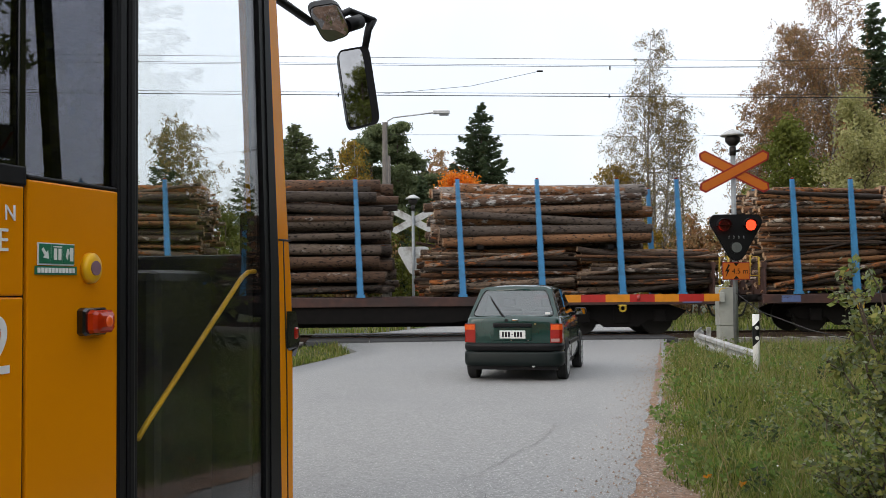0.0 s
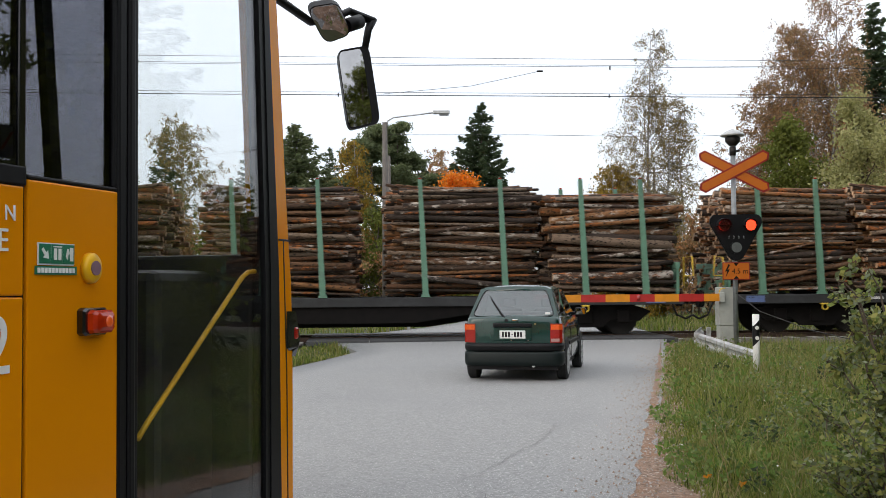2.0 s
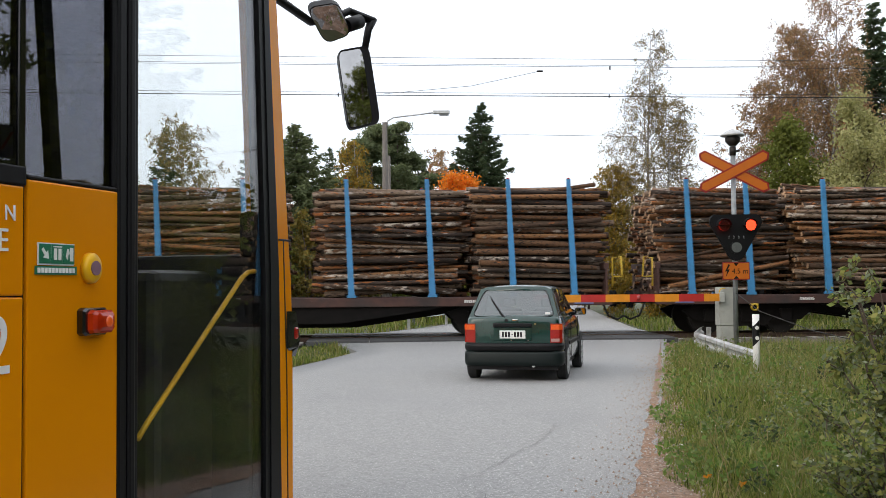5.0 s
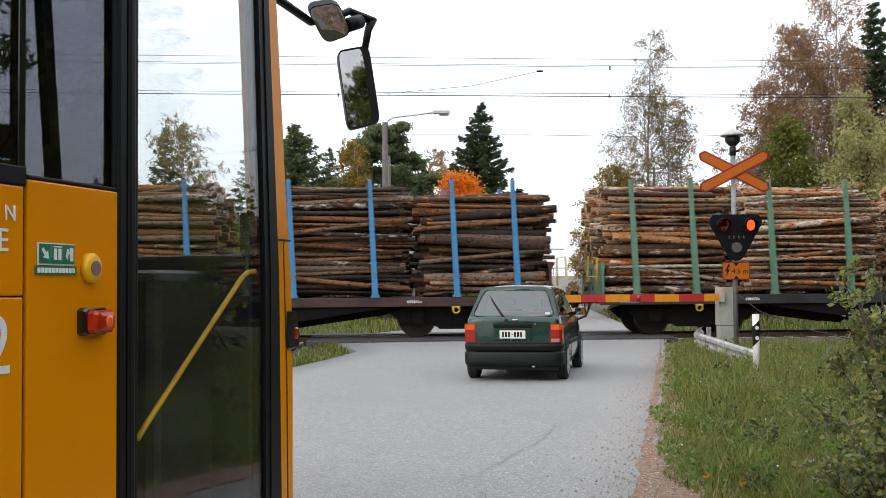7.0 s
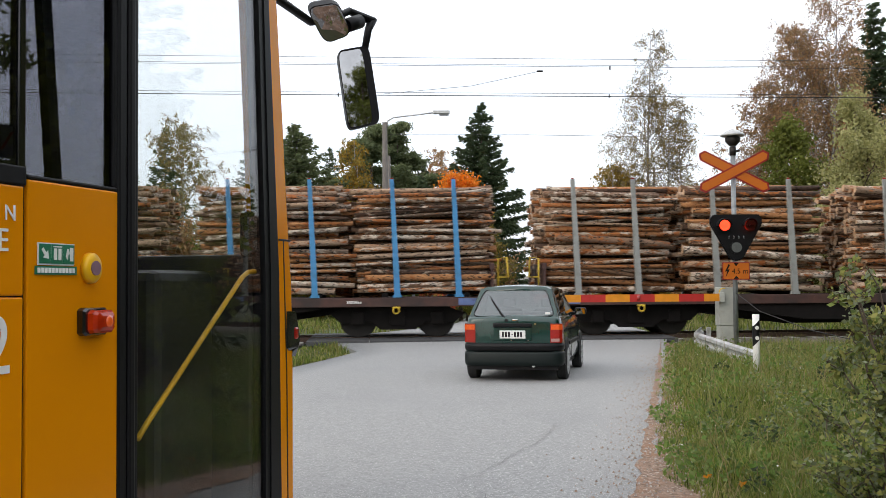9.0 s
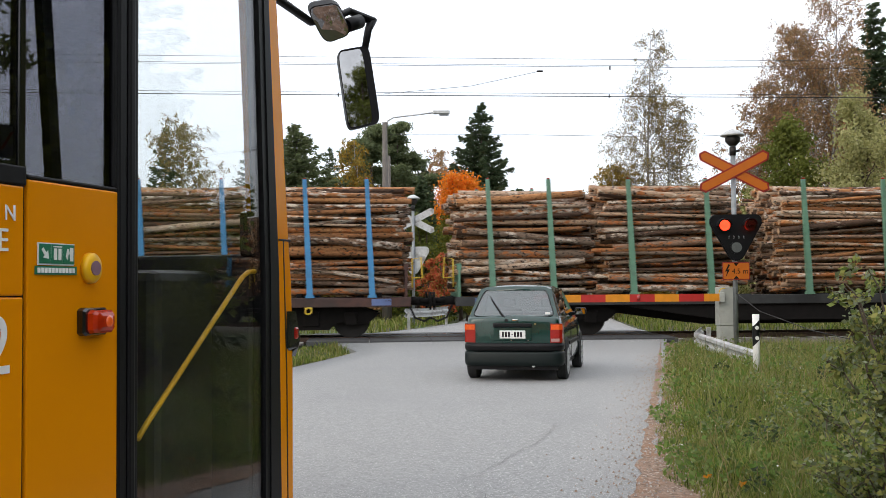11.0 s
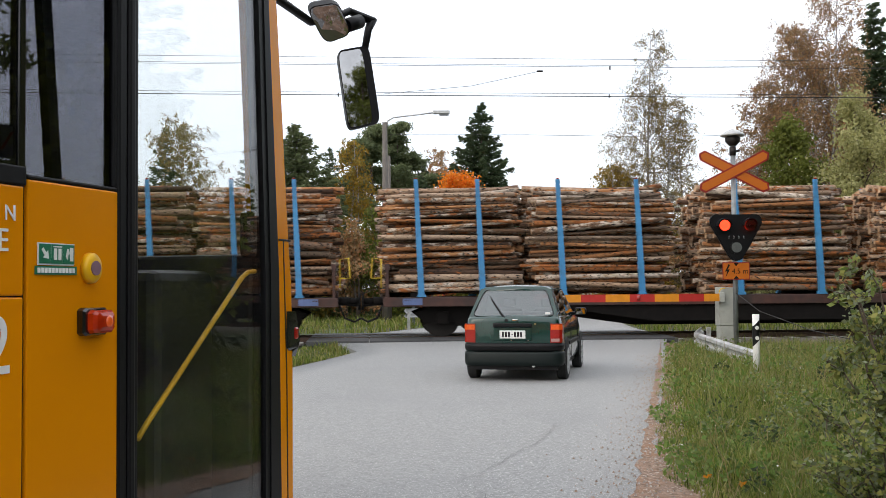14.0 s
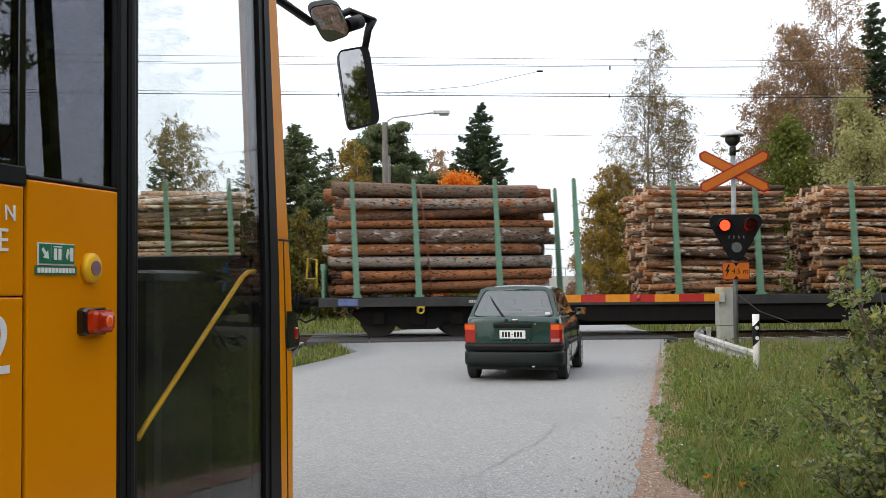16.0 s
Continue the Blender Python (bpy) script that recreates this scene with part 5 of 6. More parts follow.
def build_signals():
    signal(pose(SX, SY, 0.05, 0, 0, 0), False, "crossing signal with orange cross and red lamps")
    signal(pose(-1.11, 39.0, 0.0, 0, 0, 176), True, "grey back of a crossing signal beyond the track")
    cab = thing("barrier_cabinet", "grey steel barrier drive cabinet with small holes", "cabinet", at=pose(6.46, 23.75, 0.0))
    bm = B()
    box(bm, (-0.26, -0.2, 0.52), (0.17, 0.15, 1.38), 0.015)
    part("body", bm, "grey_box", cab)
    bm = B()
    box(bm, (-0.24, -0.19, 0.22), (0.15, 0.14, 0.515), 0.01)
    part("lower_case", bm, "grey_box", cab)
    bm = B()
    box(bm, (-0.28, -0.25, -0.1), (0.22, 0.2, 0.216), 0.02)
    part("plinth", bm, "concrete", cab)
    for k in range(5):
        bm = B()
        disc(bm, (-0.06, -0.202, 1.28 - k * 0.09), (0, 1, 0), 0.011, 0.006, 8)
        part("hole", bm, "black_plastic", cab)
    bm = B()
    box(bm, (-0.24, -0.208, 0.6), (0.08, -0.2, 1.34), 0.004)
    part("door_panel", bm, "grey_box", cab)
    boom = thing("barrier_boom", "lowered barrier boom in red and yellow", "barrier", at=pose(6.18, 23.45, 1.155))
    x = 0.0
    marks = [("boom_yellow", 0.345), ("boom_red", 0.56), ("boom_yellow", 0.545), ("boom_red", 0.56), ("boom_yellow", 0.54), ("boom_red", 0.55), ("boom_yellow", 0.55), ("boom_red", 0.5)]
    for m, w in marks:
        bm = B()
        box(bm, (x - w, -0.03, -0.085), (x, 0.03, 0.085), 0.0)
        part("boom_section", bm, m, boom)
        x -= w
    for xx in (-1.82, -3.6):
        bm = B()
        rod(bm, [(xx, -0.05, -0.05), (xx, -0.05, 0.06)], 0.04, 10)
        part("boom_lamp", bm, "tail_red", boom)
    bm = B()
    rod(bm, [(0.0, 0.02, 0.08), (0.02, 0.02, 0.16), (0.07, 0.02, 0.2), (0.14, 0.02, 0.2)], 0.012, 6)
    part("boom_cable", bm, "yellow_paint", boom)
    bm = B()
    box(bm, (0.0, -0.05, -0.11), (0.12, 0.12, 0.11), 0.01)
    part("boom_hub", bm, "grey_box", boom)
    # thin stay wire from the mast down into the weeds
    bm = B()
    rod(bm, [(SX, SY - 0.06, 1.25), (7.0, 23.2, 0.85), (7.9, 22.6, 0.45), (9.2, 21.6, 0.1), (10.0, 21.0, -0.05)], 0.010, 5)
    thing("stay_wire", "thin slack steel wire beside the signal mast", "wire", bm=bm, mats="wire")

    # guard rail, its far end turned down
    g = thing("guard_rail", "galvanised W-beam guard rail with turned end", "guard rail")
    prof = [(0.0, 0.155), (-0.05, 0.12), (-0.055, 0.06), (0.0, 0.02), (0.0, -0.02), (-0.055, -0.06), (-0.05, -0.12), (0.0, -0.155)]
    def beam(pts):
        bm = B()
        secs = []
        for i, (x, y, z) in enumerate(pts):
            a, b = pts[max(i - 1, 0)], pts[min(i + 1, len(pts) - 1)]
            d = Vector((b[0] - a[0], b[1] - a[1], 0)).normalized()
            n = Vector((d.y, -d.x, 0))
            secs.append([Vector((x, y, z + q)) + n * p for p, q in prof] + [Vector((x, y, z + q)) + n * (p + 0.008) for p, q in prof[::-1]])
        loft(bm, secs)
        return bm
    part("beam", beam([(5.50, 18.45, 0.12), (5.51, 19.8, 0.15), (5.52, 21.4, 0.20), (5.53, 22.9, 0.25)]), "galvanised", g)
    part("end_beam", beam([(5.53, 22.95, 0.255), (5.58, 23.1, 0.28), (5.68, 23.25, 0.33), (5.80, 23.35, 0.37)]), "galvanised", g)
    for x, y, z in ((5.62, 18.9, 0.2), (5.64, 21.6, 0.3), (5.86, 23.2, 0.5)):
        bm = B()
        box(bm, (x - 0.03, y - 0.05, -0.2), (x + 0.05, y + 0.05, z), 0.004)
        part("rail_post", bm, "galvanised", g)
    d = thing("marker_post", "white roadside marker post with black band", "marker post", at=pose(4.89, 16.4, -0.02))
    bm = B()
    rod(bm, [(0, 0, -0.1), (0, 0, 0.99)], 0.055, 14)
    part("post", bm, "white_paint", d, smooth=False)
    bm = B()
    secs = [[(0.057 * math.cos(a), 0.057 * math.sin(a), z + 0.06 * math.cos(a)) for a in np.linspace(0, 2 * math.pi, 16, endpoint=False)] for z in (0.55, 0.86)]
    loft(bm, secs)
    band = part("band", bm, "black_plastic", d)
    for z in (0.62, 0.78):
        bm = B()
        disc(bm, (0, -0.058, z), (0, 1, 0), 0.03, 0.008, 14)
        part("reflector", bm, "white_paint", band)

    # lamp post and poles beyond the track
    lp = thing("street_lamp", "wooden pole street lamp with long arm", "street lamp", at=pose(-2.31, 42, 0))
    bm = B()
    rod(bm, [(0, 0, -0.2), (0, 0, 8.1)], [0.15, 0.10], 12)
    part("pole", bm, "pole_wood", lp)
    bm = B()
    rod(bm, [(0.05, 0, 7.7), (0.12, -0.05, 8.15), (0.35, -0.1, 8.28), (2.0, -0.4, 8.42)], 0.03, 8)
    part("arm", bm, "galvanised", lp)
    bm = B()
    box(bm, (1.95, -0.52, 8.36), (2.62, -0.30, 8.50), 0.03)
    h = part("lamp_head", bm, "galvanised", lp)
    bm = B()
    box(bm, (2.2, -0.5, 8.30), (2.58, -0.32, 8.36), 0.02)
    part("diffuser", bm, "lens_white", h)
    for x, y, hgt in ((-2.26, 44, 7.0), (12.6, 62, 8.5)):
        p = thing("utility_pole", "weathered wooden utility pole", "utility pole", at=pose(x, y, 0), group="wooden utility poles")
        bm = B()
        rod(bm, [(0, 0, -0.2), (0, 0, hgt)], [0.1, 0.07], 10)
        part("pole", bm, "pole_wood", p)
        if y > 50:
            bm = B()
            box(bm, (-0.4, -0.05, hgt - 0.4), (0.4, 0.05, hgt - 0.3))
            part("crossbar", bm, "pole_wood", p)
    bm = B()
    rod(bm, [(-2.2, 42, 7.6), (3.5, 44, 7.85), (9.5, 47, 8.15), (22, 52, 9.0)], 0.011, 4)
    thing("service_cable", "thin black cable between poles", "cable", bm=bm, mats="wire")
    # overhead line along the track
    for off, z, r in ((1.45, 7.67, 0.007), (1.45, 7.46, 0.007), (1.45, 7.50, 0.006), (1.45, 6.64, 0.013), (1.52, 6.73, 0.007), (5.0, 7.30, 0.006)):
        bm = B()
        rod(bm, [on_track(s, off, z + 0.0001 * (s - 6) ** 2) for s in range(-60, 61, 6)], r, 4)
        thing("overhead_wire", "thin overhead railway line against the sky", "overhead wire", group="overhead line wires", bm=bm, mats="wire")
    bm = B()
    rod(bm, [on_track(-1.5, 1.45, 6.68), on_track(0.9, 1.45, 6.91), on_track(2.8, 1.45, 7.33)], 0.007, 4)
    disc(bm, on_track(2.8, 1.45, 7.33), (1, 0, 0), 0.025, 0.16, 8)
    thing("overhead_wire", "thin slanting overhead stay wire with insulator", "overhead wire", group="overhead line wires", bm=bm, mats="wire")
    for s, z in ((4.75, 7.38), (4.72, 6.60), (-2.7, 6.60)):
        bm = B()
        rod(bm, [on_track(s, 1.45, z), on_track(s, 1.45, z + 0.10)], 0.02, 6)
        thing("line_clamp", "small dark clamp on the overhead line", "clamp", group="overhead line clamps", bm=bm, mats="wire")
    # far side: guard rail and bridge parapet at the end of the road
    g2 = thing("guard_rail", "short galvanised guard rail beyond the track", "guard rail")
    part("beam", beam([(-1.3, 36.0, 0.55), (-0.4, 37.5, 0.55), (0.2, 40.0, 0.55)]), "galvanised", g2)
    for x, y in ((-1.2, 36.1), (0.1, 39.5)):
        bm = B()
        box(bm, (x - 0.05, y - 0.05, -0.2), (x + 0.05, y + 0.05, 0.55))
        part("rail_post", bm, "galvanised", g2)
    br = thing("bridge_parapet", "pale concrete bridge parapet far along the road", "bridge", at=pose(12.5, 112, 0))
    bm = B()
    box(bm, (-7, 0, -0.5), (7, 0.5, 2.55), 0.05)
    part("wall", bm, "concrete", br)
    bm = B()
    rod(bm, [(-7, 0.1, 3.4), (7, 0.1, 3.4)], 0.05, 6)
    part("top_rail", bm, "galvanised", br)
    bm = B()
    box(bm, (-0.04, 0.06, 2.5), (0.04, 0.14, 3.4))
    first = part("baluster", bm, "galvanised", br, at=pose(-6.9, 0, 0))
    for k in range(1, 12):
        again(first, br, pose(-6.9 + k * 1.25, 0, 0))
    fl = thing("street_lamp", "thin grey street lamp on the far bridge", "street lamp", at=pose(10.4, 113, 2.0))
    bm = B()
    rod(bm, [(0, 0, -2), (0, 0, 3.2), (0.15, 0, 3.45), (0.5, 0, 3.5), (2.2, 0, 3.45)], 0.06, 8)
    part("pole", bm, "galvanised", fl)
    bm = B()
    box(bm, (2.1, -0.1, 3.38), (2.7, 0.1, 3.5), 0.02)
    part("lamp_head", bm, "galvanised", fl)


# ---- plants ----
def leaf_mesh(name, centres, size, rng, mat, long=1.6, droop=0.0, ways=None):
    """Many small pointed leaves, one island each."""
    c = np.asarray(centres, float)
    n = len(c)
    a = ways if ways is not None else rng.normal(size=(n, 3))
    a = a + rng.normal(size=(n, 3)) * (0.35 if ways is not None else 0)
    a[:, 2] -= droop
    a /= np.linalg.norm(a, axis=1)[:, None] + 1e-9
    b = np.cross(a, rng.normal(size=(n, 3)))
    b /= np.linalg.norm(b, axis=1)[:, None] + 1e-9
    s = size * rng.uniform(0.6, 1.35, size=(n, 1))
    v = np.stack([c - a * s * long / 2, c + b * s / 2, c + a * s * long / 2, c - b * s / 2], 1).reshape(-1, 3)
    f = np.arange(4 * n).reshape(n, 4)
    me = bpy.data.meshes.new(name)
    me.from_pydata(v.tolist(), [], f.tolist())
    me.materials.append(M[mat])
    return me


def add_mesh(name, me, parent, label=""):
    o = new(name, me)
    o.parent = parent
    return tagged(o, label)


def broadleaf(at, height, spread, mat, leaves, size, seed, label, trunk="trunk", base=0.2, stems=1, sharp=0.8, name="tree", category="tree", limbs=34, thin=1.0):
    """A tree with a trunk, limbs, twigs and a ragged, open crown."""
    rng, r2 = np.random.default_rng(seed), random.Random(seed)
    t = thing(name, label, category, at=at)
    bm = B()
    tips = []
    for k in range(stems):
        lean = Vector((r2.uniform(-0.07, 0.07), r2.uniform(-0.07, 0.07), 0)) * (0.5 + stems * 0.5)
        h = height * (1 if k == 0 else r2.uniform(0.6, 0.92))
        foot = Vector((r2.uniform(-0.3, 0.3), r2.uniform(-0.3, 0.3), 0)) * (stems > 1)
        def trunk_at(f):
            return foot + lean * h * f * 0.5 + Vector((0.12 * math.sin(f * 5 + k), 0.1 * math.cos(f * 4 + seed), h * f)) - Vector((0.12 * math.sin(k), 0.1 * math.cos(seed), 0)) * 1.0
        r0 = height * 0.011 * thin
        rod(bm, [trunk_at(f) - (Vector((0, 0, 0.2)) if f == 0 else Vector())for f in np.linspace(0, 1, 9)], [r0 * (1 - 0.93 * f) + 0.008 for f in np.linspace(0, 1, 9)], 7)
        for j in range(limbs // stems):
            f = base + (0.98 - base) * (j + r2.random()) / (limbs // stems)
            g = (f - base) / (1 - base)
            ln = spread * (math.sin(math.pi * min(1, 0.16 + 0.84 * g)) ** sharp) * (1 - 0.45 * g) * r2.uniform(0.55, 1.15)
            az = r2.uniform(0, 2 * math.pi)
            d = Vector((math.cos(az), math.sin(az), r2.uniform(0.4, 1.1)))
            p = trunk_at(f)
            mid = p + d * ln * 0.55
            end = p + Vector((d.x, d.y, d.z * 0.7)) * ln
            rod(bm, [p, mid, end], [r0 * 0.32 * (1.1 - g) + 0.006, 0.012, 0.005], 4, caps=False)
            tips += [(mid, end)]
            for q in range(4):
                a = p.lerp(end, r2.uniform(0.35, 0.95))
                e = a + Vector((r2.gauss(0, 1), r2.gauss(0, 1), r2.gauss(0.3, 0.8))).normalized() * ln * r2.uniform(0.2, 0.5)
                rod(bm, [a, e], [0.009, 0.004], 3, caps=False)
                tips += [(a, e)]
    part("trunk", bm, trunk, t)
    a = np.array([x[0] for x in tips])
    b = np.array([x[1] for x in tips])
    pick = rng.integers(0, len(tips), leaves)
    f = rng.beta(2.0, 1.2, size=(leaves, 1))
    c = a[pick] * (1 - f) + b[pick] * f + rng.normal(size=(leaves, 3)) * spread * 0.07
    add_mesh("crown", leaf_mesh("crown", c, size, rng, mat, 1.4), t)
    return t


def birch(at, height, spread, mat, leaves, size, seed, label, stems=2, limbs=80, twigs=9, base=0.10, hang=0.5, wide=0.35, trunk="birch_trunk"):
    """A birch: slim stems, steep limbs, many hanging twigs that carry the small leaves; wide is the height of the widest part."""
    rng, r2 = np.random.default_rng(seed), random.Random(seed)
    t = thing("birch", label, "tree", at=at)
    bm, fine = B(), B()
    a, b = [], []
    for k in range(stems):
        h = height * (1 if k == 0 else r2.uniform(0.72, 0.93))
        foot = Vector((r2.uniform(-0.25, 0.25), r2.uniform(-0.25, 0.25), 0)) * (stems > 1)
        lean = Vector((r2.uniform(-1, 1), r2.uniform(-1, 1), 0)) * spread * (0.05 if stems == 1 else 0.28)
        phase = r2.uniform(0, 6)
        def stem(f):
            return foot + lean * f + Vector((0.10 * math.sin(f * 6 + phase), 0.1 * math.cos(f * 5 + phase), h * f - (0.2 if f == 0 else 0)))
        r0 = height * 0.0062
        rod(bm, [stem(f) for f in np.linspace(0, 1, 10)], [r0 * (1 - 0.95 * f) + 0.006 for f in np.linspace(0, 1, 10)], 6)
        for j in range(limbs // stems):
            f = base + (0.99 - base) * (j + r2.random()) / (limbs // stems)
            g = (f - base) / (1 - base)
            full = (g / wide) ** 0.5 if g < wide else ((1 - g) / (1 - wide)) ** 0.75
            ln = spread * (0.12 + 0.88 * full) * r2.uniform(0.5, 1.15)
            az = r2.uniform(0, 2 * math.pi)
            p = stem(f)
            d = Vector((math.cos(az), math.sin(az), r2.uniform(0.7, 1.7)))
            mid, end = p + d * ln * 0.5, p + Vector((d.x, d.y, d.z * 0.72)) * ln
            rod(bm, [p, mid, end], [r0 * 0.3 * (1.1 - g) + 0.008, 0.011, 0.005], 4, caps=False)
            for q in range(twigs):
                u = r2.uniform(0.2, 1.0)
                c = p.lerp(mid, u * 2) if u < 0.5 else mid.lerp(end, u * 2 - 1)
                w = Vector((d.x + r2.gauss(0, 0.8), d.y + r2.gauss(0, 0.8), r2.gauss(0.35, 0.5))).normalized() * r2.uniform(0.25, 0.6) * (0.5 + 0.28 * spread)
                e = c + w
                drop = e + w * 0.35 - Vector((0, 0, hang * r2.uniform(0.3, 1.0)))
                rod(fine, [c, e, drop], [0.008, 0.006, 0.004], 3, caps=False)
                a += [c, e, e]
                b += [e, drop, drop]
    part("trunk", bm, trunk, t)
    part("twig", fine, "twig", t)["kind"] = "stuff"
    a, b = np.array(a), np.array(b)
    pick = rng.integers(0, len(a), leaves)
    bare = rng.random(len(a)) < 0.25
    pick = pick[~bare[pick]]
    f = rng.random((len(pick), 1))
    c = a[pick] * (1 - f) + b[pick] * f + rng.normal(size=(len(pick), 3)) * 0.07
    add_mesh("crown", leaf_mesh("crown", c, size, rng, mat, 1.4, 0.4), t)
    return t


def maple(at, height, radius, seed, label):
    """A dense round-topped young maple, orange above and still green below."""
    rng, r2 = np.random.default_rng(seed), random.Random(seed)
    t = thing("maple", label, "tree", at=at)
    bm = B()
    rod(bm, [(0, 0, -0.2), (0.05, 0, height * 0.4), (0, 0, height * 0.85)], [0.09, 0.06, 0.02], 7)
    cs = []
    for k in range(150):
        z = height * (0.12 + 0.86 * (k + r2.random()) / 150)
        g = z / height
        w = radius * (min(1, 0.45 + g) if g < 0.6 else math.sqrt(max(0.02, 1 - ((g - 0.6) / 0.42) ** 2)))
        az, q = r2.uniform(0, 2 * math.pi), r2.uniform(0.45, 1.0) * w
        e = Vector((math.cos(az) * q, math.sin(az) * q, z))
        rod(bm, [(0, 0, z * 0.75), e], [0.015, 0.005], 3, caps=False)
        cs.append(np.array(e)[None] + rng.normal(size=(150, 3)) * (0.2, 0.2, 0.15))
    part("trunk", bm, "trunk", t)
    c = np.concatenate(cs)
    turn = c[:, 2] + rng.normal(size=len(c)) * 0.3 + 0.35 * np.sin(c[:, 0] * 5) > height * 0.74
    add_mesh("crown", leaf_mesh("crown", c[turn], 0.085, rng, "orange_leaf", 1.2), t, "bright orange leaves at the top")
    add_mesh("lower_crown", leaf_mesh("lower_crown", c[~turn], 0.085, rng, "bush_green", 1.2), t, "green leaves still unturned")
    return t


def spruce(at, height, spread, seed, label, leaves=9000, mat="spruce_needle", tiers=30, bare=0.04):
    rng, r2 = np.random.default_rng(seed), random.Random(seed)
    t = thing("spruce", label, "tree", at=at)
    bm = B()
    rod(bm, [(0, 0, -0.2), (0.05, 0, height * 0.5), (0, 0, height)], [height * 0.014, height * 0.008, 0.01], 7)
    cs, ws = [], []
    total = 0
    for k in range(tiers):
        f = bare + (0.985 - bare) * k / (tiers - 1)
        ln0 = spread * (1 - f) ** 0.85 + 0.12
        n = 7 if f < 0.8 else 5
        for j in range(n):
            az = 2 * math.pi * (j + r2.random() * 0.8) / n + k
            ln = ln0 * r2.uniform(0.6, 1.2)
            up = 0.25 - 0.55 * (1 - f)
            p = Vector((0, 0, height * f + r2.uniform(-0.1, 0.1)))
            d = Vector((math.cos(az), math.sin(az), up))
            pts = [p, p + d * ln * 0.55, p + d * ln + Vector((0, 0, 0.16 * ln))]
            rod(bm, pts, [0.02, 0.013, 0.004], 3, caps=False)
            m = max(6, int(leaves * ln / (tiers * 7 * spread * 0.55)))
            u = rng.random(m) ** 0.7
            side = np.array([-d.y, d.x, 0])
            base = np.array(p)[None] + np.array(d)[None] * (ln * u)[:, None]
            base[:, 2] += 0.16 * ln * u ** 2
            w = rng.normal(size=m) * 0.16 * ln * (1.1 - u) + rng.normal(size=m) * 0.05
            q = base + side[None] * w[:, None]
            q[:, 2] -= np.abs(rng.normal(size=m)) * 0.12 + 0.05 * rng.random(m)
            cs.append(q)
            ws.append(np.array(d)[None] + side[None] * np.sign(w)[:, None] * 0.8)
    part("trunk", bm, "trunk", t)
    c, w = np.concatenate(cs), np.concatenate(ws)
    add_mesh("crown", leaf_mesh("crown", c, 0.05 + height * 0.003, rng, mat, 3.2, 0.35, w), t)
    return t


def pine(at, height, spread, seed, label, leaves=7000, base=0.45):
    rng, r2 = np.random.default_rng(seed), random.Random(seed)
    t = thing("pine", label, "tree", at=at)
    bm = B()
    r0 = height * 0.014
    rod(bm, [(0, 0, -0.2), (0.15, 0.05, height * 0.35), (0.05, 0.1, height * 0.7), (0, 0, height)], [r0, r0 * 0.8, r0 * 0.5, 0.015], 9)
    cs = []
    for k in range(40):
        f = base + (1 - base) * (k + r2.random()) / 40
        g = (f - base) / (1 - base)
        ln = spread * math.sin(math.pi * (0.22 + 0.74 * g)) * r2.uniform(0.6, 1.15)
        az = r2.uniform(0, 2 * math.pi)
        p = Vector((0.05, 0.05, height * f))
        d = Vector((math.cos(az), math.sin(az), r2.uniform(0.05, 0.5)))
        end = p + d * ln
        rod(bm, [p, p + d * ln * 0.5 + Vector((0, 0, -0.05 * ln)), end], [r0 * 0.3, 0.02, 0.008], 4, caps=False)
        for q in range(5):
            c0 = p.lerp(end, r2.uniform(0.4, 1.05)) + Vector((r2.gauss(0, 0.22), r2.gauss(0, 0.22), r2.gauss(0.05, 0.12))) * ln * 0.6
            m = leaves // 200
            cs.append(np.array(c0)[None] + rng.normal(size=(m, 3)) * np.array([0.2, 0.2, 0.11]) * (0.5 + spread * 0.22))
    part("trunk", bm, "trunk", t)
    add_mesh("crown", leaf_mesh("crown", np.concatenate(cs), 0.045 + height * 0.0035, rng, "pine_needle", 3.0), t)
    return t


def shrub(at, height, spread, mat, seed, label, stems=9, leaves=420, size=0.055, group=""):
    """Arching stems from one root, leaves along them."""
    rng, r2 = np.random.default_rng(seed), random.Random(seed)
    t = thing("shrub", label, "shrub", at=at, group=group)
    bm = B()
    cs, ws = [], []
    for k in range(stems):
        az = r2.uniform(0, 2 * math.pi)
        out = Vector((math.cos(az), math.sin(az), 0)) * spread * r2.uniform(0.25, 1.0)
        h = height * r2.uniform(0.55, 1.05)
        pts = [Vector((out.x * f ** 1.5, out.y * f ** 1.5, h * (1 - (1 - f) ** 1.5))) + Vector((r2.gauss(0, 0.02), r2.gauss(0, 0.02), 0)) * (f > 0) for f in np.linspace(0, 1, 7)]
        pts[0].z = -0.1
        rod(bm, pts, [0.011 * height * (1 - 0.85 * f) for f in np.linspace(0, 1, 7)], 5, caps=False)
        for q in range(6):
            i = r2.randrange(2, 7)
            a = pts[i]
            e = a + Vector((r2.gauss(0, 1), r2.gauss(0, 1), r2.gauss(0.5, 0.6))).normalized() * spread * r2.uniform(0.2, 0.5)
            rod(bm, [a, e], [0.005, 0.0025], 4, caps=False)
            m = leaves // (stems * 6)
            u = rng.random((m, 1))
            cs.append(np.array(a)[None] * (1 - u) + np.array(e)[None] * u + rng.normal(size=(m, 3)) * size * 0.8)
            ws.append(np.repeat(np.array(e - a)[None], m, 0) / (e - a).length + rng.normal(size=(m, 3)) * 0.7)
    part("stem", bm, "twig", t)
    add_mesh("foliage", leaf_mesh("foliage", np.concatenate(cs), size, rng, mat, 1.7, 0.2, np.concatenate(ws)), t)
    return t


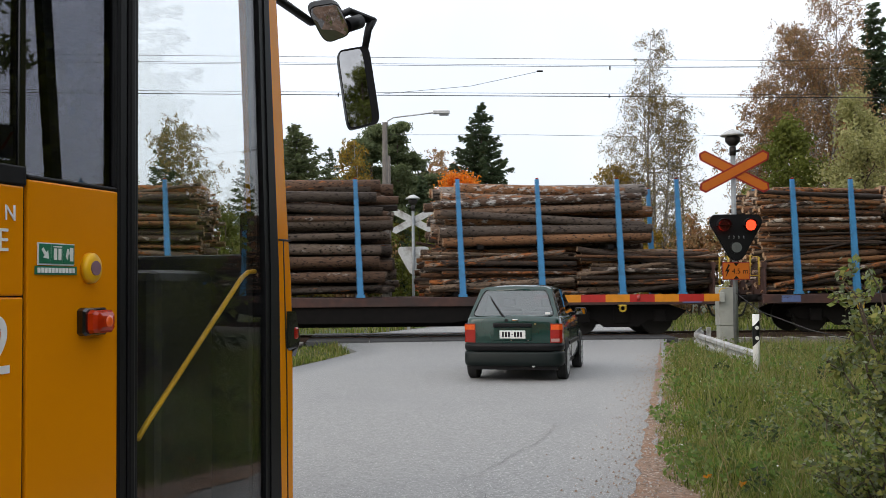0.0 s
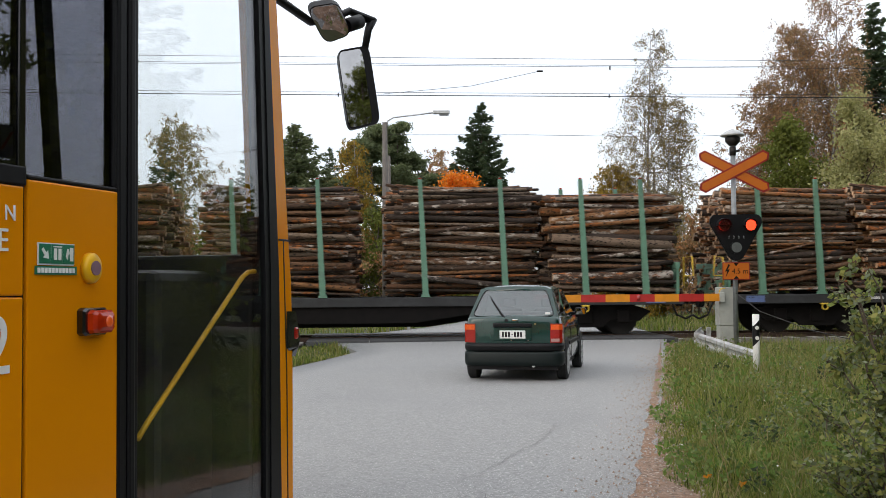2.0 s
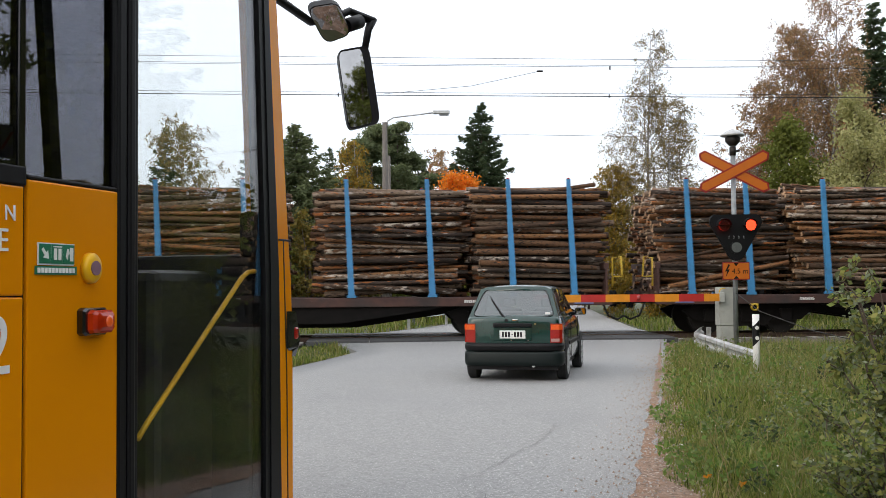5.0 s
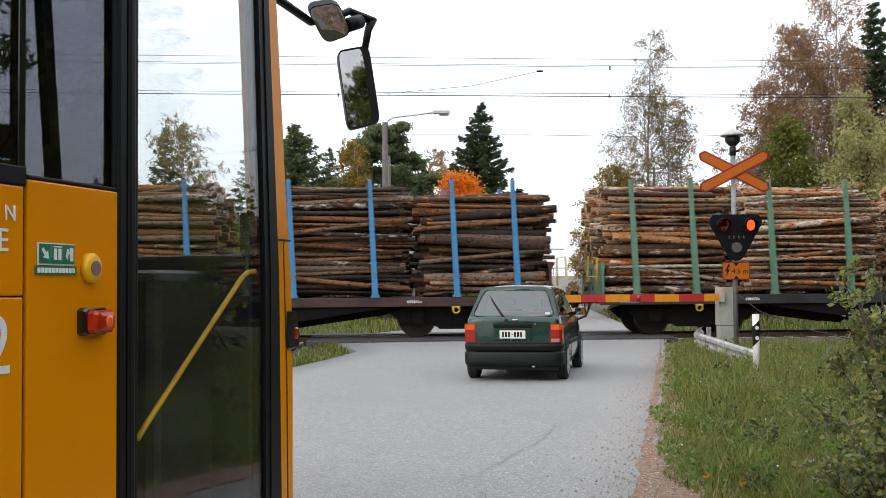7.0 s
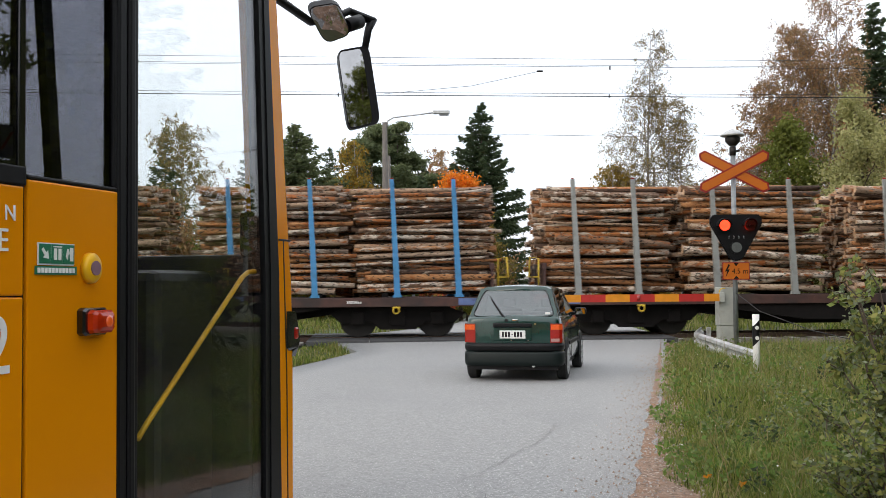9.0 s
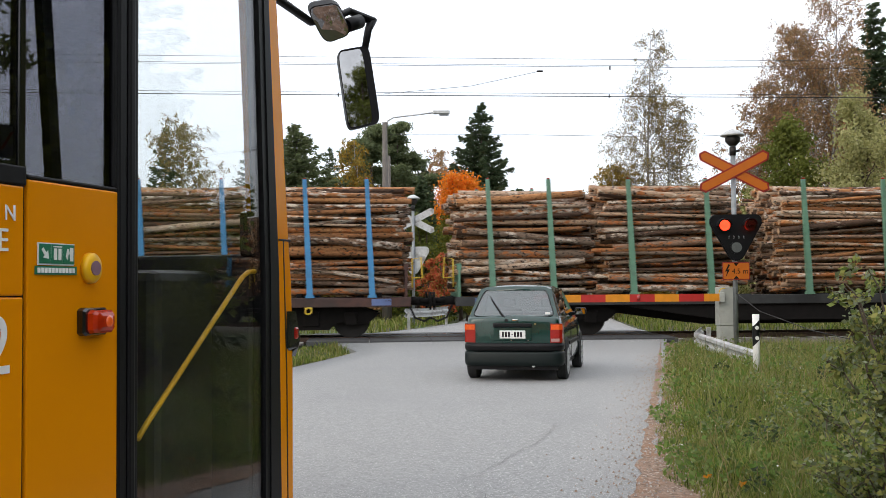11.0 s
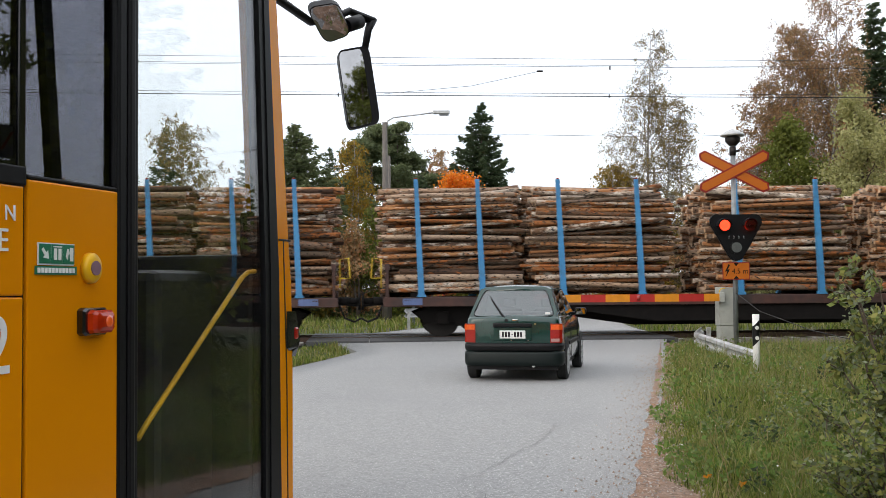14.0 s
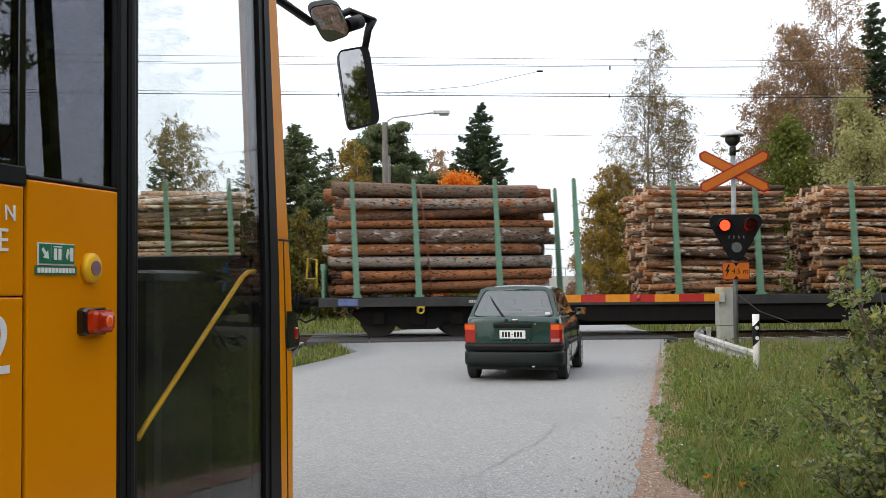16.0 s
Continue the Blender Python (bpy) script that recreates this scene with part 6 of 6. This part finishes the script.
def blades(name, n, where, height, width, seed, mat, label):
    """Bent grass blades as one object; where(rng, n) gives x, y, z and a height factor."""
    rng = np.random.default_rng(seed)
    x, y, z, k = where(rng, n)
    n = len(x)
    az = rng.uniform(0, 2 * np.pi, n)
    d = np.stack([np.cos(az), np.sin(az), np.zeros(n)], 1)
    side = np.stack([-d[:, 1], d[:, 0], np.zeros(n)], 1)
    h = (height * k * rng.uniform(0.25, 1.25, n))[:, None]
    bend = rng.uniform(0.1, 1.1, n)[:, None] * h
    w = width * rng.uniform(0.6, 1.4, n)[:, None]
    p = np.stack([x, y, z], 1)
    up = np.array([[0, 0, 1.0]])
    v = np.stack([p - side * w / 2, p + side * w / 2, p + up * h * 0.55 + d * bend * 0.3 + side * w * 0.4, p + up * h * 0.55 + d * bend * 0.3 - side * w * 0.4, p + up * h * 0.95 + d * bend], 1).reshape(-1, 3)
    i = np.arange(n) * 5
    quads = np.stack([i, i + 1, i + 2, i + 3], 1).tolist()
    tris = np.stack([i + 3, i + 2, i + 4], 1).tolist()
    me = bpy.data.meshes.new(name)
    me.from_pydata(v.tolist(), [], quads + tris)
    me.materials.append(M[mat])
    return tagged(new(name, me), label, "grass", kind="stuff")


def edge_of(y):
    return np.where(y < 27, -0.29 + 0.218 * y, 5.6 + 0.085 * (y - 27))


def verge(y0, y1, width, tall=1.0):
    def where(rng, n):
        y = rng.uniform(y0, y1, n)
        bare = 0.13 + 0.06 * np.sin(y * 2.1) + 0.05 * np.sin(y * 5.3 + 1) + np.maximum(0, 9.5 - y) * 0.11
        x = edge_of(y) + bare + width * rng.random(n) ** 1.1
        patch = 0.72 + 0.30 * np.sin(x * 2.9 + 1.3 * np.sin(y * 1.7)) * np.cos(y * 2.3 + np.sin(x * 3)) + 0.16 * np.sin(x * 9 + np.sin(y * 5)) * np.sin(y * 8) + 0.25 * rng.normal(size=n)
        edge = np.clip((x - edge_of(y) - bare) / 0.5, 0.35, 1)
        return x, y, np.full(n, -0.03), np.clip(patch, 0.22, 1.5) * edge * tall
    return where


def build_plants():
    # trees beyond the track
    spruce(pose(2.25, 60, 0), 12.1, 4.0, 1, "tall dark green spruce beyond the track", 60000, tiers=38)
    spruce(pose(-6.6, 47, 0), 8.9, 4.0, 2, "broad dull green spruce beyond the track", 55000, "pine_needle", tiers=34)
    spruce(pose(-1.2, 66, 0), 9.4, 2.0, 3, "slim dark spruce behind the street lamp", 28000)
    spruce(pose(22.1, 53, 0), 15.9, 3.8, 4, "tall dark spruce among autumn trees", 50000, tiers=40)
    birch(pose(-12.6, 50, 0), 9.2, 2.2, "birch_leaf", 16000, 0.065, 5, "birch with thinning leaves behind the bus", 1, 60, 9)
    pine(pose(-4.0, 58, 0), 10.3, 2.6, 6, "green pine beyond the track", 42000, 0.12)
    pine(pose(-2.6, 60, 0), 10.6, 2.4, 7, "green pine behind the street lamp", 42000, 0.12)
    birch(pose(-4.6, 50, 0), 8.5, 1.5, "gold_leaf", 13000, 0.08, 11, "slim birch with golden autumn leaves", 2, 60, 8)
    birch(pose(-0.2, 75, 0), 11.0, 3.0, "brown_leaf", 14000, 0.10, 12, "pale autumn birch far behind", 2, 60, 8)
    birch(pose(1.0, 78, 0), 9.6, 2.8, "brown_leaf", 7000, 0.10, 13, "thin half-bare autumn birch far behind", 2, 60, 8)
    birch(pose(9.35, 46, 0), 12.7, 2.0, "birch_leaf", 34000, 0.048, 14, "tall half-bare birch with yellow-green leaves", 3, 150, 14, 0.12, 0.45, 0.25)
    birch(pose(10.75, 47, 0), 9.6, 1.1, "birch_leaf", 4200, 0.055, 15, "thin almost bare young birch beyond the track", 1, 50, 9, 0.15, 0.35, 0.3)
    birch(pose(7.9, 49, 0), 7.0, 1.7, "birch_leaf", 6000, 0.06, 16, "small birch losing its leaves", 2, 50, 9)
    birch(pose(17.5, 48, 0), 14.9, 3.2, "brown_leaf", 66000, 0.062, 17, "large birch with rusty brown leaves", 4, 190, 14, 0.05, 0.9, 0.42)
    birch(pose(16.3, 50, 0), 11.0, 2.7, "brown_leaf", 50000, 0.064, 18, "brown-leaved autumn birch beyond the track", 3, 130, 13, 0.05, 0.6, 0.4)
    birch(pose(19.2, 50, 0), 12.6, 2.3, "brown_leaf", 46000, 0.064, 19, "tall rusty autumn birch beside a spruce", 3, 150, 14, 0.05, 0.8, 0.4)
    broadleaf(pose(14.0, 42, 0), 8.0, 2.6, "green_leaf", 16000, 0.10, 20, "green leafy tree beyond the track", "trunk", 0.05, limbs=50)
    broadleaf(pose(16.2, 39.5, 0), 8.6, 3.4, "willow_leaf", 30000, 0.09, 21, "pale green willow beyond the track", "trunk", 0.03, stems=3, limbs=80)
    broadleaf(pose(12.0, 40, 0), 5.2, 1.8, "willow_leaf", 10000, 0.085, 22, "low pale willow beyond the track", "trunk", 0.03, stems=3, limbs=50)
    maple(pose(0.78, 47, 0), 6.55, 1.1, 23, "young maple with bright orange top leaves")
    broadleaf(pose(1.15, 44.5, 0), 3.6, 1.0, "bush_green", 9000, 0.075, 24, "green bush below the maple", "trunk", 0.03, stems=3, limbs=44)
    broadleaf(pose(-0.35, 44.2, 0), 2.9, 0.9, "red_leaf", 6000, 0.075, 27, "low shrub with orange-red leaves", "trunk", 0.03, stems=3, limbs=44)
    spruce(pose(-1.0, 52, 0), 7.0, 1.9, 28, "young dark spruce beside the maple", 22000)
    birch(pose(7.55, 47, 0), 6.7, 1.5, "gold_leaf", 24000, 0.08, 25, "golden yellow young birch clump", 3, 90, 9, 0.04, 0.3, 0.3)
    broadleaf(pose(8.8, 44, 0), 4.0, 1.6, "gold_leaf", 9000, 0.085, 26, "yellow-green bush beside the far road", "trunk", 0.03, stems=3, limbs=44)
    # undergrowth along the far side
    rng = random.Random(9)
    protos = [broadleaf(pose(-5.4, 43.5, 0), 4.6, 1.9, "yellow_leaf", 5000, 0.10, 31, "dense yellow-brown bush along the track", "trunk", 0.02, stems=3, limbs=44, name="bush", category="bush"),
              broadleaf(pose(-2.6, 46, 0), 5.0, 2.0, "green_leaf", 5000, 0.10, 32, "dense dull green bush along the track and the unseen near side", "trunk", 0.02, stems=3, limbs=44, name="bush", category="bush"),
              broadleaf(pose(-3.9, 44.5, 0), 4.2, 1.8, "brown_leaf", 4000, 0.10, 33, "brownish half-bare bush along the track", "trunk", 0.02, stems=3, limbs=44, name="bush", category="bush")]
    for p in protos:
        tagged(p, group="bushes along the far side")
    spots = [(-7.2, 43), (-8.8, 42), (-10.6, 43), (-12.5, 42), (-15, 44), (-6.4, 49), (-4.4, 52), (-1.0, 50), (-0.6, 54), (0.2, 57), (-2.2, 53), (1.9, 52), (2.3, 56),
             (10.3, 43), (11.6, 45), (13.2, 44), (10.6, 52), (14.8, 45), (16.4, 44), (18.8, 43), (20.6, 42), (22.4, 44), (24.4, 42), (19.6, 39), (22, 39), (9.6, 56), (12.5, 56), (8.4, 62), (3.2, 66), (-18, 45), (-21, 44), (27, 44)]
    for x, y in spots:
        copy_thing(protos[rng.randrange(3)], pose(x, y, 0, 0, 0, rng.uniform(0, 360)))
    # wood further back
    far = spruce(pose(-8, 74, 0), 11.5, 2.8, 41, "dark spruce of the wood behind and the unseen near side", 14000)
    tagged(far, group="spruces in the wood behind")
    for x, y in ((-13, 70), (-17, 64), (-21, 68), (-3.5, 82), (28, 66), (33, 62), (22, 72), (30, 58), (37, 60), (-26, 62)):
        copy_thing(far, pose(x, y, 0, 0, 0, rng.uniform(0, 360)))
    # unseen trees on the near side, beside and behind the view
    tall = pine(pose(9.5, 8.2, 0), 13, 3.0, 51, "tall pine beside the road", 9000, 0.4)
    tagged(tall, group="pines beside the road")
    for x, y in ((13.5, 10.5), (12, 5), (17, 13), (16, 7), (21, 16), (24, -14), (36, -30), (9, -42), (-12, -54), (22, 9), (19, 2), (-9, 18), (-12, 12)):
        copy_thing(tall, pose(x, y, 0, 0, 0, rng.uniform(0, 360)))
    # unseen bushes for dark reflections, also added to shade the bus side
    for x, y in ((7.0, 8.6), (8.3, 9.6), (9.6, 10.6), (10.8, 11.4), (6.4, 7.4), (12.2, 12.4), (13.2, 13.4), (7.6, 11.2), (9.4, 13.2), (11.5, 14.8), (8.0, 8.2), (9.2, 12.2), (5.6, 6.2), (13.5, 16.5),
                 (2.5, -6.5), (4.5, -7.5), (6.5, -6.5), (8.5, -7), (0.5, -7.5), (-2, -8), (6.4, 4.6), (8.2, 6.0), (10.2, 8.6), (12.5, 8.0), (7.6, 2.2), (14.5, 12.0), (9.0, 4.0), (16.5, 11), (19, 13.5)):
        copy_thing(protos[1], pose(x, y, 0, 0, 0, rng.uniform(0, 360)) @ (Matrix.Diagonal((0.5, 0.5, 0.42, 1)) if y < 0 else Matrix.Identity(4)))
    # unseen spruces; the near ones are added to shade the bus side
    for x, y in ((12, 3), (14, -1.5), (13.5, 6), (16, -6), (10.5, 0.5), (13.5, 15.5), (15.2, 12.8), (12, 12.0), (18, 18.5), (22, 20), (26, 18), (4, -62), (14, -70), (24, -66), (34, -58), (20, -80), (36, -76), (44, -64), (8, -84), (50, -44), (-12, -76), (-28, -64), (48, -14)):
        copy_thing(far, pose(x, y, 0, 0, 0, rng.uniform(0, 360)))
    # a wood edge far behind the view
    for k in range(16):
        copy_thing(protos[k % 2], pose(-12 + k * 3.4, -40 + 3 * math.sin(k * 2.1), 0, 0, 0, rng.uniform(0, 360)) @ Matrix.Diagonal((2.2, 2.2, 1.75 + 0.2 * math.sin(k * 1.7), 1)))
    # shrubs at the edge of the view
    shrub(pose(2.62, 6.0, -0.03), 1.55, 0.46, "bush_leaf", 61, "leafy green shrub at the roadside", 18, 5200, 0.026)
    shrub(pose(2.35, 5.7, -0.03), 0.75, 0.45, "bush_leaf", 62, "low shrub with withering leaves", 14, 2800, 0.024)
    shrub(pose(3.05, 6.6, -0.03), 1.25, 0.5, "bush_leaf", 63, "leafy green shrub on the verge", 16, 4200, 0.026)
    # grass and weeds
    blades("grass", 80000, verge(5.0, 11.5, 4.2, 0.9), 0.24, 0.007, 71, "grass", "long green grass on the road verge")
    blades("grass", 80000, verge(11.5, 24.3, 8.5, 1.0), 0.27, 0.011, 72, "grass", "long green grass below the signal")

    def left_patch(rng, n):
        y = rng.uniform(17.5, 25.4, n)
        x = np.where(y < 23, -6.9 + 0.218 * y, -1.9 - 0.25 * (y - 23)) - 0.15 - 5 * rng.random(n) ** 1.2
        return x, y, np.full(n, -0.03), np.clip(0.6 + 0.4 * np.sin(x * 2 + y), 0.3, 1.1)
    blades("grass", 9000, left_patch, 0.24, 0.018, 73, "grass", "grass beside the crossing")

    def beyond(rng, n):
        x, y = rng.uniform(-16, 28, n), rng.uniform(32.5, 48, n)
        keep = (x < np.interp(y, [28, 42, 60], [-3.1, 0.5, 1.9]) - 0.3) | (x > edge_of(y) + 0.3)
        x, y = x[keep], y[keep]
        return x, y, np.full(len(x), -0.03), np.clip(0.8 + 0.5 * np.sin(x * 1.1 + 2) * np.cos(y * 0.9), 0.3, 1.4)
    blades("grass", 26000, beyond, 0.42, 0.035, 74, "grass", "rough grass beyond the track")
    rng2 = np.random.default_rng(75)
    x, y, z, k = verge(5.2, 12.0, 4.0)(rng2, 9000)
    keep = np.sin(x * 2.3 + 0.5) * np.cos(y * 1.9) > -0.1
    c = np.stack([x, y, 0.02 + 0.10 * rng2.random(len(x))], 1)[keep]
    me = leaf_mesh("weeds", c, 0.032, rng2, "weed_leaf", 1.6)
    tagged(new("weeds", me), "low broad-leaved weeds in the grass", "weeds", kind="stuff")
    x, y, z, k = verge(11.5, 24.0, 7.0)(rng2, 4000)
    keep = np.sin(x * 1.3 + 0.5) * np.cos(y * 1.1) > 0.0
    c = np.stack([x, y, 0.03 + 0.2 * rng2.random(len(x))], 1)[keep]
    me = leaf_mesh("weeds", c, 0.045, rng2, "weed_leaf", 1.6)
    tagged(new("weeds", me), "leafy weeds below the signal", "weeds", kind="stuff")
    # leafy herbs in low domed clumps
    for mat, seed, count in (("weed_leaf", 81, 150), ("bush_leaf", 82, 110), ("dark_weed", 83, 110)):
        rg = np.random.default_rng(seed)
        cy = 5.4 + 16.5 * rg.random(count) ** 1.35
        cx = edge_of(cy) + 0.45 + np.maximum(0, 9.5 - cy) * 0.12 + (1.2 + cy * 0.28) * rg.random(count) ** 0.65
        cs, ws = [], []
        for x0, y0 in zip(cx, cy):
            m, r, h = int(rg.integers(35, 90)), rg.uniform(0.07, 0.2), rg.uniform(0.12, 0.36)
            az, u = rg.uniform(0, 2 * np.pi, m), np.sqrt(rg.random(m))
            z = h * (1 - 0.6 * u ** 2) * rg.uniform(0.35, 1.0, m)
            cs.append(np.stack([x0 + r * u * np.cos(az), y0 + r * u * np.sin(az), z], 1))
            ws.append(np.stack([np.cos(az), np.sin(az), rg.uniform(0.0, 0.9, m)], 1))
        me = leaf_mesh("herbs", np.concatenate(cs), 0.026, rg, mat, 2.0, 0.1, np.concatenate(ws))
        tagged(new("herbs", me), "clumps of leafy herbs in the verge", "weeds", kind="stuff")

    def stalks(rng, n):
        y = rng.uniform(6.0, 23.5, n)
        x = edge_of(y) + 0.5 + 6.5 * rng.random(n)
        return x, y, np.full(n, -0.03), np.clip(0.6 + 0.6 * rng.random(n), 0.4, 1.3)
    blades("dry_stalks", 2600, stalks, 0.48, 0.006, 76, "dry_grass", "dry tan grass stalks in the verge")
    x, y, z, k = verge(6.0, 20, 4.5)(rng2, 160)
    me = leaf_mesh("flowers", np.stack([x, y, 0.14 + 0.12 * rng2.random(len(x))], 1), 0.014, rng2, "white_paint", 1.1)
    tagged(new("flowers", me), "scattered small white flowers in grass", "flowers", kind="stuff")
    # pebbles along the road edge
    bm = B()
    for k in range(2600):
        yy = 5.2 + 19 * rng.random() ** 1.6
        xx = float(edge_of(np.array(yy))) + rng.gauss(0.06, 0.24)
        s = rng.uniform(0.004, 0.013)
        q = [bm.verts.new((xx + s * math.cos(a) * rng.uniform(0.7, 1.2), yy + s * math.sin(a) * rng.uniform(0.7, 1.2), 0.012)) for a in (0, 1.6, 3.1, 4.7)]
        t = bm.verts.new((xx, yy, 0.016 + s * 0.9))
        for i in range(4):
            bm.faces.new((q[i - 1], q[i], t))
    tagged(thing("pebbles", "loose pebbles along the road edge", "pebbles", bm=bm, mats="pebble"), kind="stuff")
    # broad dock leaves in clumps
    cs, ws = [], []
    for k in range(70):
        yy = rng.uniform(5.6, 15.0)
        xx = float(edge_of(np.array(yy))) + 0.55 + max(0, 9.0 - yy) * 0.13 + rng.random() ** 1.3 * 3.5
        for q in range(rng.randrange(6, 13)):
            a, el = rng.uniform(0, 6.28), rng.uniform(0.2, 1.0)
            d = np.array([math.cos(a), math.sin(a), el])
            cs.append(np.array([xx, yy, 0.03]) + d * rng.uniform(0.05, 0.12))
            ws.append(d)
    me = leaf_mesh("dock_leaves", np.array(cs), 0.048, rng2, "weed_leaf", 2.6, 0.0, np.array(ws))
    tagged(new("dock_leaves", me), "clumps of broad dock leaves in the verge", "weeds", kind="stuff")
    # fallen leaves and bits on the shoulder
    y = rng2.uniform(5.2, 20, 420)
    x = edge_of(y) + rng2.uniform(-0.15, 0.6, 420)
    me = leaf_mesh("fallen_leaves", np.stack([x, y, np.full(420, 0.026)], 1), 0.011, rng2, "brown_leaf", 1.4)
    tagged(new("fallen_leaves", me), "small fallen brown leaves on gravel", "fallen leaves", kind="stuff")
    for px, py in ((1.88, 7.6), (2.05, 7.3)):
        me = leaf_mesh("maple_leaf", [(px, py, 0.05), (px + 0.03, py, 0.06), (px + 0.01, py - 0.03, 0.055)], 0.035, rng2, "orange_leaf", 1.2)
        tagged(new("maple_leaf", me), "bright orange fallen leaf on the grass edge", "leaf", group="orange fallen leaves")


M["gold_leaf"] = leaf("gold_leaf", [(0.36, 0.23, 0.035), (0.24, 0.20, 0.04), (0.46, 0.26, 0.03), (0.18, 0.17, 0.04)])
M["red_leaf"] = leaf("red_leaf", [(0.62, 0.16, 0.06), (0.55, 0.10, 0.06), (0.60, 0.27, 0.08), (0.30, 0.24, 0.06)])
M["bush_green"] = leaf("bush_green", [(0.13, 0.16, 0.025), (0.24, 0.24, 0.035), (0.09, 0.12, 0.025), (0.30, 0.25, 0.03)])
M["dark_weed"] = leaf("dark_weed", [(0.04, 0.07, 0.025), (0.075, 0.10, 0.04), (0.055, 0.07, 0.045)])
M["weed_leaf"] = leaf("weed_leaf", [(0.10, 0.19, 0.03), (0.18, 0.28, 0.06), (0.24, 0.30, 0.10), (0.07, 0.13, 0.03)])
M["dry_grass"] = leaf("dry_grass", [(0.42, 0.33, 0.17), (0.34, 0.25, 0.12), (0.28, 0.24, 0.11)])
M["pebble"] = material("pebble", (1, 1, 1), (0.7, 0.7, 0.7), rough=0.9, scale=30, by_island=[(0.35, 0.26, 0.2), (0.5, 0.46, 0.42), (0.25, 0.2, 0.17), (0.42, 0.28, 0.2)])


def motions():
    """Everything that moves: the train and the blinking lamps."""
    for ob, s, z in MOVING:
        rows = []
        for t, run in RUN:
            p = on_track(run + s, 1.45)
            rows.append((t, pose(p.x, p.y, RAIL_Z + z, 0, 0, TRACK)))
        walk(ob, rows)
    # the two red lamps take turns, left first, with a period of 1.05 s
    for lamp, x, z in FLASH:
        rows, t, lit = [], 0.12, x > 0
        def turn(t, deg):
            rows.append((t, pose(x, -0.30, z, 0, 0, deg)))
        turn(0.0, 0 if lit else 180)
        deg = 0 if lit else 180
        on = True
        while t < 15.9:
            turn(t - 0.05, deg)
            turn(t - 0.015, deg + 60)
            turn(t + 0.02, deg + 120)
            deg += 180
            turn(t + 0.055, deg)
            t += 0.57 if on else 0.48
            on = not on
        turn(16.0, deg)
        walk(lamp, rows)


build_ground()
build_track()
build_train()
build_bus()
build_car()
build_signals()
build_plants()
motions()
